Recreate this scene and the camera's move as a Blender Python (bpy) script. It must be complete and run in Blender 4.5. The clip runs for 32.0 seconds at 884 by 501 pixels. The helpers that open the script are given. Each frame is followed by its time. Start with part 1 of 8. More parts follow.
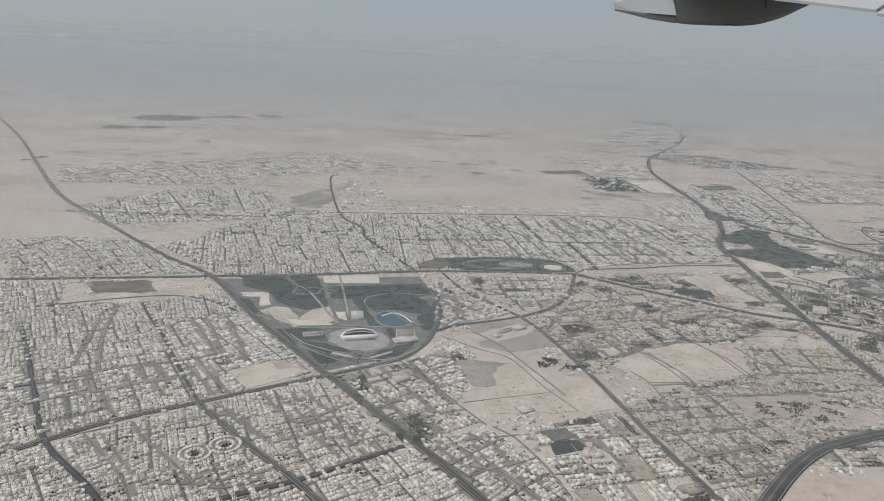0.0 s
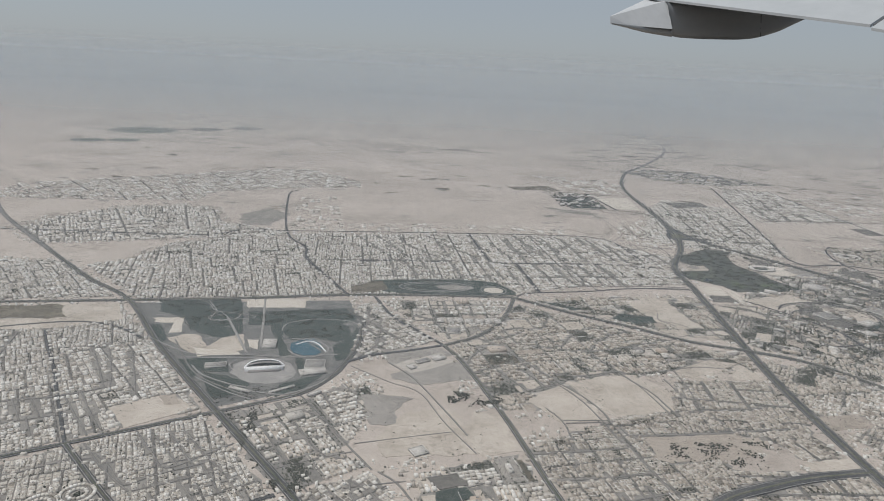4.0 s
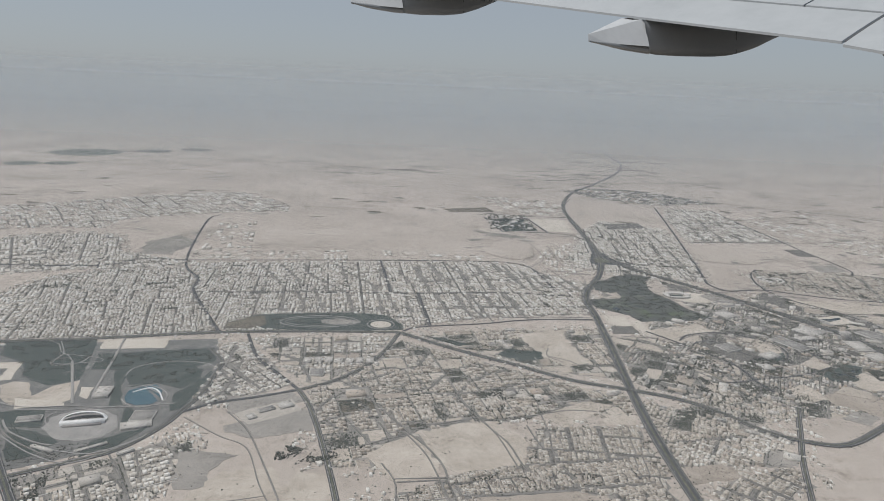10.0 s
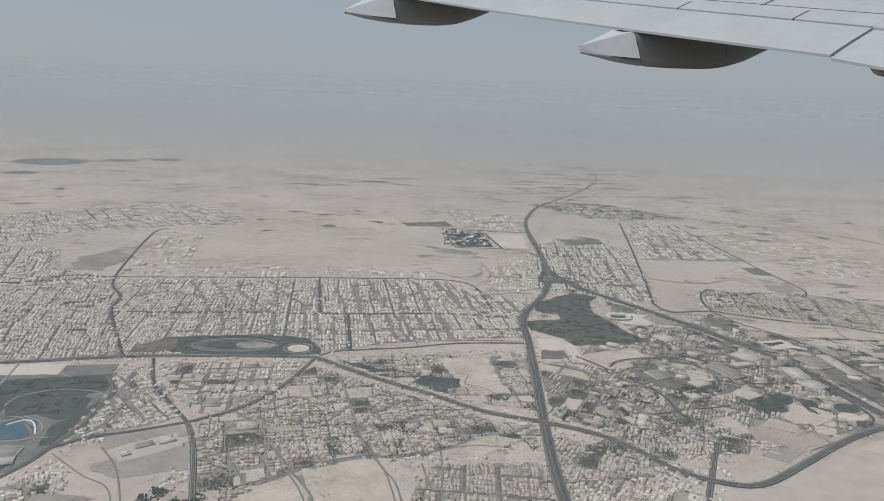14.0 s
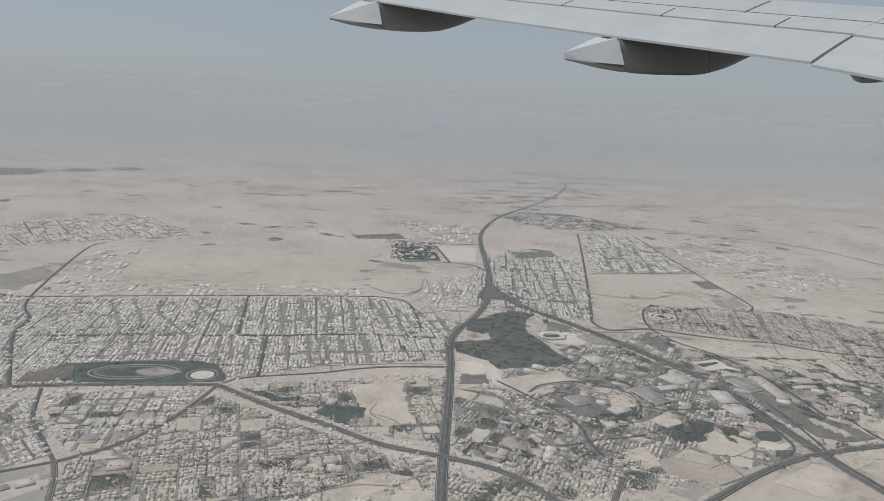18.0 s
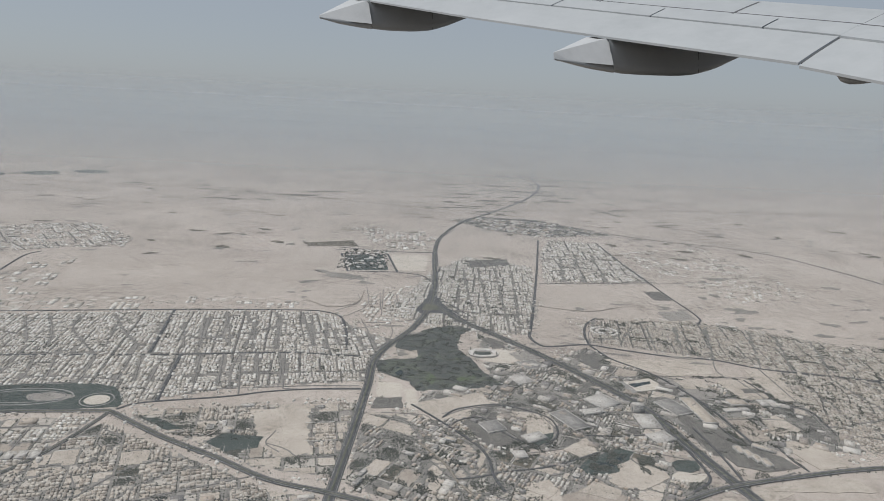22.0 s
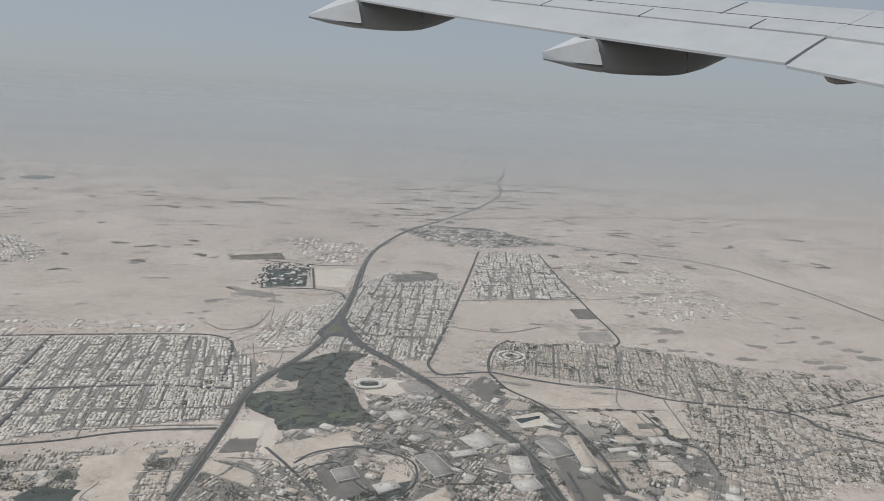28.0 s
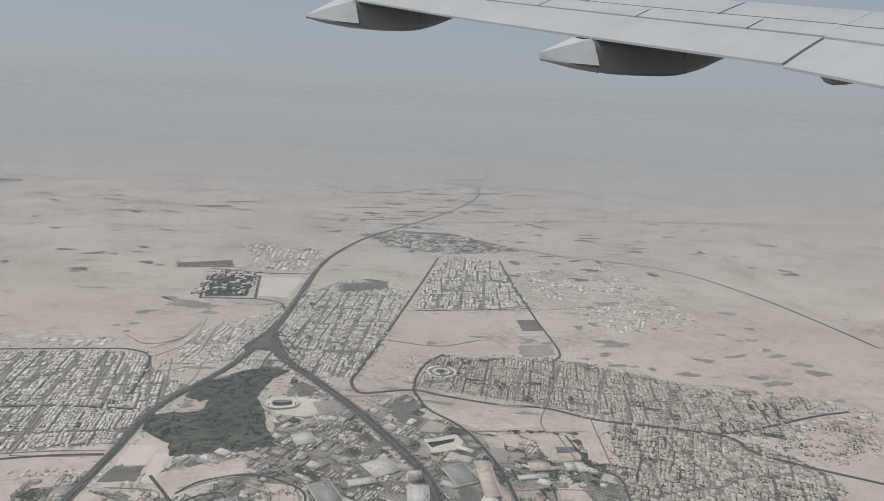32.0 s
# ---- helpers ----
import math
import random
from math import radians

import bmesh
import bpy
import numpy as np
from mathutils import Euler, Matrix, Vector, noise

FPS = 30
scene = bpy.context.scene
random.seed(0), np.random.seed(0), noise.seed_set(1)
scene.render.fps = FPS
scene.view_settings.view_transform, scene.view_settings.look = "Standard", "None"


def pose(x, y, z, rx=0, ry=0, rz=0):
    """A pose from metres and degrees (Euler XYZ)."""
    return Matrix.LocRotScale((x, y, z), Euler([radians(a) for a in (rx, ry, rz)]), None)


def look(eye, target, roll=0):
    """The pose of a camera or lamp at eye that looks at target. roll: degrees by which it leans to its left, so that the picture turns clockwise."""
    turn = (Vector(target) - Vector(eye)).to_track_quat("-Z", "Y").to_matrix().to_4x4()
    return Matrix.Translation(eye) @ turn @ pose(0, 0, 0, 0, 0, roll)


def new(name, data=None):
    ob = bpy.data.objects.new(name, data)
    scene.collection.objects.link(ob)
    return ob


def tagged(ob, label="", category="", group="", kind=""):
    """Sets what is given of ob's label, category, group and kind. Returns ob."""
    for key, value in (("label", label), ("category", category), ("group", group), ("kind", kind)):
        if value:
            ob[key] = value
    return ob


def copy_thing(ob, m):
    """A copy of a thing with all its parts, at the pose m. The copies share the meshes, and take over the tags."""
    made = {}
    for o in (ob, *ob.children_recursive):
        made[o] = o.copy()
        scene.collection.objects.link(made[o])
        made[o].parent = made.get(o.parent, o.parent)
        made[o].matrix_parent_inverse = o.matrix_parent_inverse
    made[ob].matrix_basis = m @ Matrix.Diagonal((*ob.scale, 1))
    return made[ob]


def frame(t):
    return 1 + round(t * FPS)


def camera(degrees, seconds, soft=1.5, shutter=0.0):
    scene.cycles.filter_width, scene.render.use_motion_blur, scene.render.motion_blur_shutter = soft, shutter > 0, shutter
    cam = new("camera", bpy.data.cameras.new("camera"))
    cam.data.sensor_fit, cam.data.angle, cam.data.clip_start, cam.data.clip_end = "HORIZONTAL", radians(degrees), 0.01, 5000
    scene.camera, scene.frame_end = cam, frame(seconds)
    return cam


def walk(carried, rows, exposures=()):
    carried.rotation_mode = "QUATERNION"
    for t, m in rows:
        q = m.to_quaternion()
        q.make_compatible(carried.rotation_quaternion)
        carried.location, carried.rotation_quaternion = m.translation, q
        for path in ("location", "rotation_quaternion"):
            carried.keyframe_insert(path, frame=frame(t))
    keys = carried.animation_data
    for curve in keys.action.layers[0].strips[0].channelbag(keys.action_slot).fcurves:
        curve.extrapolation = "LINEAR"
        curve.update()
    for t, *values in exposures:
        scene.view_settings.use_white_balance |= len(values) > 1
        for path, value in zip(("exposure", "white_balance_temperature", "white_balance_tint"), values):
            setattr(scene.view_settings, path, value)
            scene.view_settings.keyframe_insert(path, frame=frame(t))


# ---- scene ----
# The land is laid out at a scale of about 1:33 (one unit for 33 m of desert town), seen from an airliner that climbs over it.
cam = camera(66.3, 32.0, soft=0.75)
# seconds, x, y, z, turn to the left, tilt up, lean (degrees)
FLIGHT = (
    (0, 0.003, 0.001, 30.001, 0.005, -15.692, 2.620),
    (0.5, 1.125, 0.564, 30.141, -0.058, -15.638, 2.575),
    (1, 2.255, 1.119, 30.272, -0.061, -15.503, 2.627),
    (1.5, 3.390, 1.666, 30.395, -0.096, -15.310, 2.744),
    (2, 4.531, 2.205, 30.511, -0.072, -15.162, 2.758),
    (2.5, 5.677, 2.738, 30.622, -0.076, -15.084, 2.799),
    (3, 6.828, 3.264, 30.727, -0.125, -15.007, 2.849),
    (3.5, 7.984, 3.785, 30.829, -0.053, -14.889, 2.839),
    (5.5, 12.647, 5.824, 31.212, -0.358, -14.331, 2.903),
    (6, 13.821, 6.326, 31.305, -0.442, -14.257, 2.791),
    (6.5, 14.999, 6.825, 31.398, -0.617, -14.049, 2.773),
    (7, 16.180, 7.322, 31.493, -0.656, -13.978, 2.639),
    (7.5, 17.363, 7.818, 31.589, -0.752, -13.863, 2.557),
    (8, 18.548, 8.313, 31.687, -0.864, -13.739, 2.507),
    (8.5, 19.736, 8.807, 31.787, -0.979, -13.588, 2.467),
    (9, 20.927, 9.301, 31.891, -1.048, -13.512, 2.447),
    (9.5, 22.119, 9.795, 31.998, -1.167, -13.492, 2.501),
    (10, 23.314, 10.290, 32.108, -1.266, -13.257, 2.508),
    (10.5, 24.510, 10.785, 32.223, -1.285, -12.985, 2.640),
    (11, 25.709, 11.281, 32.343, -1.358, -12.736, 2.768),
    (11.5, 26.909, 11.778, 32.467, -1.481, -12.661, 2.878),
    (12, 28.112, 12.276, 32.596, -1.608, -12.737, 3.004),
    (12.5, 29.316, 12.777, 32.731, -1.653, -12.615, 2.978),
    (13, 30.522, 13.279, 32.870, -1.684, -12.496, 2.975),
    (13.5, 31.730, 13.783, 33.016, -1.721, -12.423, 3.030),
    (14, 32.941, 14.289, 33.167, -1.834, -12.442, 2.959),
    (14.5, 34.153, 14.797, 33.324, -2.001, -12.411, 2.968),
    (16.5, 39.026, 16.855, 34.009, -2.461, -12.231, 3.073),
    (17, 40.251, 17.375, 34.194, -2.570, -12.129, 3.000),
    (17.5, 41.478, 17.898, 34.385, -2.734, -11.939, 3.032),
    (18, 42.710, 18.423, 34.581, -2.818, -11.907, 2.928),
    (18.5, 43.944, 18.950, 34.782, -2.915, -11.949, 2.993),
    (19, 45.182, 19.480, 34.988, -3.009, -11.933, 3.039),
    (19.5, 46.424, 20.012, 35.199, -3.087, -11.879, 3.039),
    (20, 47.671, 20.545, 35.414, -3.304, -11.818, 2.988),
    (20.5, 48.922, 21.081, 35.632, -3.372, -11.886, 2.918),
    (21, 50.177, 21.618, 35.854, -3.463, -11.957, 2.995),
    (21.5, 51.438, 22.156, 36.080, -3.515, -11.957, 3.085),
    (22, 52.705, 22.696, 36.307, -3.531, -11.912, 3.097),
    (22.5, 53.977, 23.237, 36.537, -3.671, -11.936, 3.100),
    (23, 55.256, 23.778, 36.769, -3.718, -11.972, 3.024),
    (23.5, 56.542, 24.320, 37.002, -3.746, -11.946, 3.132),
    (24, 57.834, 24.861, 37.235, -3.786, -11.920, 3.089),
    (24.5, 59.135, 25.403, 37.467, -3.854, -11.906, 3.106),
    (25, 60.443, 25.943, 37.699, -3.886, -11.918, 3.174),
    (25.5, 61.760, 26.483, 37.930, -3.886, -11.882, 3.145),
    (27.5, 67.125, 28.622, 38.821, -3.976, -11.968, 3.148),
    (28, 68.493, 29.150, 39.031, -4.158, -11.927, 3.109),
    (28.5, 69.873, 29.674, 39.236, -4.155, -11.912, 3.243),
    (29, 71.265, 30.193, 39.433, -4.114, -11.898, 3.240),
    (29.5, 72.670, 30.707, 39.621, -4.123, -11.834, 3.181),
    (30, 74.090, 31.216, 39.800, -4.126, -11.768, 3.232),
    (30.5, 75.524, 31.719, 39.968, -4.193, -11.771, 3.277),
    (31, 76.973, 32.214, 40.125, -4.130, -11.817, 3.235),
    (31.5, 78.438, 32.703, 40.269, -4.188, -11.877, 3.184),
    (32, 79.919, 33.183, 40.399, -4.214, -11.907, 3.147),
)


def gaze(x, y, z, turn, tilt, lean):
    a, b = radians(turn), radians(tilt)
    ahead = Vector((-math.sin(a) * math.cos(b), math.cos(a) * math.cos(b), math.sin(b)))
    return look((x, y, z), Vector((x, y, z)) + 100 * ahead, lean)


walk(cam, [(row[0], gaze(*row[1:])) for row in FLIGHT])

# ---- light ----
SUN_TURN, SUN_HEIGHT = radians(278), radians(69)      # compass turn from +y to +x, height over the horizon
sun_way = Vector((math.sin(SUN_TURN) * math.cos(SUN_HEIGHT), math.cos(SUN_TURN) * math.cos(SUN_HEIGHT), math.sin(SUN_HEIGHT)))
sun = new("sun", bpy.data.lights.new("sun", "SUN"))
sun.data.energy, sun.data.angle, sun.data.color = 2.9, radians(0.6), (1.0, 0.98, 0.962)
sun.matrix_world = look(sun_way * 100, (0, 0, 0))
world = bpy.data.worlds.new("hazy_sky")
scene.world = world
world.use_nodes = True
wn, wl = world.node_tree.nodes, world.node_tree.links
sky = wn.new("ShaderNodeTexSky")
sky.sky_type, sky.sun_disc = "NISHITA", False
sky.sun_elevation, sky.sun_rotation = SUN_HEIGHT, SUN_TURN
sky.altitude, sky.air_density, sky.dust_density, sky.ozone_density = 900, 1.0, 2.5, 1.5
veil = wn.new("ShaderNodeMix")
veil.data_type = "RGBA"
veil.inputs["Factor"].default_value = 0.72
veil.inputs["B"].default_value = (4.42, 4.8, 5.28, 1)       # dust in the air greys the sky
wl.new(sky.outputs[0], veil.inputs["A"])
wl.new(veil.outputs["Result"], wn["Background"].inputs["Color"])
wn["Background"].inputs["Strength"].default_value = 0.085
scene.view_settings.exposure = -0.04
scene.cycles.transparent_max_bounces = 48


# ---- materials ----
def material(name, rough=0.9, metal=0.0):
    m = bpy.data.materials.new(name)
    m.use_nodes = True
    n = m.node_tree.nodes
    bsdf = n["Principled BSDF"]
    bsdf.inputs["Roughness"].default_value, bsdf.inputs["Metallic"].default_value = rough, metal
    bsdf.inputs["Specular IOR Level"].default_value = 0.2
    return m, n, m.node_tree.links, bsdf


def node(n, kind, **values):
    made = n.new("ShaderNode" + kind)
    for key, value in values.items():
        made.inputs[key].default_value = value
    return made


def ramp(n, stops):
    made = n.new("ShaderNodeValToRGB")
    while len(made.color_ramp.elements) < len(stops):
        made.color_ramp.elements.new(0.5)
    for e, (at, colour) in zip(made.color_ramp.elements, stops):
        e.position, e.color = at, (*colour, 1)
    return made


def mottled(name, colours, size, fine=8.0, rough=0.9, bump=0.0, stretch=(1, 1, 1), turn=0.0, flecks=0.0):
    """A surface whose colour wanders between the colours at two scales, in world units."""
    m, n, l, bsdf = material(name, rough)
    geo = n.new("ShaderNodeNewGeometry")
    place = node(n, "Mapping", Scale=stretch, Rotation=(0, 0, turn))
    l.new(geo.outputs["Position"], place.inputs["Vector"])
    big = node(n, "TexNoise", Scale=1 / size, Detail=6.0, Roughness=0.62)
    small = node(n, "TexNoise", Scale=fine / size, Detail=4.0, Roughness=0.7)
    l.new(place.outputs[0], big.inputs["Vector"])
    l.new(place.outputs[0], small.inputs["Vector"])
    mix = n.new("ShaderNodeMix")
    mix.inputs["Factor"].default_value = 0.4
    l.new(big.outputs[0], mix.inputs["A"])
    l.new(small.outputs[0], mix.inputs["B"])
    k = len(colours)
    tone = ramp(n, [(0.3 + 0.4 * i / (k - 1), c) for i, c in enumerate(colours)])
    l.new(mix.outputs["Result"], tone.inputs[0])
    out = tone.outputs[0]
    if flecks:                     # dry scrub and dirt in drifts of small dark flecks
        dots = node(n, "TexNoise", Scale=flecks, Detail=3.0, Roughness=0.75)
        drift = node(n, "TexNoise", Scale=flecks / 14, Detail=4.0, Roughness=0.6)
        l.new(geo.outputs["Position"], dots.inputs["Vector"])
        l.new(geo.outputs["Position"], drift.inputs["Vector"])
        both = n.new("ShaderNodeMath")
        both.operation = "ADD"
        l.new(dots.outputs[0], both.inputs[0])
        l.new(drift.outputs[0], both.inputs[1])
        cover = ramp(n, [(0.53, (1, 1, 1)), (0.68, (0.5, 0.49, 0.47))])
        half = n.new("ShaderNodeMath")
        half.operation = "MULTIPLY"
        half.inputs[1].default_value = 0.5
        l.new(both.outputs[0], half.inputs[0])
        l.new(half.outputs[0], cover.inputs[0])
        mul = n.new("ShaderNodeMix")
        mul.data_type, mul.blend_type = "RGBA", "MULTIPLY"
        mul.inputs["Factor"].default_value = 1.0
        l.new(out, mul.inputs["A"])
        l.new(cover.outputs[0], mul.inputs["B"])
        out = mul.outputs["Result"]
    l.new(out, bsdf.inputs["Base Color"])
    if bump:
        b = node(n, "Bump", Strength=bump, Distance=0.1)
        l.new(small.outputs[0], b.inputs["Height"])
        l.new(b.outputs[0], bsdf.inputs["Normal"])
    return m


def pieced(name, colours, rough=0.85, grain=3.0, source="Random Per Island"):
    """A surface for many small pieces: each takes its own tone, with fine dirt over it."""
    m, n, l, bsdf = material(name, rough)
    if source == "Random":
        own = n.new("ShaderNodeObjectInfo")
    else:
        own = n.new("ShaderNodeNewGeometry")
    tone = ramp(n, [(i / max(1, len(colours) - 1), c) for i, c in enumerate(colours)])
    l.new(own.outputs[source], tone.inputs[0])
    geo = n.new("ShaderNodeNewGeometry")
    dirt = node(n, "TexNoise", Scale=grain, Detail=5.0, Roughness=0.7)
    l.new(geo.outputs["Position"], dirt.inputs["Vector"])
    shade = ramp(n, [(0.3, (0.9, 0.89, 0.87)), (0.65, (1, 1, 1))])
    l.new(dirt.outputs[0], shade.inputs[0])
    mul = n.new("ShaderNodeMix")
    mul.data_type, mul.blend_type = "RGBA", "MULTIPLY"
    mul.inputs["Factor"].default_value = 1.0
    l.new(tone.outputs[0], mul.inputs["A"])
    l.new(shade.outputs[0], mul.inputs["B"])
    l.new(mul.outputs["Result"], bsdf.inputs["Base Color"])
    return m


DESERT = mottled("desert_sand", [(0.275, 0.238, 0.204), (0.378, 0.331, 0.286), (0.433, 0.382, 0.332), (0.49, 0.438, 0.386)], 34, 16, bump=0.15, flecks=0.9)
SAND = mottled("graded_sand", [(0.25, 0.222, 0.188), (0.39, 0.345, 0.29), (0.46, 0.41, 0.35), (0.52, 0.47, 0.405)], 4.5, 7, flecks=2.2)
PALE = mottled("pale_graded_ground", [(0.42, 0.375, 0.315), (0.5, 0.455, 0.39), (0.56, 0.51, 0.45)], 5, 10)
GREYLOT = mottled("grey_gravel", [(0.21, 0.195, 0.175), (0.28, 0.26, 0.233), (0.35, 0.324, 0.288)], 4, 9, flecks=2.5)
TOWNGROUND = mottled("dusty_town_ground", [(0.3, 0.273, 0.238), (0.395, 0.363, 0.318), (0.48, 0.444, 0.392)], 3.2, 5)
ASPHALT = mottled("asphalt", [(0.06, 0.061, 0.062), (0.082, 0.083, 0.083), (0.112, 0.111, 0.108)], 4, 12)
STREET = mottled("dusty_street", [(0.15, 0.142, 0.129), (0.22, 0.207, 0.187), (0.32, 0.298, 0.266)], 3.5, 5)
# asphalt of the far road lengths, with haze mixed into its colour
HAZEROAD = mottled("hazed_asphalt", [(0.13, 0.125, 0.118), (0.17, 0.163, 0.152), (0.23, 0.216, 0.197)], 5, 9)
SIDESTREET = mottled("side_street_asphalt", [(0.14, 0.134, 0.124), (0.19, 0.18, 0.166), (0.29, 0.268, 0.237)], 2.5, 5)
DARKSTREET = mottled("oily_street", [(0.1, 0.097, 0.091), (0.15, 0.143, 0.132), (0.25, 0.234, 0.209)], 4, 5)
PARKGROUND = mottled("park_gravel", [(0.1, 0.1, 0.096), (0.155, 0.152, 0.143), (0.24, 0.232, 0.215)], 1.6, 6)
DARKLOT = mottled("dark_asphalt_lot", [(0.1, 0.094, 0.085), (0.14, 0.132, 0.119), (0.2, 0.187, 0.166)], 2.5, 7)
BROWN = mottled("brown_graded_soil", [(0.26, 0.222, 0.183), (0.34, 0.297, 0.25), (0.41, 0.362, 0.31)], 4, 7, flecks=2.2)
TURF = mottled("light_turf", [(0.075, 0.1, 0.055), (0.12, 0.14, 0.085)], 3, 8)
TRACK = mottled("sand_track", [(0.2, 0.18, 0.15), (0.3, 0.26, 0.21)], 8, 9)
VERGE = mottled("planted_verge", [(0.06, 0.075, 0.05), (0.12, 0.12, 0.09), (0.22, 0.2, 0.16)], 2, 6)
LAWN = mottled("watered_lawn", [(0.045, 0.056, 0.05), (0.062, 0.074, 0.066), (0.095, 0.105, 0.094)], 3, 8)
GOLF = mottled("golf_turf", [(0.045, 0.05, 0.046), (0.064, 0.069, 0.062), (0.088, 0.093, 0.083), (0.15, 0.148, 0.125)], 1.6, 5)
FAIRWAY = mottled("mown_fairway", [(0.085, 0.098, 0.072), (0.13, 0.14, 0.108)], 2, 6)
SCRUB = mottled("dark_scrub", [(0.07, 0.065, 0.05), (0.13, 0.115, 0.09), (0.24, 0.21, 0.165)], 3, 6)
DRIFT = mottled("sparse_scrub", [(0.16, 0.15, 0.135), (0.22, 0.205, 0.182), (0.31, 0.284, 0.25)], 6, 5)
FIELD = mottled("irrigated_field", [(0.1, 0.115, 0.095), (0.14, 0.15, 0.125)], 20, 6)
PAVING = mottled("stone_paving", [(0.22, 0.21, 0.2), (0.28, 0.268, 0.25), (0.36, 0.342, 0.32)], 1.5, 6)
WHITE = mottled("white_membrane", [(0.68, 0.67, 0.65), (0.78, 0.77, 0.76)], 2, 8, 0.5)
WALLS = pieced("lime_washed_walls", [(0.3, 0.272, 0.235), (0.46, 0.422, 0.37), (0.54, 0.503, 0.45), (0.6, 0.565, 0.51), (0.66, 0.63, 0.58), (0.74, 0.715, 0.67), (0.5, 0.455, 0.395)])
TANWALLS = pieced("sand_coloured_walls", [(0.24, 0.214, 0.182), (0.36, 0.32, 0.273), (0.44, 0.395, 0.338), (0.5, 0.455, 0.395), (0.57, 0.53, 0.47), (0.41, 0.356, 0.295)])
VILLA = pieced("painted_villa", [(0.44, 0.4, 0.345), (0.54, 0.5, 0.44), (0.6, 0.565, 0.51), (0.68, 0.655, 0.61)], source="Random")
GREYROOF = pieced("grey_roofs", [(0.16, 0.155, 0.15), (0.28, 0.265, 0.25), (0.42, 0.4, 0.375), (0.55, 0.53, 0.5)])
LEAVES = pieced("dusty_leaves", [(0.05, 0.054, 0.046), (0.07, 0.074, 0.061), (0.105, 0.106, 0.089), (0.062, 0.068, 0.054)], grain=9)
PALE_ROOF = mottled("pale_flat_roof", [(0.38, 0.36, 0.325), (0.48, 0.455, 0.415), (0.58, 0.555, 0.51)], 0.9, 5)
TAN_ROOF = mottled("tan_flat_roof", [(0.38, 0.325, 0.262), (0.46, 0.405, 0.335), (0.52, 0.465, 0.39)], 1.2, 6)
DARK_ROOF = mottled("dark_grey_roof", [(0.2, 0.193, 0.18), (0.27, 0.258, 0.238), (0.36, 0.34, 0.312)], 1.1, 6)
GLASSY = material("dark_glazing", 0.15)[0]
GLASSY.node_tree.nodes["Principled BSDF"].inputs["Base Color"].default_value = (0.05, 0.06, 0.07, 1)
DARKWATER = material("still_water", 0.15)[0]
DARKWATER.node_tree.nodes["Principled BSDF"].inputs["Base Color"].default_value = (0.035, 0.045, 0.045, 1)
WATER, wnn, wnl, wb = material("pond_water", 0.12)
wav = node(wnn, "TexNoise", Scale=1.3, Detail=3.0)
wtone = ramp(wnn, [(0.3, (0.05, 0.1, 0.125)), (0.7, (0.08, 0.14, 0.165))])
wnl.new(wav.outputs[0], wtone.inputs[0])
wnl.new(wtone.outputs[0], wb.inputs["Base Color"])


# ---- mesh helpers ----
def link(name, verts, polys, mat, parent=None, label=""):
    me = bpy.data.meshes.new(name)
    me.from_pydata(verts, [], polys)
    me.materials.append(mat)
    ob = new(name, me)
    ob.parent = parent
    return tagged(ob, label)


def part(name, bm, mat, parent, label=""):
    me = bpy.data.meshes.new(name)
    bm.to_mesh(me)
    bm.free()
    me.materials.append(mat)
    ob = new(name, me)
    ob.parent = parent
    return tagged(ob, label)


def bulk(name, verts, polys, mat, parent=None, label=""):
    """One mesh from arrays of vertices and of faces that all have the same number of corners."""
    verts, polys = np.asarray(verts, np.float32), np.asarray(polys, np.int32)
    me = bpy.data.meshes.new(name)
    k = polys.shape[1]
    me.vertices.add(len(verts))
    me.vertices.foreach_set("co", verts.ravel())
    me.loops.add(polys.size)
    me.loops.foreach_set("vertex_index", polys.ravel())
    me.polygons.add(len(polys))
    me.polygons.foreach_set("loop_start", np.arange(0, polys.size, k, dtype=np.int32))
    me.update(calc_edges=True)
    me.materials.append(mat)
    ob = new(name, me)
    ob.parent = parent
    return tagged(ob, label)


def boxes(rows):
    """Vertices and faces of open-bottomed blocks: rows of x, y, z, width, depth, height, turn."""
    r = np.asarray(rows, float)
    sx = np.array([-1, 1, 1, -1, -1, 1, 1, -1]) / 2
    sy = np.array([-1, -1, 1, 1, -1, -1, 1, 1]) / 2
    sz = np.array([0, 0, 0, 0, 1, 1, 1, 1])
    lx, ly = r[:, 3:4] * sx, r[:, 4:5] * sy
    c, s = np.cos(r[:, 6:7]), np.sin(r[:, 6:7])
    v = np.stack([r[:, 0:1] + c * lx - s * ly, r[:, 1:2] + s * lx + c * ly, r[:, 2:3] + r[:, 5:6] * sz], -1).reshape(-1, 3)
    f = np.array([[4, 5, 6, 7], [0, 1, 5, 4], [1, 2, 6, 5], [2, 3, 7, 6], [3, 0, 4, 7]])
    f = (f[None] + 8 * np.arange(len(r))[:, None, None]).reshape(-1, 4)
    return v, f


def tiles(rows):
    """Flat paving laid on the ground: the tops of the same rows."""
    v, _ = boxes(rows)
    v = v.reshape(-1, 8, 3)[:, 4:].reshape(-1, 3)
    return v, np.arange(len(v)).reshape(-1, 4)


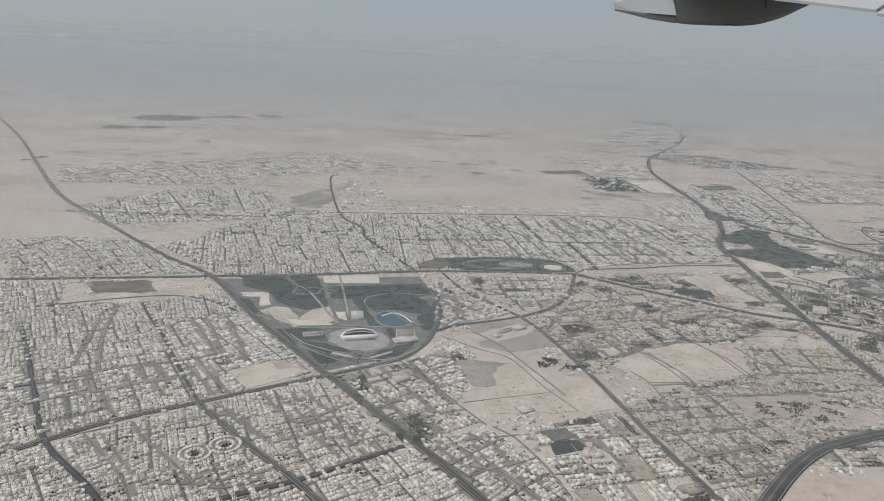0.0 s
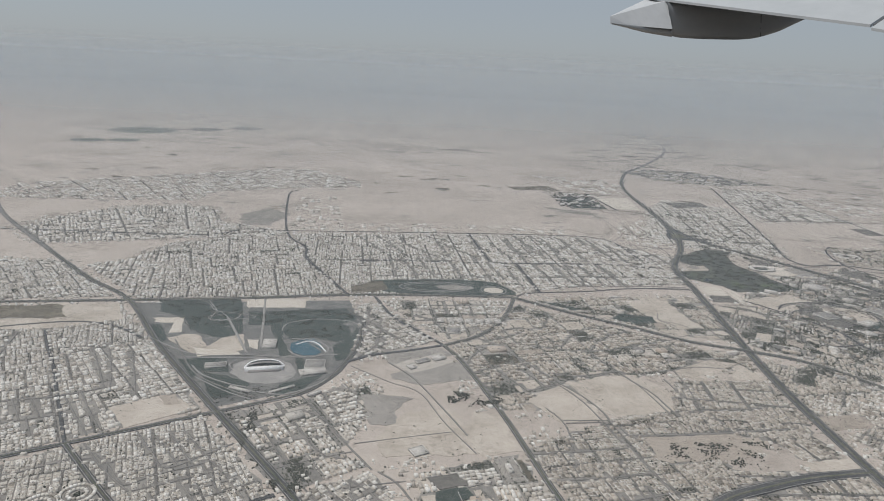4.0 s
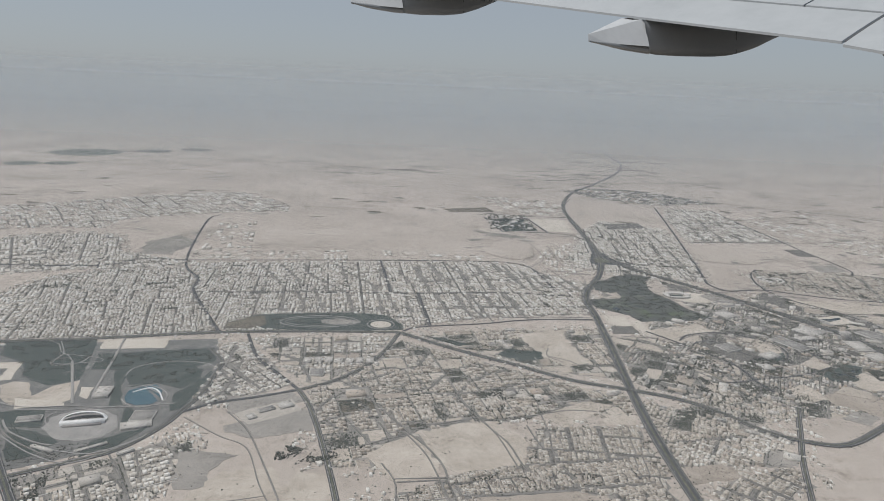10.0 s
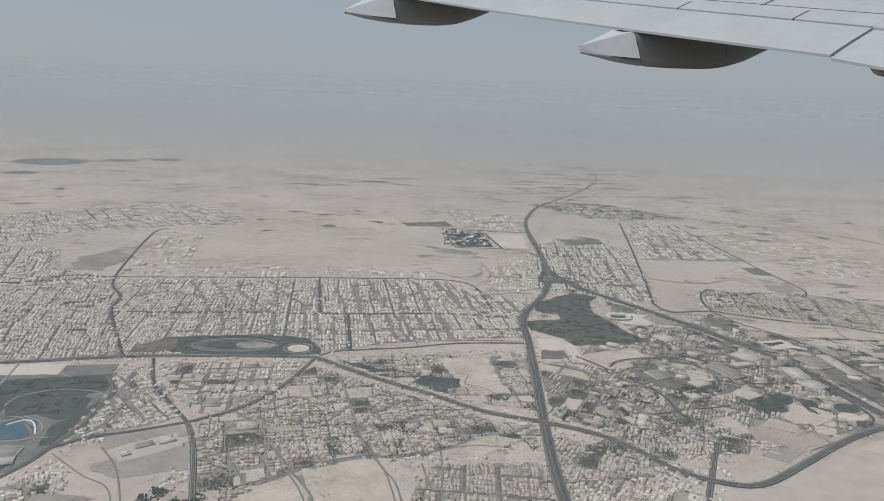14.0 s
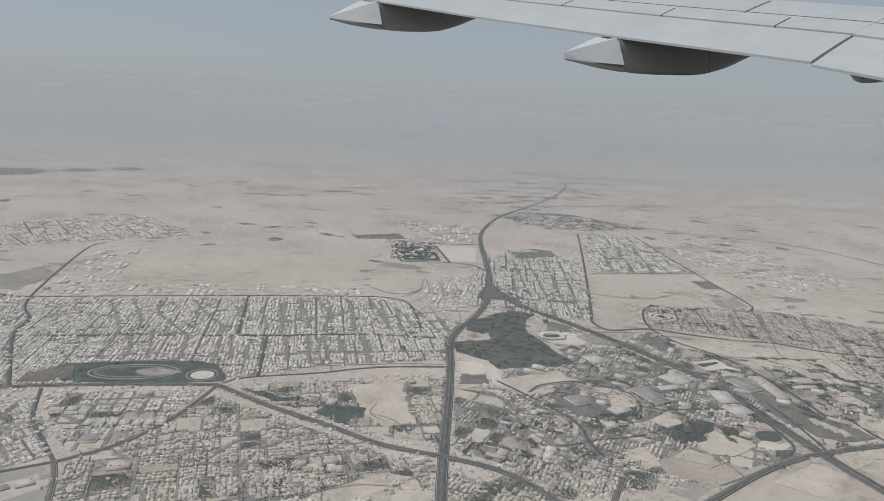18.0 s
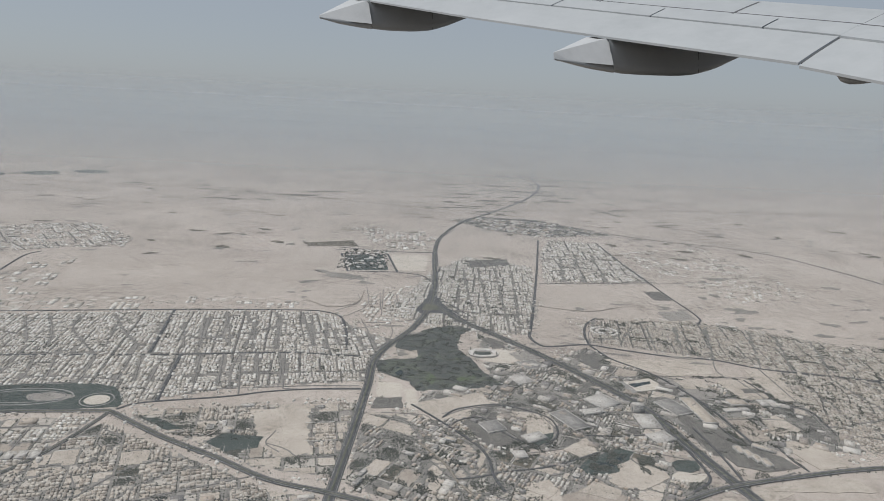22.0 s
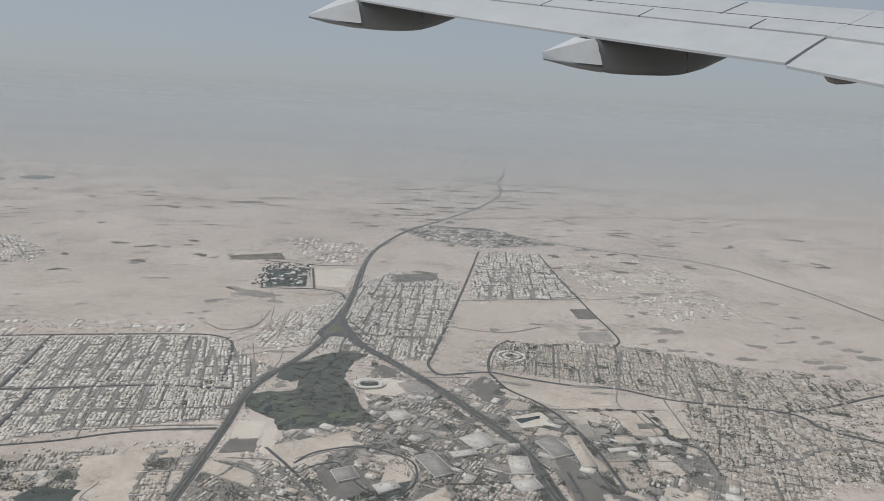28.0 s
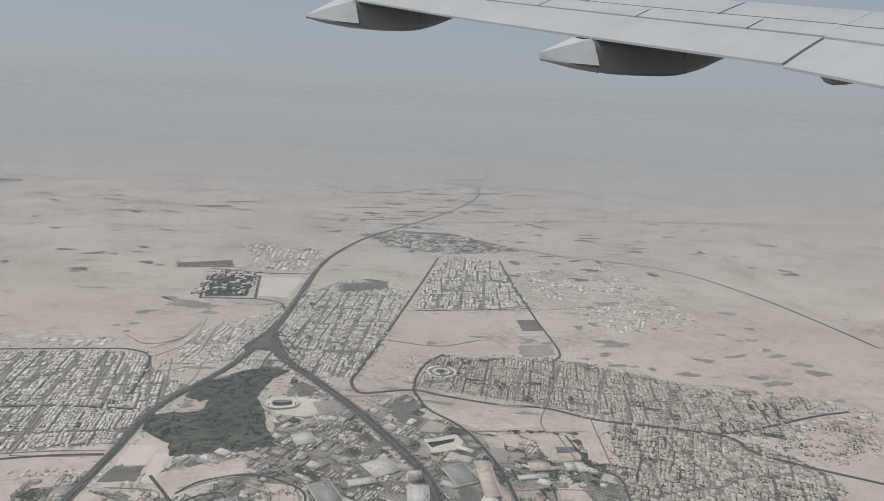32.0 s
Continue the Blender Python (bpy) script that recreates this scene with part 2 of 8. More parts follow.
PHI = (1 + 5 ** 0.5) / 2
ICO_V = np.array([(-1, PHI, 0), (1, PHI, 0), (-1, -PHI, 0), (1, -PHI, 0), (0, -1, PHI), (0, 1, PHI), (0, -1, -PHI), (0, 1, -PHI),
                  (PHI, 0, -1), (PHI, 0, 1), (-PHI, 0, -1), (-PHI, 0, 1)]) / 1.9
ICO_F = np.array([(0, 11, 5), (0, 5, 1), (0, 1, 7), (0, 7, 10), (0, 10, 11), (1, 5, 9), (5, 11, 4), (11, 10, 2), (10, 7, 6), (7, 1, 8),
                  (3, 9, 4), (3, 4, 2), (3, 2, 6), (3, 6, 8), (3, 8, 9), (4, 9, 5), (2, 4, 11), (6, 2, 10), (8, 6, 7), (9, 8, 1)])
rng = np.random.default_rng(7)


def tufts(rows):
    """Small ragged crowns with few facets: rows of x, y, z, radius."""
    r = np.asarray(rows, float)
    k = rng.uniform(0.6, 1.3, (len(r), 5, 1))
    way = np.array([(1, 0, -0.3), (0, 1, -0.3), (-1, 0, -0.3), (0, -1, -0.3), (0, 0, 0.9)])
    a = rng.uniform(0, 1.6, len(r))
    c, s = np.cos(a)[:, None], np.sin(a)[:, None]
    d = np.stack([c * way[:, 0] - s * way[:, 1], s * way[:, 0] + c * way[:, 1], np.broadcast_to(way[:, 2], (len(r), 5))], -1)
    v = r[:, None, :3] + d * k * r[:, None, 3:4]
    f = (np.array([(0, 1, 4), (1, 2, 4), (2, 3, 4), (3, 0, 4)])[None] + 5 * np.arange(len(r))[:, None, None]).reshape(-1, 3)
    return v.reshape(-1, 3), f


def clumps(rows):
    """Ragged leaf clumps: rows of x, y, z, radius."""
    r = np.asarray(rows, float)
    k = rng.uniform(0.55, 1.25, (len(r), 12, 1))
    v = r[:, None, :3] + ICO_V[None] * k * r[:, None, 3:4] * np.array([1, 1, 0.8])
    f = (ICO_F[None] + 12 * np.arange(len(r))[:, None, None]).reshape(-1, 3)
    return v.reshape(-1, 3), f


def smooth(points, step=1.0):
    """A gentle curve through the points, as an array."""
    p = np.array(points, float)
    if len(p) < 3:
        n = max(2, int(np.linalg.norm(p[1] - p[0]) / step))
        return p[0] + (p[1] - p[0]) * np.linspace(0, 1, n)[:, None]
    q = np.vstack([2 * p[0] - p[1], p, 2 * p[-1] - p[-2]])
    out = []
    for i in range(1, len(q) - 2):
        a, b, c, d = q[i - 1:i + 3]
        n = max(2, int(np.linalg.norm(c - b) / step))
        t = np.linspace(0, 1, n, endpoint=False)[:, None]
        out.append(0.5 * (2 * b + (c - a) * t + (2 * a - 5 * b + 4 * c - d) * t ** 2 + (3 * b - a - 3 * c + d) * t ** 3))
    return np.vstack(out + [p[-1:]])


def sideways(p):
    d = np.gradient(p, axis=0)
    d /= np.linalg.norm(d, axis=1, keepdims=True) + 1e-9
    return np.stack([-d[:, 1], d[:, 0]], 1)


def strip(p, width, z, thick=0.02, shift=0.0):
    """Vertices and faces of a raised band along a line."""
    s = sideways(p)
    l, r = p + s * (shift + width / 2), p + s * (shift - width / 2)
    z = np.broadcast_to(np.asarray(z, float), (len(p),))[:, None]
    v = np.stack([np.hstack([l, z - thick]), np.hstack([l, z]), np.hstack([r, z]), np.hstack([r, z - thick])], 1).reshape(-1, 3)
    f = [[4 * i + a, 4 * i + a + 1, 4 * i + a + 5, 4 * i + a + 4] for i in range(len(p) - 1) for a in range(3)]
    return v, np.array(f)


def inside(x, y, poly):
    p = np.asarray(poly, float)
    x, y = np.asarray(x, float), np.asarray(y, float)
    hit = np.zeros(x.shape, bool)
    for (ax, ay), (bx, by) in zip(p, np.roll(p, -1, 0)):
        hit ^= ((ay > y) != (by > y)) & (x < (bx - ax) * (y - ay) / (by - ay + 1e-12) + ax)
    return hit


QUARTER_SHEETS = []
LAID = []          # outlines of all laid patches, kept free of houses


def sheet(name, poly, z, mat, label, category="ground", wobble=0.25, kind="structure", parent=None, step=0.8):
    """A flat patch of ground with a slightly ragged edge and a real rim."""
    if name == "quarter_ground":
        z += 0.0001 * len(QUARTER_SHEETS)
        QUARTER_SHEETS.append(name)
    else:
        LAID.append(np.array(poly, float))
        z += 0.00015 * len(LAID)
    p = np.array(poly, float)
    ring = np.vstack([p, p[:1]])
    out = []
    for a, b in zip(ring[:-1], ring[1:]):
        n = max(1, int(np.linalg.norm(b - a) / step))
        out += [a + (b - a) * i / n for i in range(n)]
    out = np.array(out) + rng.uniform(-wobble, wobble, (len(out), 2))
    n = len(out)
    verts = [(x, y, z) for x, y in out] + [(x, y, -0.01) for x, y in out]
    ob = link(name, verts, [list(range(n))] + [[i, (i + 1) % n, n + (i + 1) % n, n + i][::-1] for i in range(n)], mat, parent)
    if parent is None:
        tagged(ob, label, category, kind=kind)
    if mat in (SAND, BROWN, PALE, GREYLOT):
        lo, hi = p.min(0), p.max(0)
        n = int(np.prod(hi - lo) * (1.2 if mat is BROWN else 0.45))
        x, y = rng.uniform(lo[0], hi[0], n), rng.uniform(lo[1], hi[1], n)
        k = inside(x, y, p)
        BUSHES.append(np.column_stack([x, y, np.full(n, z)])[k])
    return ob


BUSHES = []


def blob(x, y, rx, ry, turn=0.0, n=28, rough=0.18):
    """An uneven rounded outline."""
    c, s = math.cos(turn), math.sin(turn)
    ph = rng.uniform(0, 6.28, 3)
    out = []
    for i in range(n):
        a = 2 * math.pi * i / n
        k = 1 + rough * (math.sin(2 * a + ph[0]) + 0.6 * math.sin(3 * a + ph[1]) + 0.5 * math.sin(5 * a + ph[2]))
        u, v = rx * k * math.cos(a), ry * k * math.sin(a)
        out.append((x + c * u - s * v, y + s * u + c * v))
    return out


def oval(x, y, rx, ry, turn=0.0, n=40):
    return blob(x, y, rx, ry, turn, n, 0.0)


def root(name, label, category, group="", kind=""):
    return tagged(new(name), label, category, group, kind)


# ---- ground ----
bm = bmesh.new()
for x0, x1, y0, y1 in ((-4900, 4900, -900, 4900),):
    bm.faces.new([bm.verts.new(c) for c in ((x0, y0, 0), (x1, y0, 0), (x1, y1, 0), (x0, y1, 0))])
ground = tagged(part("ground", bm, DESERT, None), "pale beige desert plain, dusty and mottled, reaching the horizon", "ground", kind="structure")

# ---- roads ----
ROADS = {}


def road(name, points, width, label, lanes=1, z=0.05, mat=ASPHALT, median=0.0, cat="road"):
    p = smooth(points)
    width *= 0.85 if width < 0.8 and mat is ASPHALT else 1.0
    ROADS.setdefault("all", []).append((p, width))
    z += 0.0004 * len(ROADS["all"])
    v, f = strip(p, width, z)
    ob = bulk(name, v, f, mat)
    tagged(ob, label, cat, kind="structure")
    if median:
        v, f = strip(p, median, z + 0.02)
        part_ob = bulk("median", v, f, VERGE, ob, "planted median strip")
        for side in (-1, 1):
            v, f = strip(p, 0.05, z + 0.012, 0.01, side * (width / 2 - 0.12))
            bulk("edge_line", v, f, PAVING, ob)
    return ob


road("road", [(-54.6, 110.2), (-41.7, 97.1), (-31.5, 88.3), (-21.9, 74.5), (-11.0, 60.6), (-2.0, 49.4), (2.4, 43.4), (10.5, 32)], 0.82, "dual dark asphalt road running straight through the town", median=0.16)
road("road", [(-90, 77), (-57.4, 83.2), (-31.5, 88.3), (-17.7, 91.1), (-3.6, 94.7), (8.9, 96.4), (20, 97.2)], 0.85, "wide dark asphalt road along the park", median=0.2)
road("road", [(20, 97.2), (18.5, 90.7), (16.5, 85.2), (13.6, 81.1), (10, 78.2)], 0.7, "curving dark asphalt road", median=0.12)
road("road", [(10, 78.2), (11.8, 74.5), (14, 68), (16.2, 60.5), (17.6, 55), (19.2, 49), (22, 40)], 0.68, "dark asphalt road between sandy lots", median=0.14)
road("road", [(10, 78.2), (7, 82.1), (3.3, 87), (0.2, 94.6)], 0.5, "dark asphalt town road")
road("road", [(10, 78.2), (5.7, 76), (2, 74.4), (-0.6, 72.1)], 0.55, "dark asphalt town road")
road("road", [(-11.3, 59.6), (-6.8, 62.4), (-3.4, 64.9), (-1.2, 69.3), (-0.5, 72.8), (0.2, 77), (-0.1, 81.5), (-0.4, 85.2), (-2.9, 89)], 0.75, "dark road curving round the park", median=0.1)
road("highway", [(20, 97), (27.8, 91.3), (34.6, 87.2), (40.7, 83.2), (47.1, 81), (52.2, 78.8), (55.8, 75.3), (58, 72.3), (61, 70.5), (65.2, 70), (71.5, 74), (79, 79.3), (85.7, 82.9), (91.1, 84.7), (96.5, 86), (104.3, 87.7), (120, 90)], 0.8, "dark dual highway crossing over on a bridge", median=0.14, z=0.09)
road("highway", [(83.9, 262), (72.1, 240), (64, 213), (61.2, 190), (60.3, 164.5), (58.8, 146), (55.6, 132), (50, 118), (49, 106), (48.2, 95.2), (47.2, 83.6), (46.5, 74), (46.3, 65), (46.6, 50)], 1.15, "broad dark desert highway with a planted median", median=0.22, z=0.06)
road("highway", [(58.8, 146), (63.4, 136), (69.2, 128), (75.8, 118.2), (81.6, 108), (84.9, 100.6), (86.5, 92), (87.8, 85.6), (89, 80.5), (91.5, 72)], 1.5, "broad dark highway branching at the junction", median=0.25, z=0.055)
road("road", [(92.3, 214.3), (86.3, 183.9), (79.4, 150.6), (75.4, 132.4), (74.5, 128.1), (75.3, 124.8), (76.8, 123.8), (83.3, 125.3), (87.8, 123.6), (95.2, 121.1), (102, 120.2), (108, 117), (113.8, 115.6), (123.2, 113.5), (125.6, 111.7), (128.2, 107.1), (150, 96)], 0.6, "dark asphalt road along the edge of the sand")
road("road", [(83.7, 125.4), (84.2, 130.1), (86, 136), (89, 140.2)], 0.5, "dark asphalt road curving round a compound")
road("road", [(83.7, 124.9), (85.5, 119.2), (89.1, 114.7), (91.5, 109.7), (93.6, 101.6), (94.6, 90)], 0.5, "dark asphalt road between halls")
road("road", [(-140, 296), (-41.7, 296), (11.2, 284.9), (56.2, 270.3), (76.3, 265.7), (110.1, 275.7), (182.6, 294.5), (300, 310)], 0.8, "long pale-edged desert road", mat=TRACK)
road("road", [(82.4, 253.3), (103, 244.1), (117, 230.9), (130.2, 221.5), (147.2, 215.2), (158.7, 205.6), (163.7, 194.8), (168.2, 180.9), (170.6, 168), (173, 150)], 0.6, "straight desert road")
road("road", [(109.2, 213.9), (108.7, 188.9), (108.9, 160.9), (109.4, 143.4), (107.6, 138.6)], 0.45, "straight desert road")
road("road", [(-70, 122), (-36, 124.5), (-28.6, 130.5), (-20.7, 131), (-3.3, 133.7), (15.1, 136.4), (25.3, 137.6), (36.3, 138.6), (40, 137.9), (42.7, 135.6), (44.2, 129), (45.2, 119.5)], 0.5, "asphalt road on the edge of the house grid")
road("road", [(-28, 176), (-28.8, 168), (-20.7, 131), (-14.6, 119.3), (-12.8, 112), (-3.7, 94.9)], 0.55, "dark asphalt town road")
road("road", [(14.4, 136.4), (17.6, 115.8)], 0.6, "dark asphalt town road")
road("road", [(24.1, 100.2), (22.1, 115.5)], 0.6, "dark asphalt town road")
road("road", [(-10, 112), (4, 113.8), (22.1, 115.6), (36, 117.5), (49, 117)], 0.4, "dark asphalt town road")
road("road", [(20.4, 97.6), (22.7, 99.6), (31.5, 101.8), (36.9, 103.8), (42.7, 105), (48.2, 105.5)], 0.4, "asphalt road on the edge of the sand")
road("road", [(-60, 24), (-42, 37), (-32.6, 44.5), (-27.2, 49.5), (-20.9, 53.6), (-11.3, 59.6)], 0.75, "dark asphalt road crossing the quarter", median=0.1)
road("road", [(-20.9, 53.6), (-14.6, 47.2), (-9.6, 42.5), (-2, 34)], 0.7, "dark asphalt road between villa blocks", median=0.1)
road("road", [(-24, 34), (-15.4, 39.9), (-9.7, 43), (-6, 45.6), (-2.3, 48.1)], 0.6, "dark asphalt town road")
road("road", [(-46, 69), (-41, 62), (-38, 57.5), (-36, 54.6), (-30.3, 46.5), (-24.1, 41), (-18, 35)], 0.55, "dark asphalt town road")
road("road", [(-45, 51.5), (-36.6, 55.5)], 0.4, "asphalt street between villas")
road("road", [(64.5, 78), (61, 70.8), (58.6, 65.8), (55, 57)], 0.7, "dark road joining the highway", median=0.12)
road("road", [(-20.9, 53.6), (-24, 58.5), (-26.5, 62.4), (-30, 68), (-33.5, 73), (-36, 77)], 0.4, "asphalt street between villas")
road("road", [(-50, 72.5), (-44, 76), (-36, 79.5), (-31, 79.8), (-27, 78), (-24.5, 76)], 0.4, "asphalt street along a sandy lot")
road("road", [(-180, 274), (-157, 243.9), (-134.2, 213.8), (-99.5, 164.3), (-79, 136.1), (-63.7, 119.5), (-54.6, 110.2)], 0.95, "straight grey road running out over the desert", mat=HAZEROAD)
road("highway", [(21, 39), (24.7, 43), (27.1, 45.7), (29.7, 48.3), (32.8, 50.7), (35.9, 52.1), (40.3, 53.8), (46.4, 55.2)], 1.25, "broad dark motorway curving over the sand", median=0.2)
road("road", [(123.1, 113.3), (129.6, 114.9), (140.8, 119.4), (147.4, 121.3)], 0.5, "asphalt road between farm plots")

road("path", [(-22.9, 89.8), (-21.1, 88.6), (-19.7, 86.3), (-18.3, 85.3), (-17.1, 83.8)], 0.1, "pale paved park path", mat=PAVING)
road("path", [(-19.9, 85.6), (-17.8, 85.5), (-14.6, 84.9), (-13.8, 84), (-16.6, 83), (-18.1, 82.3), (-19.2, 83), (-19.3, 84), (-17.8, 84.8)], 0.1, "pale paved park path", mat=PAVING)
road("path", [(-17.1, 83.8), (-14.2, 78.2), (-11.7, 73.3)], 0.3, "pale paved park path", mat=PAVING)
road("path", [(-14.4, 91.4), (-12.7, 84.2), (-10.7, 75.4)], 0.3, "pale paved park path", mat=PAVING)
road("path", [(-9.4, 80.1), (-9.4, 82.5), (-6.3, 84.6), (-1.8, 84.4), (-0.4, 82.8)], 0.14, "pale paved park path", mat=PAVING)
road("path", [(-7.4, 74.6), (-6.6, 73.6), (-5, 72.9), (-3.3, 73.9), (-3.1, 75.7), (-4.4, 77.3), (-6.2, 78.1)], 0.16, "pale paved park path", mat=PAVING)
road("path", [(-17.7, 71.5), (-14.5, 71.6), (-9.9, 72.2), (-6.8, 73.1)], 0.12, "pale paved park path", mat=PAVING)
road("path", [(-11.7, 68.7), (-12.6, 70.1), (-12.2, 71.3)], 0.14, "pale paved park path", mat=PAVING)
road("path", [(-9.4, 65.2), (-11.1, 65.6), (-14.5, 67.4), (-16.3, 69.5)], 0.2, "pale paved park path", mat=PAVING)
road("path", [(-8.5, 64.3), (-5.4, 64), (-2.9, 66.1), (-1.9, 67.7)], 0.18, "pale paved park path", mat=PAVING)
road("path", [(-24.5, 76.9), (-17.4, 72.4), (-11.6, 72.7), (-6.3, 72.9), (-1.7, 74.1)], 0.14, "pale paved park path", mat=PAVING)
road("path", [(-21.4, 89.6), (-19.1, 85.7), (-19, 82.8), (-16.1, 83.2), (-15.8, 85.1)], 0.14, "pale paved park path", mat=PAVING)
road("path", [(-14.9, 66.7), (-10.4, 63.7), (-6.3, 62.4), (-3.5, 65.2)], 0.14, "pale paved park path", mat=PAVING)
road("path", [(-8.2, 77.5), (-6.8, 78), (-4.1, 76.1)], 0.14, "pale paved park path", mat=PAVING)
road("road", [(41.2, 168.1), (38.1, 186.3)], 0.576, "dark road beside a planted compound")
road("road", [(38.1, 185.7), (49.8, 187)], 0.576, "dark road beside a planted compound")
road("road", [(49.4, 187.5), (52.1, 168.7)], 0.576, "dark road beside a planted compound")
road("road", [(41, 168.5), (52.1, 169.1)], 0.576, "dark road beside a planted compound")
road("road", [(51.8, 169.1), (57.2, 167.1), (59.2, 162.3)], 0.432, "narrow asphalt street")
road("road", [(37.1, 193.2), (49.7, 190.5), (60.6, 191.1)], 0.648, "tree-lined road")
road("road", [(84.3, 164.1), (110, 168.5)], 0.288, "straight road on the sand")
road("road", [(79.4, 146.4), (88.4, 144.1), (96.4, 148)], 0.216, "sand track", mat=TRACK)
road("road", [(35.5, 145.2), (40.4, 141.1), (44.9, 144.6), (45.8, 153.1)], 0.216, "sand track", mat=TRACK)
road("road", [(61.4, 176.1), (62.8, 205.6), (68.6, 226.1)], 0.324, "service road beside the highway")
road("road", [(59.9, 151.1), (60.1, 162.4), (62, 176.1)], 0.324, "service road beside the highway")
road("road", [(55.5, 142.5), (58.6, 140.7), (61.8, 142.2), (64.5, 137.6)], 0.36, "looping ramp of the highway junction")
road("road", [(56.9, 138.3), (59.2, 144.4), (59.8, 149.4)], 0.288, "ramp of the highway junction")
road("road", [(60, 150.1), (63.2, 143.3), (65.9, 137.7)], 0.288, "ramp of the highway junction")
# far end of the highway, faded by the haze put into its colour
road("highway", [(146, 520), (133, 440), (124, 400), (121, 365), (114.8, 335.5), (102, 300), (83.9, 262)], 1.25, "broad desert highway with haze in its pale grey", mat=HAZEROAD)
road("road", [(54.8, 101.1), (57.5, 97.6), (59.4, 94.9), (61.8, 91.4), (62.6, 89.6), (63, 87.4), (63, 85.2), (63.4, 83.2), (63.8, 81.8)], 0.42, "asphalt road past a campus")
road("road", [(58.5, 97.7), (60, 99.8), (61.7, 100.7), (64.6, 101.6), (67.4, 101.1), (69, 100.3), (70.9, 99), (71.8, 97.6), (71.9, 95.1), (71.2, 93.1), (69.6, 91.4)], 0.32, "ring road round a campus")
road("road", [(59.2, 95.7), (60.5, 97.1), (61.9, 97.8), (63.2, 97.9), (64.7, 95.2), (66.3, 92.9), (67.5, 92)], 0.26, "campus road between yards")
road("road", [(88.8, 96.6), (89.2, 91), (89.2, 87.1), (89.1, 83.4)], 0.4, "service road beside the highway")
road("road", [(85.1, 95.7), (85.8, 90.5), (86, 86.5), (85.4, 84.4), (82.9, 82.5)], 0.4, "service road beside the highway")
road("road", [(92, 100.9), (92.4, 96), (92.9, 93.3)], 0.3, "straight access road between lots")
road("road", [(102.9, 112.2), (103.7, 107.3), (104.1, 104.3), (106.8, 102.3), (106.5, 97.4)], 0.3, "road between sand lots")
road("road", [(97, 92.2), (97.1, 88.9), (97.6, 86.9)], 0.3, "road joining the motorway")
road("road", [(55.6, 91.2), (57.5, 88.3), (58.6, 85.8), (59.3, 83.6), (60.6, 81.2)], 0.3, "pale sandy road between farms", mat=TRACK)
road("road", [(59.1, 84), (61.3, 84.4), (64.3, 85.6), (67.2, 86.2), (69.7, 87), (72.1, 88.2), (75.3, 90.1)], 0.26, "narrow asphalt street between villas")
road("road", [(74.9, 94), (78.9, 94), (83, 94.6)], 0.26, "narrow asphalt street between villas")


def street(width, points):
    """A narrow dusty street, laid a little lower than the main roads."""
    p = smooth(points, 0.6)
    ROADS["all"].append((p, width))
    z = 0.038 + 0.00004 * len(ROADS["all"])
    v, f = strip(p, 0.75 * width, z, 0.03)
    return tagged(bulk("street", v, f, SIDESTREET), "narrow dusty asphalt street between plots", "street", kind="structure")


street(0.3, [(-36.6, 55.5), (-33.9, 57.1), (-32, 58.6), (-29.6, 60.3), (-26.5, 61.2), (-24, 62.7), (-22.4, 63.8)])
street(0.26, [(-33.6, 53.1), (-30, 54.8), (-27.5, 56.4), (-24.8, 57.8), (-23.8, 58.1)])
street(0.3, [(-32.1, 58.5), (-34.8, 64.4), (-36.4, 68.7), (-38.5, 75.8)])
street(0.28, [(-29.9, 54.7), (-28.2, 52.2), (-26.7, 50.6)])
street(0.24, [(-28.3, 56.3), (-25.9, 52.9)])
street(0.24, [(-26.4, 57.4), (-24.2, 54.4)])
street(0.24, [(-35.5, 55.6), (-33.9, 53.1)])
street(0.24, [(-34.6, 56.4), (-32.8, 53.6)])
street(0.24, [(-33.7, 56.9), (-31.9, 54.1)])
street(0.24, [(-32.8, 57.5), (-30.9, 54.6)])
street(0.24, [(-30.5, 59.3), (-28, 56.4)])
street(0.24, [(-29.4, 60.3), (-26.7, 56.9)])
street(0.24, [(-28, 60.8), (-25.4, 57.7)])
street(0.24, [(-25.3, 61.6), (-23.1, 58.9), (-19.8, 55)])
street(0.24, [(-24.2, 62.5), (-22, 59.5), (-19.5, 56.3)])
street(0.2, [(-35, 59.1), (-36.5, 64.9), (-39.1, 73.5)])
street(0.22, [(-27.2, 73.8), (-24.3, 68.5), (-22.1, 63.7)])
street(0.22, [(-28.5, 73), (-24.7, 67), (-22.6, 63.6)])
street(0.22, [(-24.4, 73.5), (-21.7, 68), (-19, 62.3)])
street(0.22, [(-30.5, 46.3), (-29.8, 46.8), (-28.5, 47.5), (-28.1, 47.9), (-25.8, 45.7), (-22.9, 42.9), (-20.5, 40.5)])
street(0.22, [(-28.1, 47.9), (-25, 49.9)])
street(0.24, [(-25, 49.9), (-22.9, 47.4), (-20, 44.9), (-16.9, 41.9)])
street(0.2, [(-25.4, 46.7), (-23.3, 44.3), (-21.9, 43)])
street(0.2, [(-23.2, 48.6), (-19.6, 51.1), (-17.8, 51.7)])
street(0.2, [(-29, 45.3), (-25.8, 42.7), (-22.9, 40.3)])
street(0.22, [(-29.2, 41.7), (-27.1, 43.3)])
street(0.2, [(-17.4, 42.1), (-16.3, 43.4), (-14.4, 44.6), (-13.5, 45.8)])
street(0.2, [(-16.9, 41.7), (-14.5, 42.8), (-12, 44)])
street(0.2, [(-16.9, 43.3), (-15.6, 42.1), (-14.7, 41)])
street(0.2, [(-14.3, 44.2), (-12.5, 43)])
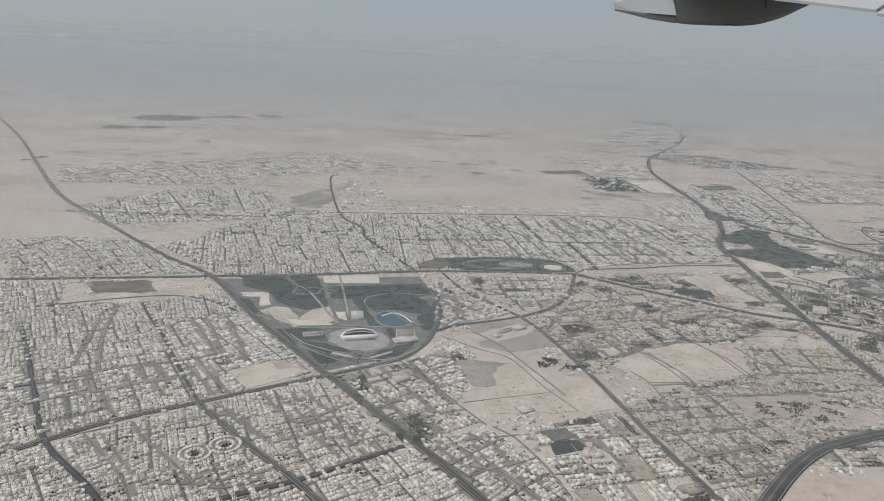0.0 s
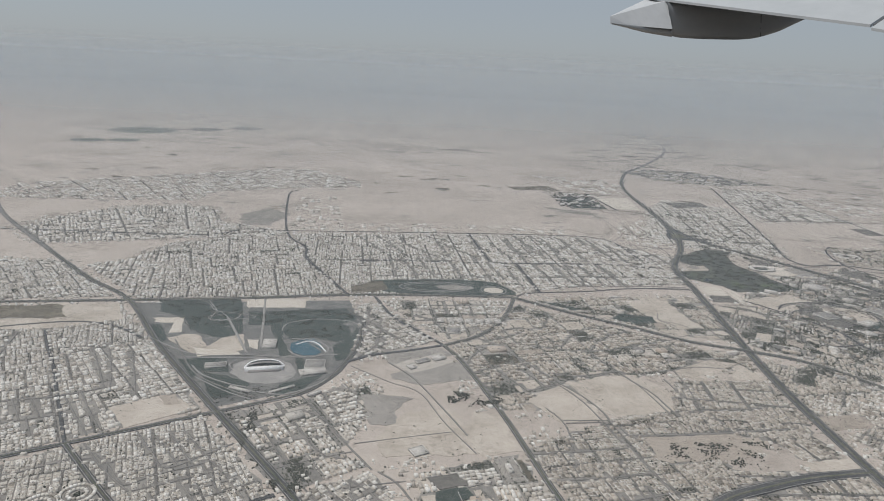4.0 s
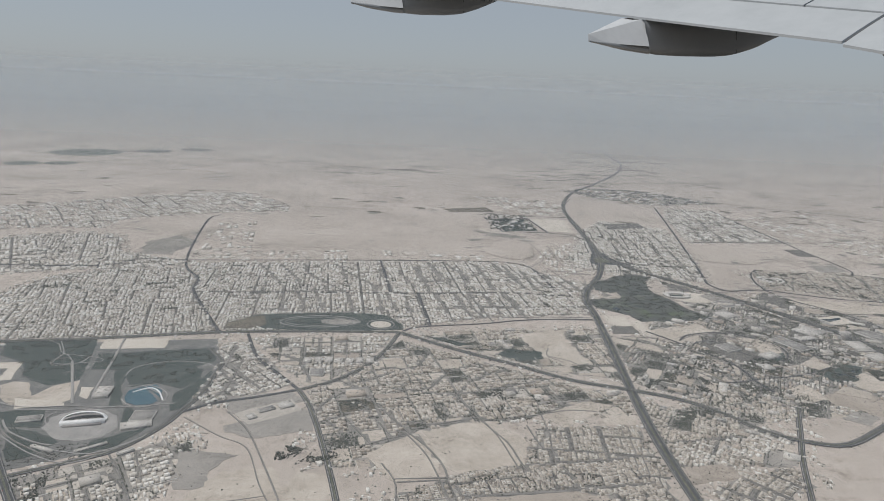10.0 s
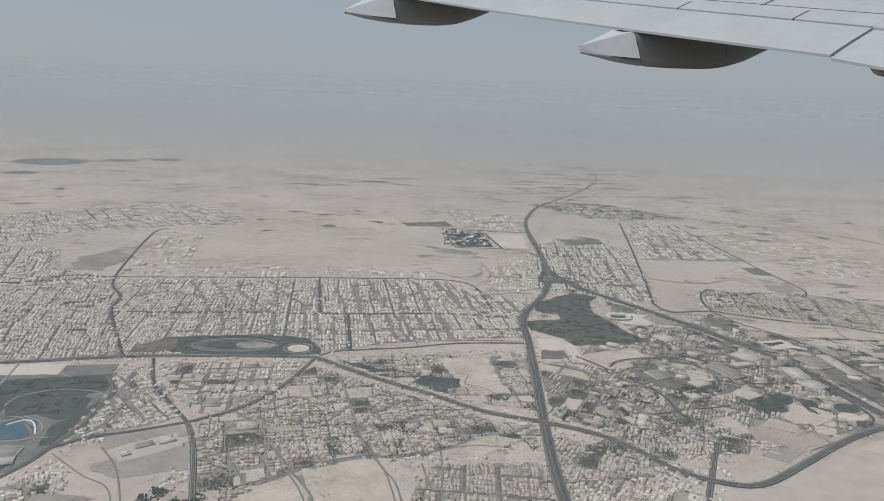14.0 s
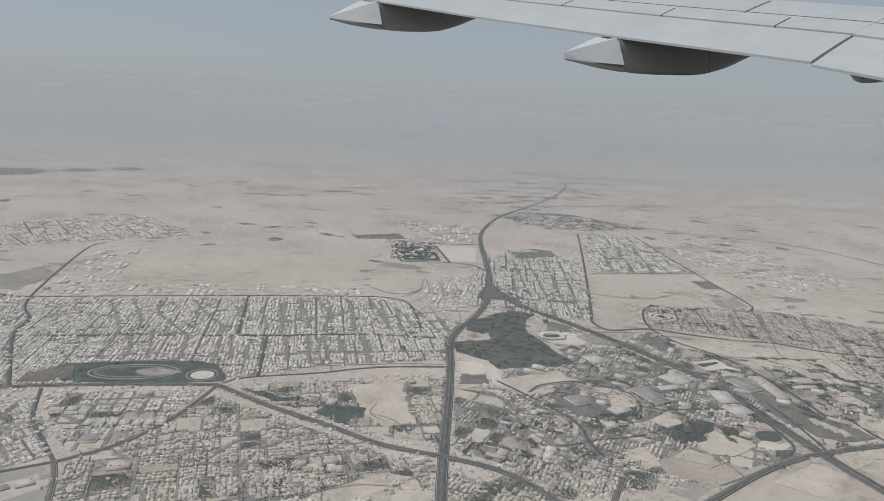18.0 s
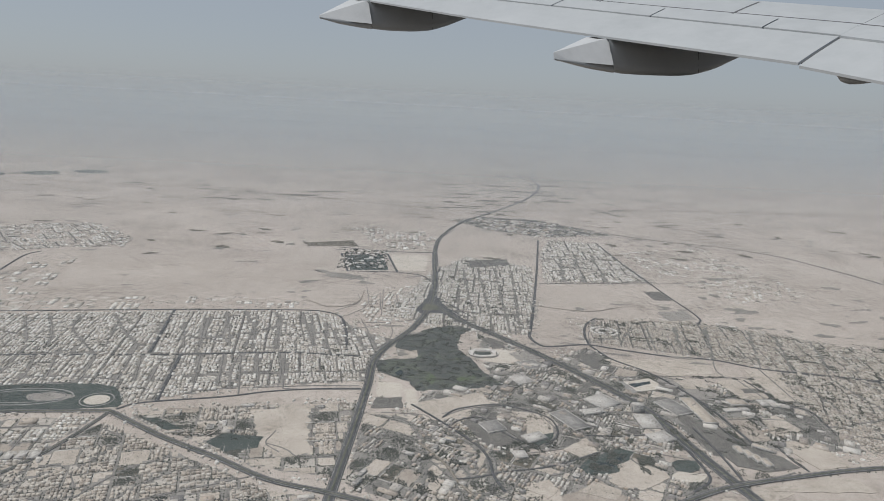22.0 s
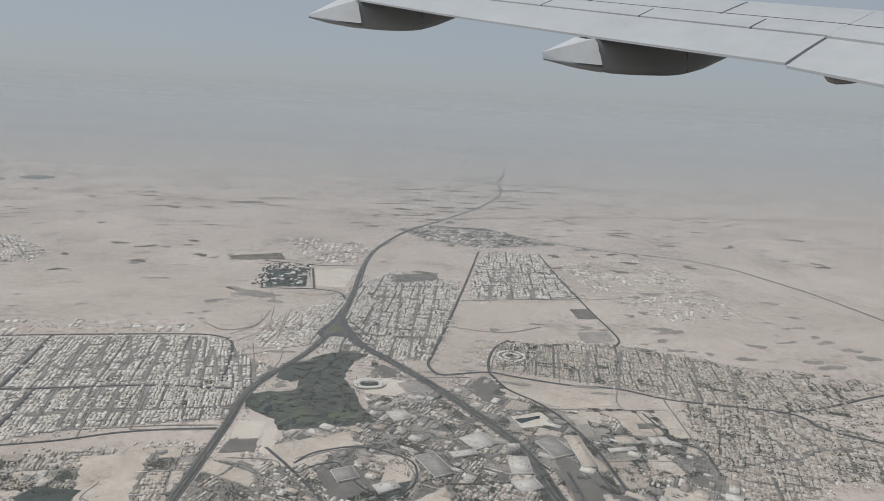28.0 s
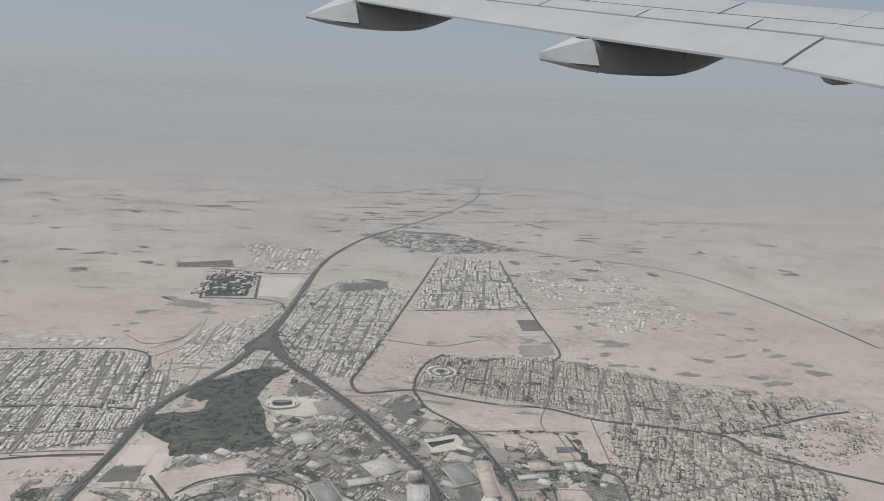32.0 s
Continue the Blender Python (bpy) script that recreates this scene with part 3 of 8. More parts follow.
street(0.24, [(-19.7, 41.8), (-16.9, 41.9), (-14.9, 41.6), (-12.5, 42.8)])
street(0.22, [(-16.4, 56.4), (-13.5, 53), (-11.5, 50.9), (-9.3, 52.9), (-7.4, 54.9)])
street(0.2, [(-18.2, 52.6), (-16.3, 51.2), (-13.7, 48.5), (-12.2, 49.7), (-8.9, 51.8)])
street(0.22, [(-19.4, 53.8), (-16.1, 50.3), (-13, 47.7)])
street(0.2, [(-12.8, 47.8), (-10.2, 49.2), (-7.3, 51)])
street(0.2, [(-12.3, 48.6), (-10.4, 46.4), (-8.9, 44.3)])
street(0.2, [(-10.4, 50.1), (-8.5, 47.7), (-6.8, 45.5)])
street(0.2, [(-8.8, 51.5), (-6.3, 47.9), (-5, 46.4)])
street(0.2, [(-11.8, 56.2), (-9.1, 52.9), (-6.7, 50.4), (-4.5, 47.6)])
street(0.2, [(-14.1, 55.3), (-10.7, 51.4)])
street(0.2, [(-13.3, 56.1), (-9.8, 51.7)])
street(0.2, [(-5.7, 50), (-8.2, 48.4)])
street(0.2, [(-4.7, 49.2), (-7.2, 47.6)])
street(0.22, [(-0.3, 59), (2.1, 55.4), (4.5, 52)])
street(0.2, [(-8.3, 60.6), (-5.7, 57.4), (-2.2, 52.1), (-1.1, 50.8)])
street(0.2, [(-5.8, 62.1), (-3.2, 58.7), (-0.1, 54.2), (2.1, 53.4)])
street(0.2, [(-6.9, 58.4), (-2.9, 60.9), (-0.3, 59)])
street(0.2, [(-5.3, 53.8), (-2.5, 56), (1.1, 56.7)])
street(0.2, [(-4, 51), (-0.3, 53.2), (2.6, 54.5)])
street(0.24, [(5, 51.8), (6.4, 50.6), (7.4, 49.1), (8.9, 46), (10.1, 42.6)])
street(0.2, [(2.9, 50.5), (4.9, 48.8), (6.1, 46.5)])
street(0.2, [(2.6, 49.4), (7.3, 50.7)])
street(0.2, [(2.9, 50.5), (3.3, 48.6), (4.4, 46.4), (6, 44.3), (7.8, 41.8)])
street(0.22, [(2.6, 44.3), (4.3, 45.3), (7, 46.6), (8.4, 47.5)])
street(0.2, [(-1.2, 48.3), (0.9, 46.1), (2.6, 44.3)])
street(0.2, [(-0.4, 49.2), (2.2, 46.2), (4.3, 45.3)])
street(0.2, [(1, 49.7), (3.9, 45.8)])
street(0.2, [(4.8, 45.3), (6.3, 43)])
street(0.2, [(5.9, 45.9), (7.5, 42.8)])
street(0.2, [(7, 46.4), (8.6, 43.2)])
street(0.16, [(0.1, 71.3), (4.5, 67.9), (7.7, 65.8), (10.3, 60), (13, 55.1)])
street(0.14, [(2.6, 55.8), (6.8, 57.2), (11.2, 58.6)])
street(0.26, [(17.6, 55.5), (21.1, 56.1), (26.8, 57.3)])
street(0.22, [(25.2, 61.4), (26, 58.3), (26.8, 56.9), (27.4, 53.7), (28.8, 50.3), (29, 48.3)])
street(0.24, [(27.5, 59.3), (31.5, 59.9), (36.9, 60.9), (41.8, 61.8)])
street(0.22, [(21.5, 61.1), (25, 61.6)])
street(0.2, [(20, 64), (21.4, 60.8), (21.4, 56.1)])
street(0.22, [(21.1, 68.7), (21.9, 69.3), (23.9, 65.7), (25.2, 61.4)])
street(0.2, [(29, 73.2), (30.7, 69.7), (32.1, 63.9)])
street(0.2, [(22.2, 71.8), (25.5, 71.3), (29, 73.2)])
street(0.2, [(19.4, 51.7), (23, 52.4), (27.2, 53.4)])
street(0.2, [(21, 55.6), (21.5, 52.3)])
street(0.2, [(23.1, 55.7), (23.4, 52.9)])
street(0.18, [(25, 55.4), (25.2, 53)])
street(0.2, [(35.9, 70.2), (35.7, 66.9), (36.6, 62.5), (36.9, 60.9)])
street(0.2, [(35.7, 74.5), (35.9, 70.2)])
street(0.22, [(20, 47.7), (23.2, 49), (27.5, 50.6), (29.2, 51.1)])
street(0.2, [(21.1, 44.9), (23.7, 45.8), (26.7, 46.7), (29.2, 47.7)])
street(0.18, [(24.1, 50.3), (25.8, 46.5)])
street(0.2, [(26.4, 51.4), (27.1, 47.5)])
street(0.2, [(15.6, 46.1), (11.2, 45.4), (9.4, 45.2)])
street(0.2, [(13.3, 49.9), (15, 47.2)])
street(0.2, [(14, 51.2), (12, 50.2)])
street(0.26, [(13.8, 81.4), (16.7, 78.2), (20.7, 72.1), (22.4, 69.3), (24.1, 66.8), (25.4, 64), (25.8, 62)])
street(0.24, [(22.4, 69.3), (20.4, 68.4), (17.9, 66.9)])
street(0.24, [(22.3, 70.2), (26.3, 72.1), (29.5, 73.3)])
street(0.26, [(27.1, 77.7), (29, 73.9), (30.2, 71), (31.6, 68.3), (32.3, 65.4), (32.8, 63.5)])
street(0.22, [(21.3, 61.6), (25.8, 62)])
street(0.2, [(17.1, 83.6), (20, 85.1), (22.4, 82.7), (23.7, 79.5), (20.9, 79)])
street(0.22, [(20.3, 79.2), (26.5, 78.3), (29.6, 79.3), (35, 81.9), (39.9, 84.2)])
street(0.2, [(30.1, 87.2), (33.4, 85.8), (29.9, 83), (27.1, 78.4)])
street(0.2, [(24, 79.5), (26.6, 84.4), (30.1, 87.2)])
street(0.2, [(22.3, 84.8), (23.9, 90.3), (21, 92.9)])
street(0.22, [(15.4, 78.8), (13.4, 75.7), (12.7, 73.3)])
street(0.2, [(15.3, 72.9), (18.9, 67)])
street(0.2, [(17, 75.5), (20.9, 68.2)])
street(0.2, [(14.1, 71.6), (16.8, 67.4)])
street(0.2, [(13.1, 71), (17.1, 73.9)])
street(0.22, [(29.5, 72.7), (32.1, 72.9), (35.7, 74.4), (38.9, 75.5), (41.8, 75.4)])
street(0.2, [(35.7, 74.4), (38.5, 76.5), (38, 79.2), (36.9, 82.1)])
street(0.2, [(33.9, 71.8), (34.7, 68), (35.9, 65.6)])
street(0.2, [(32.9, 64.5), (36.3, 64.9), (41.1, 65.9), (45.1, 66.8)])
street(0.22, [(26.1, 61.8), (26.9, 59.4)])
street(0.24, [(26.9, 59.4), (30.7, 59.8), (35.5, 60.5), (40.5, 61.6), (43.6, 62.1)])
street(0.22, [(45.7, 68.9), (49.9, 69.8), (54.8, 70.9)])
street(0.22, [(20, 83.8), (17.6, 81.7), (15.2, 80.3)])
street(0.24, [(2.4, 76.4), (3.2, 78.6), (0.6, 82.1)])
street(0.2, [(0.6, 73.7), (2.2, 77.8), (1.9, 85.5)])
street(0.2, [(-0, 85.4), (5.8, 78.1)])
street(0.2, [(-0.2, 90.8), (0.5, 83.7)])
street(0.28, [(6.1, 87.7), (8.5, 86.1), (10.8, 80.7)])
street(0.22, [(7.8, 93.6), (9.1, 86.2)])
street(0.22, [(9.6, 93.8), (10.8, 86.3)])
street(0.22, [(13.2, 94.2), (14.1, 86.7)])
street(0.22, [(6.5, 86), (16.5, 86.5)])
street(0.2, [(2.2, 91.1), (15.1, 93.3)])
street(0.24, [(-20.7, 76.2), (-15.5, 67.9), (-10.3, 64.2), (-7.9, 63.2)])
street(0.22, [(4, 72.7), (7, 68.9), (10.1, 62.7), (12.3, 58)])
street(0.24, [(-4.2, 64.6), (-1.6, 61.1), (0.9, 57.4)])
street(0.2, [(-1.8, 64.7), (0.5, 60.4)])
street(0.22, [(58.4, 98.7), (63.5, 101.5), (67.5, 101.5), (68.2, 97.5)])
street(0.24, [(50.3, 97.9), (54.4, 96.2), (56.3, 88.7), (55.8, 82.1)])
street(0.2, [(59.2, 88.9), (61.3, 82.5)])
street(0.2, [(51.8, 90.1), (54.9, 86.8), (60, 90.8)])
street(0.24, [(62.3, 91), (63.6, 87.6), (61.9, 81.1), (57.3, 77.9)])
street(0.26, [(1, 131.4), (2.8, 124.9), (8.3, 117.4), (10.8, 114.1), (12.1, 108.7), (12.6, 104.8)])
street(0.22, [(-3.7, 130.8), (0.5, 123.2), (2.9, 116.9)])
street(0.24, [(6.3, 132), (11.7, 123), (15.4, 118.1)])
street(0.2, [(-6.9, 129.8), (-0.9, 119)])
street(0.2, [(-12.3, 120.5), (-8.7, 123), (-2.9, 121.5)])
street(0.24, [(-6.4, 110.3), (-3.7, 112), (3, 114), (9.8, 114.7)])
street(0.24, [(1.7, 116.8), (5, 108.1), (5.4, 104.2)])
street(0.24, [(15, 118.1), (16.5, 109.1), (17.1, 105.1)])
street(0.22, [(18.2, 129.6), (21.5, 118.7)])
street(0.22, [(21, 131.5), (24.1, 116.5)])
street(0.22, [(24.3, 133.5), (26, 123.1), (28.7, 124.8), (33.4, 129.8)])
street(0.22, [(28.9, 134.7), (31.4, 118.4)])
street(0.22, [(32.7, 135.2), (34.8, 118.8)])
street(0.3, [(27.8, 116.4), (30, 105.2)])
street(0.3, [(30.4, 115.9), (33.2, 102.6)])
street(0.24, [(32.7, 116.8), (34.7, 106.5)])
street(0.3, [(36.4, 117.2), (38.3, 104.8)])
street(0.24, [(24.8, 115.4), (26.7, 105.9)])
street(0.2, [(24.4, 107.7), (36.1, 109.7)])
street(0.2, [(20.5, 122.6), (25.8, 121.8)])
street(0.3, [(37.8, 135.8), (40, 120.6)])
street(0.22, [(40.8, 132.2), (42.1, 119.5)])
street(0.2, [(37.6, 125.8), (45.7, 128.1)])
street(0.2, [(0.9, 104.8), (10.1, 106.5), (17.5, 106.1)])
street(0.2, [(-2, 107.5), (-3.2, 118.8)])
street(0.2, [(2.7, 104), (0.2, 116.6)])
street(0.2, [(4.8, 117.1), (8.4, 105.4)])
street(0.2, [(8.1, 128.4), (10.7, 117.7)])
street(0.2, [(17, 114.6), (19.2, 106.3)])
street(0.2, [(20, 113.8), (21.3, 105.4)])
street(0.18, [(51.4, 133.4), (51.8, 127.3), (50.3, 121.6), (46.9, 119.2)])
street(0.24, [(45.6, 132.7), (51.4, 133.4), (55.5, 135.2)])
street(0.2, [(46.1, 155.9), (46.9, 143.4), (43.5, 135.8)])
street(0.2, [(49.5, 154.2), (49.7, 137.2)])
street(0.2, [(39, 90.5), (41.3, 89.3), (43.3, 87.5), (46.9, 88.3)])
street(0.2, [(43.1, 99.8), (43.6, 92.1), (44.7, 88.8)])
street(0.2, [(38.3, 104.8), (42.7, 104.8), (48.6, 105.2)])
street(0.2, [(39.6, 93.3), (39, 90.5), (40.8, 88.6)])
street(0.22, [(51.1, 98.7), (56.3, 98.2), (57.5, 95.9), (60.4, 92.4), (62.6, 87.8), (62.4, 82), (64.2, 80), (65.7, 77.1)])
street(0.22, [(50, 92.5), (53.9, 92), (57.2, 92.6)])
street(0.2, [(53.8, 91.3), (56.7, 87.5), (59.1, 82.9), (59.6, 78.8)])
street(0.2, [(58.9, 81.9), (62.3, 81.5), (64.8, 82.6)])
street(0.28, [(58.4, 97.8), (61.5, 100.2), (66.1, 101.4), (70.4, 100.8), (72.5, 97.6), (70.7, 93.7), (66.6, 90.6), (62.6, 89.7)])
street(0.22, [(61.7, 101.1), (65, 95.6), (67.4, 91.4)])
street(0.22, [(72.5, 97.6), (74.6, 95.4), (75.7, 92.5)])
street(0.24, [(66, 109), (71.3, 111.5), (75.3, 114)])
street(0.22, [(70.4, 107.3), (74.1, 103.7), (76.3, 98.6)])
street(0.22, [(66.8, 105.1), (71.4, 99.2)])
street(0.2, [(74.1, 109.6), (78.2, 102.2), (81.7, 97.4)])
street(0.24, [(76.3, 98.6), (81.3, 100.3), (83.6, 95.1)])
street(0.2, [(75.8, 94.7), (78.9, 92)])
street(0.24, [(65.8, 86.7), (69, 85.1), (72.7, 87.1), (75.7, 88.5)])
street(0.22, [(73.3, 85.3), (76.1, 81.5), (77.2, 78.5)])
street(0.24, [(78.1, 89.9), (79.8, 86.2), (82, 82.8)])
street(0.26, [(82.1, 90.1), (84.9, 88.9), (85.9, 86.4), (84.1, 83.4), (81.5, 81.7)])
street(0.3, [(73.8, 76.9), (78.7, 79.5), (84.4, 82.9), (89.4, 84.2), (95.9, 86.7)])
street(0.2, [(66.3, 89.3), (71.9, 90.9), (75.3, 93.2)])
street(0.26, [(20.3, 122.9), (24.9, 122.8), (30.8, 126.8), (34, 128.6)])
street(0.2, [(31.1, 137.1), (34.1, 130.4), (36.5, 130.6), (39.4, 132.1)])
street(0.22, [(36.1, 136.8), (38.5, 127.4), (40.3, 120.4)])
street(0.2, [(26.5, 136.7), (29.5, 127.8), (30.1, 119.7)])
street(0.2, [(21.4, 132.9), (23.2, 123.1)])
street(0.2, [(41.4, 131), (44, 121.6)])
street(0.2, [(23.5, 135.6), (28, 119.6)])
street(0.24, [(27.9, 109.3), (31.5, 109.8), (37.5, 109.8), (41.8, 110.6), (49.2, 111)])
street(0.22, [(35.6, 117.3), (37, 110.8), (37.6, 105.1)])
street(0.22, [(30, 117), (30.5, 110.5), (31.6, 104.8)])
street(0.28, [(30.7, 104.2), (36.4, 105.1), (42.3, 106), (48, 106.3)])
street(0.24, [(43.6, 133.6), (48, 120)])
street(0.2, [(44.9, 129), (49.7, 131.7)])
street(0.2, [(47, 124.8), (50.2, 126.1)])
street(0.2, [(46.3, 135.1), (49.8, 120.1)])
street(0.22, [(44.8, 150.2), (45.2, 144.6), (41.6, 139.1)])
street(0.22, [(49.4, 140.7), (49.1, 151.3)])
street(0.2, [(52.8, 142.4), (52, 151.7)])
street(0.26, [(65, 156.6), (63.3, 137.9)])
street(0.2, [(62.9, 151.2), (76.8, 151)])
street(0.2, [(63.3, 164), (80.4, 164.1)])
street(0.2, [(62.5, 172.3), (82, 175)])
street(0.2, [(63, 140.6), (76.3, 140.4)])
street(0.18, [(67.2, 175.3), (66, 133.1)])
street(0.18, [(70.8, 175.8), (68.8, 130.9)])
street(0.18, [(74.6, 176.3), (71.5, 129.9)])
street(0.18, [(78.3, 174.5), (73.2, 128.9)])
street(0.22, [(84.5, 164.6), (111.8, 168), (122.8, 171.5)])
street(0.18, [(93.8, 192.1), (88.6, 165.1)])
street(0.18, [(98.5, 195.8), (93.4, 165.7)])
street(0.18, [(102.9, 196.5), (98.8, 166.4)])
street(0.18, [(87.1, 175.7), (107.1, 180.9)])
street(0.18, [(89.4, 188.7), (106.3, 191.3)])
street(0.3, [(102, 120.2), (103.7, 124.6), (106, 131.4), (107.9, 136.5)])
street(0.24, [(102, 120.2), (100.5, 115.9), (100.7, 112.5)])
street(0.22, [(108, 117), (110.5, 123), (114.9, 134.5)])
street(0.2, [(112.3, 115.7), (118.9, 132.4)])
street(0.22, [(117.4, 114.6), (121.5, 123.7), (124.2, 131.6)])
street(0.2, [(93.8, 122), (96.7, 135.6)])
street(0.2, [(97.7, 121.2), (102, 136)])
street(0.22, [(88.8, 140.2), (86.8, 134.8), (85.1, 131), (84, 125.4)])
street(0.2, [(88.3, 124.6), (91.9, 131.5), (93.8, 135.3)])
street(0.18, [(86.1, 127.7), (88.9, 129), (91.3, 133.9)])
street(0.26, [(84.5, 111.7), (89.9, 112.8), (97.4, 112.9), (105.9, 113.3)])
street(0.26, [(85.2, 105.1), (92.7, 104.9), (104.8, 105.5)])
street(0.26, [(88.7, 105.3), (89.8, 100.2), (90.7, 95.2)])
street(0.3, [(92.2, 107.5), (93.2, 100.9), (94.1, 95.2)])
street(0.26, [(101.9, 112.6), (102.7, 105.9), (102.6, 99.4), (102.3, 94.9)])
street(0.3, [(107.6, 117), (106.9, 107.5), (106.4, 100.8), (105.4, 95)])
street(0.24, [(111.6, 113.9), (111.3, 107.7), (111.1, 102.2), (110.7, 99.7)])
street(0.24, [(94.1, 99.2), (98.7, 99.5), (103.2, 99.2), (108.9, 97.3)])
street(0.2, [(116.8, 113.4), (117.4, 106.5), (117.5, 99.9)])
street(0.24, [(109.3, 98.2), (114.1, 99.8), (118.5, 100.6), (121.7, 102.6), (128, 103.5)])
street(0.2, [(121.3, 112.8), (121.9, 106.7), (122.4, 102.6)])
street(0.2, [(112.2, 97.4), (118.5, 95.9)])
street(0.24, [(70.2, 122.4), (75, 122.7), (80.7, 123.1)])
street(0.24, [(65.2, 110.7), (70.7, 112.6), (76.5, 114.1)])
street(0.22, [(68.5, 104.5), (71.6, 96.2), (72.3, 94.1)])
street(0.22, [(75.2, 99.7), (79, 100.4), (84.7, 100.6)])
street(0.2, [(71.1, 105.9), (74.5, 104.7), (75.2, 98.5)])
street(0.22, [(77.2, 110.6), (79.3, 107.7), (84.9, 108.7)])


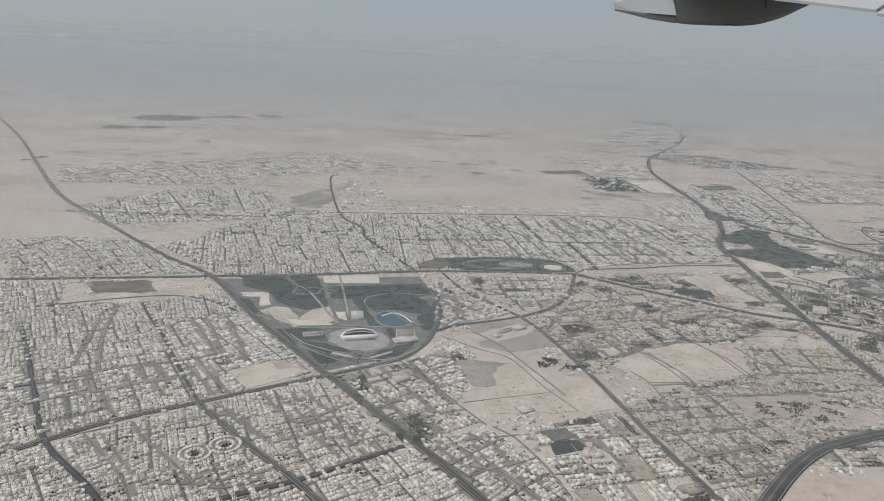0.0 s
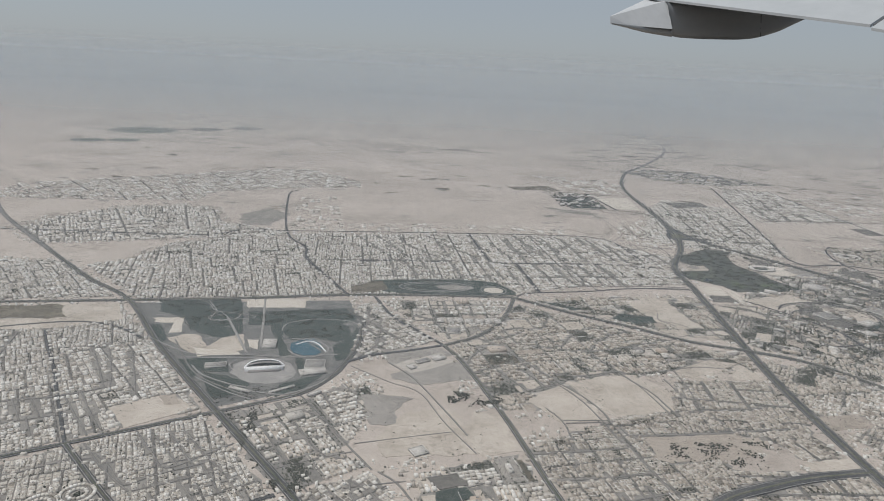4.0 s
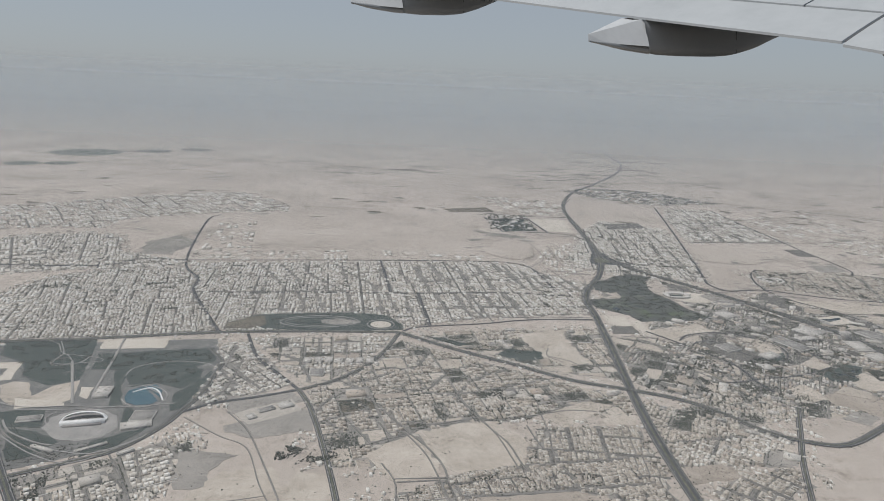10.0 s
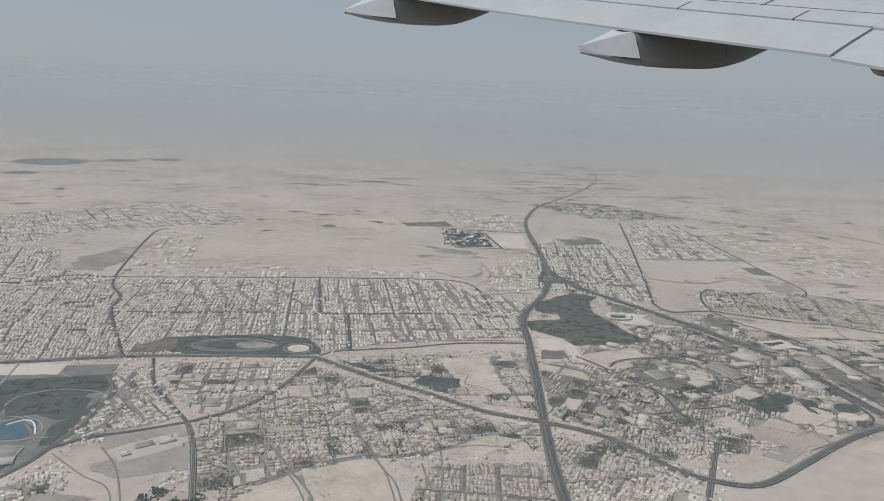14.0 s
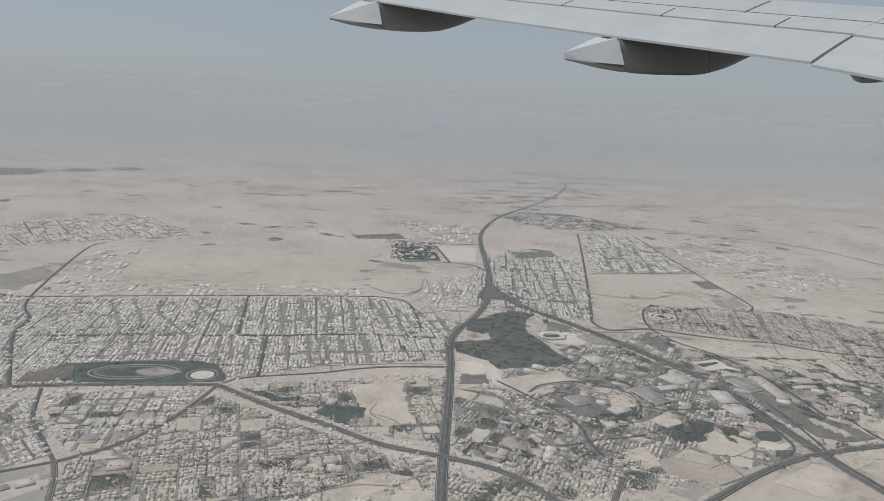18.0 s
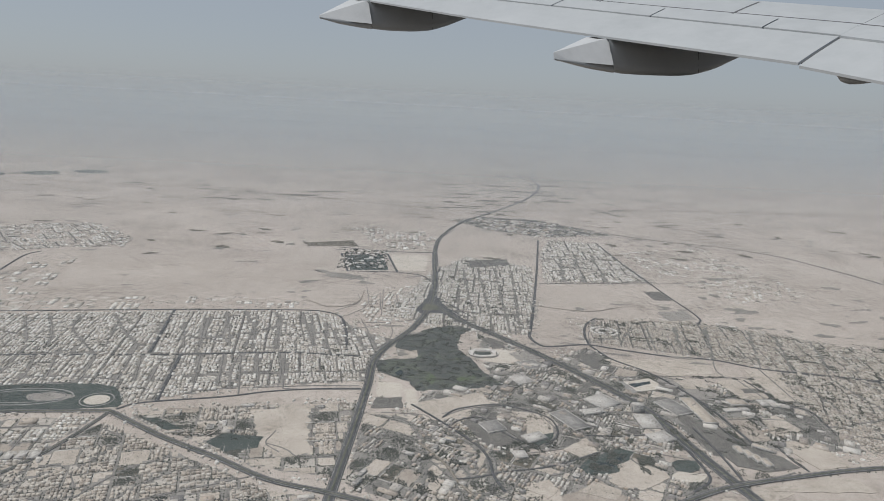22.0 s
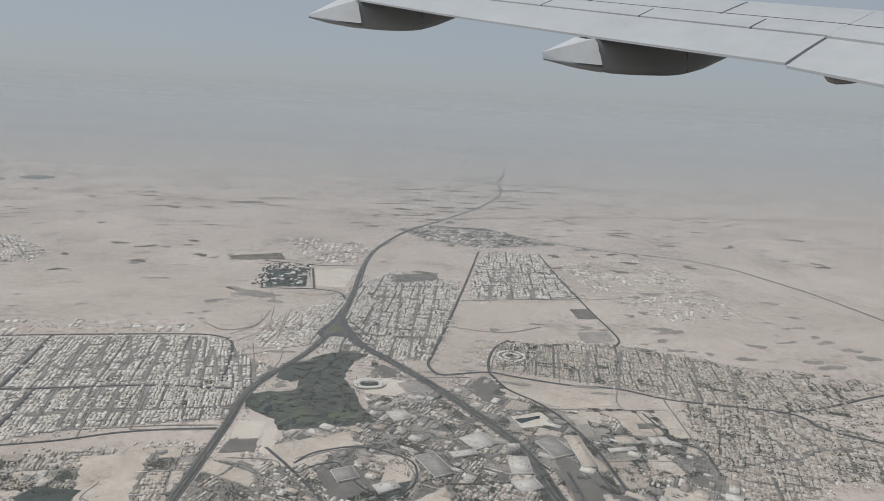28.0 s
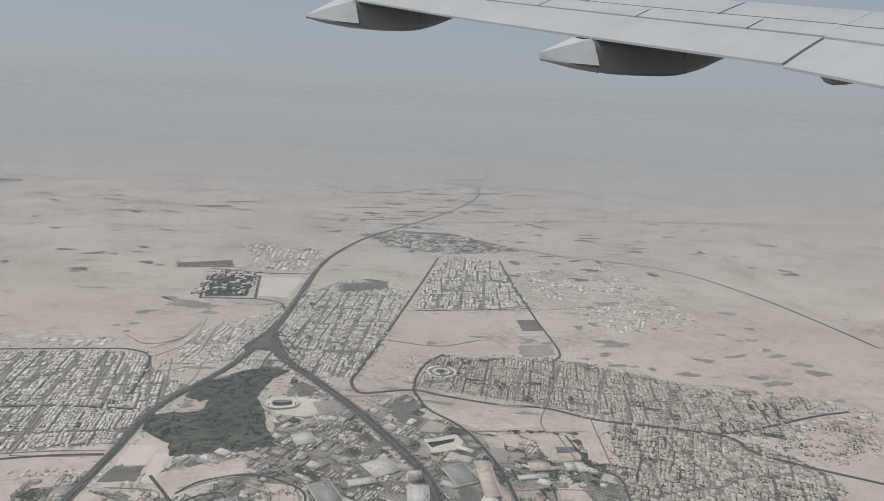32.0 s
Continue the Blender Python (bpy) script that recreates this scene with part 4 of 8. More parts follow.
# ---- town quarters ----
QUARTERS = {
    'comb_estate': [(-34.0,52.1),(-30.1,55.2),(-26.5,50.0),(-30.4,47.2)],
    'villas_west': [(-56.7,82.1),(-31.6,86.3),(-12.1,60.5),(-21.2,54.2),(-30.4,47.1),(-33.0,45.3)],
    'villas_southwest': [(-32.3,44.2),(-29.8,45.9),(-20.7,52.8),(-11.6,59.1),(2.7,41.5),(2.9,36.2),(-34.2,33.8),(-40.0,40.7)],
    'villas_south': [(-2.1,47.4),(4.3,51.6),(9.8,43.9),(12.0,36.8),(4.3,36.3)],
    'arena_south': [(-10.3,59.7),(-2.0,64.2),(1.5,68.9),(3.2,64.8),(2.5,57.3),(1.5,55.0),(3.9,52.3),(-2.2,48.4)],
    'triangle': [(-1.7,90.3),(0.7,92.1),(9.0,79.5),(0.2,72.7),(-0.9,73.5)],
    'triangle_east': [(1.2,93.0),(18.9,95.5),(16.5,86.0),(12.9,81.1),(10.3,79.6)],
    'mid_south': [(11.1,77.8),(20.5,94.1),(40.6,81.6),(45.9,80.0),(45.2,73.4),(38.2,75.1),(31.4,72.4),(29.1,64.0),(15.3,63.2)],
    'grid': [(-19.6,129.2),(15.1,135.2),(36.0,137.8),(41.5,135.8),(47.5,128),(52.5,124.5),(49.5,116.4),(48.7,108.3),(31.9,104.5),(23.5,100.6),(19.8,99.1),(-3.3,95.4),(-12.8,112.0),(-14.6,119.3)],
    'grid_west': [(-44.5, 102.6), (-40.1, 106.9), (-37.5, 117.5), (-31.7, 122.1), (-19.8, 125.9), (-14, 118.5), (-12.1, 111), (-3.7, 94.9), (-30.6, 89.1)],
    'grid_far_west': [(-67.4, 101.4), (-62.6, 103.6), (-55.7, 104.1), (-47.7, 103.8), (-34, 89.4), (-56.4, 84.2)],
    'far_left': [(-68.1, 123.8), (-66.3, 133.2), (-58.7, 145.3), (-47.9, 149.9), (-39.5, 147.2), (-34.7, 135.6), (-20.6, 130.6), (-19.9, 126.3), (-38.7, 121.2), (-45, 118.7), (-53.8, 115.7), (-57.9, 114)],
    'far_top': [(-89.5, 148.6), (-94.3, 164.9), (-79.2, 177.9), (-61.9, 193.9), (-45.6, 207.7), (-32.6, 213.3), (-14.9, 193.9), (-13.3, 183.3), (-28.7, 179), (-37.8, 172.8), (-47.2, 165.1), (-47.1, 155.8), (-67.5, 151.4)],
    'east_grid': [(49.6,137.6),(61.6,173.6),(68.9,187.7),(83.8,179.2),(78.5,143.2),(74.8,129.4),(68.4,128.9)],
    'east_grid_far': [(89.7,197.0),(95.8,215.3),(109.0,212.5),(109.3,168.4),(84.4,165.4)],
    'east_north': [(86.5,138.1),(106.7,139.8),(120.9,132.8),(138.6,122.4),(133.6,112.5),(119.1,114.5),(109.3,118.2),(101.9,121.2),(84.9,126.6)],
    'east_south': [(108.5,116.3),(118.2,112.6),(123.9,108.7),(127.4,105.8),(114.8,91.8),(107.8,91.6)],
    'civic': [(65.8,128.7),(69.3,125.5),(75.6,115.8),(81.2,105.4),(85.0,99.4),(86.4,91.1),(58.4,90.5),(55.5,100.3),(56.1,104.3),(65.9,109.3)],
    'malls': [(76.5,118.7),(82.8,123.6),(89.3,113.8),(97.6,110.0),(107.9,114.8),(107.2,91.6),(88.2,91.2),(86.4,99.4),(82.3,107.7)],
    'highway_east': [(49.3,98.0),(58.6,98.7),(63.8,89.9),(70.0,88.9),(79.6,96.9),(82.8,88.3),(85.4,83.5),(68.8,75.9),(57.5,75.5),(52.7,80.2),(48.2,82.7)],
    'strip_west': [(25.1,97.8),(48.7,101.4),(47.4,83.8),(38.7,85.8),(22.9,96.0)],
    'interchange_south': [(47.3,78.2),(54.5,74.6),(57.2,71.1),(59.9,69.8),(58.1,65.8),(46.8,65.1)],
    'estate': [(32.9,65.8),(35.2,71.6),(45.0,72.3),(45.5,65.0),(43.8,59.5),(32.0,58.9)],
    'south_east': [(17.2,56.2),(33.9,67.2),(34.2,56.6),(34.5,52.6),(31.3,50.2),(27,46.6),(22.5,41.5),(20.2,48.4)],
    'south_mid': [(7.8,51.7),(16.3,55.0),(18.8,49.6),(22.5,39.5),(13,37.5),(10.5,43.1)],
    'hotel_row': [(36.1,223.5),(59.0,219.9),(62.6,209.1),(60.4,195.3),(49.7,190.5)],
    'junction_far': [(68.5,244.8),(79.7,252.7),(98.7,251.8),(118.1,227.5),(94.6,218.9),(78.7,228.2)],
    'corner_villas': [(45.5,140.3),(48.5,155),(55.5,157.5),(57.0,150),(53.0,134.5),(49,130)],
    'south_plain': [(32.4,64.1),(42.6,65.6),(43.9,62.3),(45.3,57.0),(41.3,56.5),(40.3,59.9),(36.0,60.5),(31.9,60.1)],
    'south_edge': [(30.8,54.4),(40.1,54.8),(46.5,55.6),(44.6,49.1),(29.9,48.1)],
    'row_estate': [(46.6,67.6),(58.6,73.4),(60.4,70.4),(53.4,66.2),(51.0,65.8),(46.6,64.8)],
    'row_east': [(48.8,61.7),(51.9,63.5),(57.4,65.5),(57.6,62.5),(48.9,56.4)],
    'edge_plots': [(-23.6,138.5),(25.0,145.9),(36.4,144.2),(34.1,139.8),(-20.9,132.1)],
    'villa_gardens': [(48.7,74.4),(58.8,83.2),(68.0,82.5),(64.5,76.0),(59.0,74.1),(46.8,68.1)],
    'east_edge': [(109.2,117.7),(119.1,115.7),(127.1,111.3),(131.8,106.4),(133.5,101.4),(129.7,95.7),(106.5,95.3)],
    'east_farms': [(125.1,130.3),(136.1,128.4),(152.4,121.7),(143.7,109.7),(134.6,105.2),(131.2,109.2),(124.8,112.7)],
    'hamlets': [(111.8,200.6),(141.1,213.7),(142.9,159.9),(122.2,153.3),(113.9,171.2)],
    'lots_left': [(-25.9, 169.1), (-18, 171.2), (-9.7, 133.3), (-20, 130.2)],
}


# ---- park, lots, halls and groves ----
def hall(name, x, y, w, d, h, turn, roof, label):
    """A flat-roofed hall: walls, roof deck behind a parapet, rooftop units, a window band."""
    ob = root(name, label, "building")
    ob.matrix_world = pose(x, y, 0, 0, 0, turn)
    w, d, h = max(w, 0.35), max(d, 0.3), h * (0.75 if h < 1 else 0.9) + 0.0137 * ((7 * x + 3 * y) % 5)
    v, f = boxes([(0, 0, -0.01, w, d, h, 0)])
    bulk("wall", v, f, PALE_ROOF, ob)
    t = min(0.06, w / 10)
    v, f = boxes([(0, d / 2 - t / 2, h, w, t, 0.04, 0), (0, -d / 2 + t / 2, h, w, t, 0.04, 0), (w / 2 - t / 2, 0, h, t, d - 2 * t, 0.04, 0), (-w / 2 + t / 2, 0, h, t, d - 2 * t, 0.04, 0)])
    bulk("parapet", v, f, PALE_ROOF, ob)
    v, f = boxes([(0, 0, h - 0.005, w - 2 * t, d - 2 * t, 0.012, 0)])
    bulk("roof", v, f, roof, ob)
    n = max(1, int(w * d * 0.8))
    units = [(rng.uniform(-0.4, 0.4) * w, rng.uniform(-0.4, 0.4) * d, h, rng.uniform(0.08, 0.2), rng.uniform(0.08, 0.16), 0.06, 0) for _ in range(min(n, 12))]
    for u in units:
        v, f = boxes([u])
        bulk("roof_unit", v, f, GREYROOF, ob)
    storeys = max(1, int(h / 0.11))
    for k in range(min(storeys, 11)):
        z = 0.05 + k * (h - 0.06) / storeys
        v, f = boxes([(0, 0, z, w + 0.008, d * 0.86, 0.04, 0), (0, 0, z, w * 0.9, d + 0.008, 0.04, 0)])
        bulk("window_band", v, f, GLASSY, ob)
    return ob


def trees(poly, count, radius, label):
    """A grove of many ragged crowns."""
    p = np.array(poly)
    lo, hi = p.min(0), p.max(0)
    x, y = rng.uniform(lo[0], hi[0], count * 16), rng.uniform(lo[1], hi[1], count * 16)
    k = inside(x, y, p)
    heart = np.array([noise.noise((a * 0.8, b * 0.8, 3.1)) for a, b in zip(x[k], y[k])])
    order = np.argsort(-heart - 0.1 * rng.normal(size=len(heart)))[:3 * count]
    x, y = x[k][order], y[k][order]
    r = radius * 0.46 * rng.uniform(0.5, 1.25, len(x))
    v, f = clumps(np.column_stack([x, y, r * 0.65, r]))
    tagged(bulk("tree_belt", v, f, LEAVES), label, "trees", kind="stuff")


sheet("park_ground", [(-30.4, 87.3), (-3.2, 92.5), (-0.7, 85.1), (-0.5, 72.8), (-1.2, 69.3), (-3.5, 65.2), (-11.5, 60.6)], 0.012, PARKGROUND, "grey paved park ground", wobble=0.15)
sheet("lawn", [(-27.6, 88.7), (-17.3, 90.6), (-14.5, 81.5), (-20.1, 79.1), (-22, 82.8), (-26, 84.8)], 0.03, LAWN, "dark watered lawn with winding paths", wobble=0.15)
sheet("lawn", [(-15.2, 86.2), (-2.4, 89.3), (-1.1, 85.1), (-3.1, 82.9), (-13.8, 81.6)], 0.03, LAWN, "dark watered lawn", wobble=0.15)
sheet("lawn", [(-9.3, 80.1), (-9.4, 82.5), (-7.5, 84.3), (-4.8, 84.4), (-1.7, 82.8), (-1, 79.3), (-2.5, 77.5), (-5.4, 78.8), (-7.9, 77.5)], 0.034, LAWN, "dark round lawn beside the pond", wobble=0.15)
sheet("lot", [(-16.6, 90.9), (-8.9, 91.9), (-8.5, 88.7), (-15.8, 87.6)], 0.03, PALE, "pale graded lot at the park edge", wobble=0.15)
sheet("lot", [(-25.8, 82.5), (-22.2, 83.2), (-20.9, 78.2), (-22.2, 78), (-22.9, 81), (-25, 81)], 0.035, PALE, "white paved lot in the park", wobble=0.15)
sheet("lot", [(-21.8, 76.4), (-20.1, 77.8), (-18.6, 77.9), (-16.6, 74.7), (-15.7, 77.1), (-13.6, 78.7), (-12.1, 74), (-14, 72.8), (-17.5, 72.7), (-19.3, 74.1)], 0.03, SAND, "bright bare sand lot in the park", wobble=0.15)
sheet("plaza", [(-11.9, 68.3), (-12.1, 70.2), (-11, 71.8), (-8.5, 72.4), (-6.4, 71.2), (-5.2, 68.9), (-5.7, 67), (-7.5, 66), (-9.9, 66.4)], 0.03, PAVING, "round stone-paved plaza", wobble=0.15)
sheet("pond", [(-7.3, 75), (-7.5, 76.6), (-6.9, 77.3), (-5.9, 77.1), (-4.6, 75.7), (-3.7, 74.6), (-4.1, 73.7), (-5.5, 73.4), (-6.7, 74)], 0.045, WATER, "blue ornamental pond", wobble=0.02)
sheet("pond", [(-7, 77.5), (-5.3, 78.3), (-4.2, 77), (-3.7, 75.2), (-5, 76.6), (-6.2, 77.4)], 0.043, WATER, "blue ornamental pond", wobble=0.02)
sheet("lawn", [(-14.9, 67.9), (-12, 67.6), (-9.1, 65.9), (-10.2, 63.2), (-11.9, 62.5)], 0.03, LAWN, "dark lawn by the arena", wobble=0.15)
sheet("lawn", [(-6.5, 66.1), (-4.2, 67.8), (-2.4, 69.2), (-3.6, 65.7), (-6.2, 63.5)], 0.03, LAWN, "dark lawn by the arena", wobble=0.15)
trees([(-27.1, 88.6), (-17.3, 90.6), (-14.6, 81.9), (-20.4, 79.8)], 260, 0.16, "dark trees on the park lawn")
trees([(-14.9, 85.8), (-2.5, 88.9), (-1.5, 85.4), (-13.6, 82)], 260, 0.16, "dark trees on the park lawn")
trees([(-9, 80.1), (-7.4, 83.9), (-1.6, 82.4), (-3.2, 77.8)], 160, 0.15, "dark trees round the pond lawn")
trees([(-15.4, 69.2), (-9, 65.5), (-3.7, 66), (-1.2, 69.3), (-2.6, 67.9), (-6, 63), (-11.5, 62)], 160, 0.13, "young trees on the arena grounds")
hall("hall", -3.7, 71.0, 2.11, 2.13, 0.20, 5, DARK_ROOF, "dark-roofed pool hall by the pond")
hall("hall", -3.6, 69.2, 2.79, 1.26, 0.25, 21, PALE_ROOF, "white low service building by the arena")
hall("hall", -9.8, 75.8, 1.51, 2.37, 0.30, 8, PALE_ROOF, "white domed pavilion in the park")
hall("hall", -9.8, 64.5, 2.47, 0.37, 0.12, -21, PALE_ROOF, "long white sun shelter")
hall("hall", -5.8, 65.0, 2.70, 0.30, 0.12, 39, PALE_ROOF, "long white sun shelter")
hall("hall", -2.5, 64.4, 1.49, 0.42, 0.25, 42, PALE_ROOF, "white hall beside the park road")
hall("hall", -13.9, 69.7, 2.18, 1.07, 0.20, 16, DARK_ROOF, "grey long hall in the park")
sheet("lawn", [(-25.8, 80.1), (-24.2, 80.3), (-21.9, 76.9), (-21.5, 74.1)], 0.03, LAWN, "dark planted ground west of the lots", wobble=0.15)
sheet("lawn", [(-20.2, 79.4), (-14.3, 81.2), (-13.8, 78.8), (-16.3, 77.1), (-18.6, 78.3)], 0.03, LAWN, "dark planted strip between lots", wobble=0.15)
sheet("lawn", [(-11.1, 81.6), (-9.6, 82.1), (-8.9, 77.9), (-6.8, 73.5), (-7.7, 72.7), (-9.5, 77.4)], 0.03, LAWN, "dark planted strip behind the pavilion", wobble=0.15)
sheet("lawn", [(-2.8, 76.2), (-1, 79.7), (-0.9, 83.2), (-0.3, 81.5), (-0.5, 73.5), (-1.6, 72.2)], 0.03, LAWN, "dark planted bank by the ring road", wobble=0.15)
sheet("lawn", [(-18.2, 70.9), (-13.6, 71.8), (-12, 68.2), (-15, 68.2), (-15.2, 66.7)], 0.03, LAWN, "dark lawn with young trees", wobble=0.15)
sheet("lawn", [(-6.2, 72.6), (-5.3, 72.7), (-4.3, 69), (-5, 69)], 0.03, LAWN, "dark lawn with young trees", wobble=0.15)
sheet("lot", [(-12.8, 77), (-11.4, 77.1), (-10.9, 74.4), (-11.8, 74.9)], 0.036, PALE, "pale forecourt before the pavilion", wobble=0.15)
sheet("lot", [(-17.9, 74.2), (-12.4, 73.4), (-12.2, 72.7), (-16.6, 71.8)], 0.036, PALE, "pale parking strip in the park", wobble=0.15)
sheet("lot", [(83.9, 110.5), (88.8, 111.2), (90, 108.7), (84.7, 106.5)], 0.03, DARK_ROOF, "dark court beside the highway", wobble=0.15)
sheet("lot", [(90.3, 101.3), (92.2, 101.6), (94.2, 97.8), (92.3, 96.6)], 0.03, BROWN, "tan parking ground beside the mall", wobble=0.15)
sheet("lot", [(94.3, 99.5), (97.3, 100.1), (97.2, 93.9), (94.3, 93.5)], 0.03, BROWN, "tan graded lot beside the mall", wobble=0.15)
sheet("lot", [(98.5, 112), (103.9, 112.6), (103.8, 106.6), (99.1, 105.6)], 0.03, SAND, "bare sand lot with white sheds", wobble=0.15)
sheet("lot", [(105.7, 116.2), (110.1, 116.8), (107.6, 106.7), (104.2, 105.8)], 0.03, SAND, "bare graded sand lot", wobble=0.15)
sheet("lot", [(92.3, 108.2), (96.5, 109), (97.3, 106), (93.1, 105)], 0.03, GREYLOT, "grey lot among the halls", wobble=0.15)
sheet("lot", [(87, 97.8), (89.5, 96.1), (92.4, 93), (88, 92.9)], 0.03, DARKLOT, "dark parking ground along the highway", wobble=0.15)
sheet("lot", [(97.4, 104.1), (101.4, 104.6), (101.5, 102.1), (97.8, 101.3)], 0.03, BROWN, "tan lot with low sheds", wobble=0.15)
trees([(103.8, 112.3), (104.6, 112.7), (104.5, 97.9), (103.2, 97.4)], 150, 0.16, "dark trees lining the shopping lots")
trees([(97.1, 110.2), (98, 110.2), (99.4, 98.8), (98.4, 98.3)], 110, 0.16, "dark trees lining the shopping lots")
trees([(93.1, 104.8), (99, 105.3), (98.8, 104.3), (93.2, 103.8)], 80, 0.16, "dark trees lining the shopping lots")
trees([(98.3, 95.6), (104.3, 97.3), (104.6, 96.6), (98.6, 94.8)], 80, 0.16, "dark trees lining the shopping lots")
trees([(83.4, 106.4), (89.9, 108.1), (89.9, 107), (84.9, 105.2)], 70, 0.16, "dark trees lining the shopping lots")
sheet("lot", [(4.4, 69.9), (12.6, 74.2), (13, 69.5), (7.6, 67.5), (4.9, 68.7)], 0.02, GREYLOT, "grey gravel lot", wobble=0.15)
sheet("lot", [(2.8, 76.1), (9.6, 77.6), (11.1, 75.5), (6.4, 72.5), (4, 72.3)], 0.02, GREYLOT, "grey gravel lot", wobble=0.15)
sheet("lot", [(2.2, 64.9), (7.3, 64.8), (5.6, 62), (6, 59.5), (3.4, 58.8)], 0.02, GREYLOT, "grey crushed-stone ground", wobble=0.3)
sheet("lot", [(4.6, 72.3), (9.7, 76.1), (11.1, 73.6), (6.7, 70.1)], 0.025, TOWNGROUND, "dusty school yard", wobble=0.15)
hall("hall", 7.7, 73.3, 1.72, 0.72, 0.20, 36, DARK_ROOF, "low pale school wing round a dark court")
hall("hall", 9.4, 74.4, 1.53, 1.20, 0.20, 32, PALE_ROOF, "low pale school wing")
hall("hall", 6.6, 71.7, 0.86, 0.96, 0.20, 36, PALE_ROOF, "low pale school wing")
sheet("lot", [(6.7, 61.9), (10.7, 62.7), (13, 58.3), (13, 54.9), (5.1, 53.9), (4.2, 56.3)], 0.02, SAND, "bare beige sand lot", wobble=0.3)
sheet("lot", [(13, 62.4), (15.8, 61.9), (17, 56), (13.4, 54.8), (12, 58.7)], 0.02, SAND, "bare beige sand lot", wobble=0.15)
sheet("lot", [(18.3, 65.3), (22.3, 69.4), (24.6, 65.6), (25.1, 62.2), (21, 61.1)], 0.02, SAND, "bare beige sand lot", wobble=0.3)
sheet("lot", [(22.6, 69.8), (30.4, 72.6), (33.7, 69), (32.8, 64.7), (26.8, 62.6), (25.4, 63.9)], 0.02, SAND, "bare beige sand lot", wobble=0.3)
sheet("lot", [(35.7, 74.2), (40.8, 77.7), (44.1, 77.1), (41.8, 75.1), (37.7, 71.7)], 0.02, SAND, "bare beige sand lot", wobble=0.15)
sheet("lot", [(42.2, 74.9), (45.8, 74.8), (45.3, 72.7), (42, 72.4)], 0.022, SAND, "bare beige sand lot", wobble=0.15)
sheet("lot", [(28.2, 59.5), (36, 60.6), (40.3, 59.9), (36.5, 56.3), (29.6, 55), (28.3, 55.7)], 0.02, BROWN, "brown scrubby lot", wobble=0.4)
sheet("lot", [(45.1, 64.4), (51, 65.8), (51.9, 63.5), (46.9, 62.1)], 0.02, BROWN, "brown graded lot", wobble=0.15)
sheet("lot", [(41, 56.2), (46.6, 57.5), (46.6, 55.6), (41.1, 54.9)], 0.02, SAND, "sand strip by the highway", wobble=0.15)
trees([(10.4, 66.6), (15.9, 65.6), (18.4, 67.1), (18.6, 65.5), (14.3, 63.8), (10.6, 64)], 150, 0.2, "dark tree belt along a wadi")
trees([(30.4, 58.4), (40.2, 59.6), (37.2, 55.5), (31.4, 53.2), (29.3, 55.8)], 190, 0.19, "dark acacia scrub on brown ground")
trees([(29.2, 79.8), (42.7, 80.5), (34.1, 72.9), (27.9, 72.3)], 260, 0.17, "dark garden trees")
hall("hall", 8.1, 55.0, 1.39, 1.25, 0.15, 30, PALE_ROOF, "low white walled farm building")
sheet("lot", [(50.2, 107.8), (53.5, 107.7), (53.4, 103.3), (50.4, 103.1)], 0.02, PALE, "pale paved lot beside the golf course", wobble=0.15)
sheet("lot", [(50.2, 102.8), (53.6, 103.1), (53.7, 100), (49.8, 99.7)], 0.022, DARKLOT, "dark asphalt parking lot", wobble=0.15)
sheet("lot", [(53.8, 105.7), (55.4, 105.8), (55.6, 99.5), (54.2, 99.7)], 0.024, PALE, "pale paved lot", wobble=0.15)
sheet("lot", [(55.3, 101.6), (64.1, 105.5), (64.8, 102), (58.3, 96.7), (56.1, 97.5)], 0.02, SAND, "bright bare sand strip", wobble=0.15)
sheet("lot", [(68.6, 98.6), (71.6, 97.6), (71.2, 93.9), (68.1, 93.7)], 0.02, SAND, "bare sand inside a ring road", wobble=0.15)
sheet("lot", [(60.8, 96.8), (64.7, 97.1), (67.2, 91.8), (63.1, 90.9)], 0.02, DARKLOT, "grey yard inside a ring road", wobble=0.15)
trees([(65, 92), (71, 93.2), (69.1, 89.1), (64.2, 88.8)], 170, 0.2, "dark tree belt on the campus")
trees([(73.1, 88.4), (77.7, 91.8), (78.5, 89.6), (74.4, 85), (72.2, 85.8)], 240, 0.2, "dark trees round a garden lake")
trees([(79.7, 90.1), (83.1, 90.3), (81.5, 85.7), (78.6, 85.5)], 140, 0.2, "dark trees round a villa")
trees([(54.1, 89.9), (56.7, 90.1), (57.3, 87.5), (54.7, 86)], 130, 0.2, "dark grove")
trees([(50.9, 89.7), (52.9, 90.3), (53.3, 87.9), (51.1, 87.1)], 70, 0.2, "dark grove")
trees([(57, 89.8), (60.6, 89.9), (59.6, 86.3), (57.6, 87.5)], 90, 0.2, "dark grove")
trees([(49.4, 83.9), (56.8, 85.5), (59.2, 78.9), (53.7, 79.7), (48.8, 81.1)], 260, 0.18, "dark garden trees")
trees([(62.1, 82.3), (66.4, 84.8), (68.8, 79.4), (64, 76.2)], 130, 0.18, "dark trees along lots")
sheet("lot", [(65.5, 82.7), (68.7, 84.4), (69.5, 80.5), (65.9, 79)], 0.02, SAND, "bare beige sand lot", wobble=0.15)
sheet("lot", [(76.8, 89.5), (79.2, 89.1), (79.1, 85.5), (75.6, 84.6), (74.6, 85.7)], 0.02, SAND, "bare beige sand lot", wobble=0.15)
sheet("lot", [(69.2, 81.3), (74, 84.1), (75.9, 81.3), (71.1, 77.7), (69.2, 78.9)], 0.02, BROWN, "reddish graded lot", wobble=0.15)
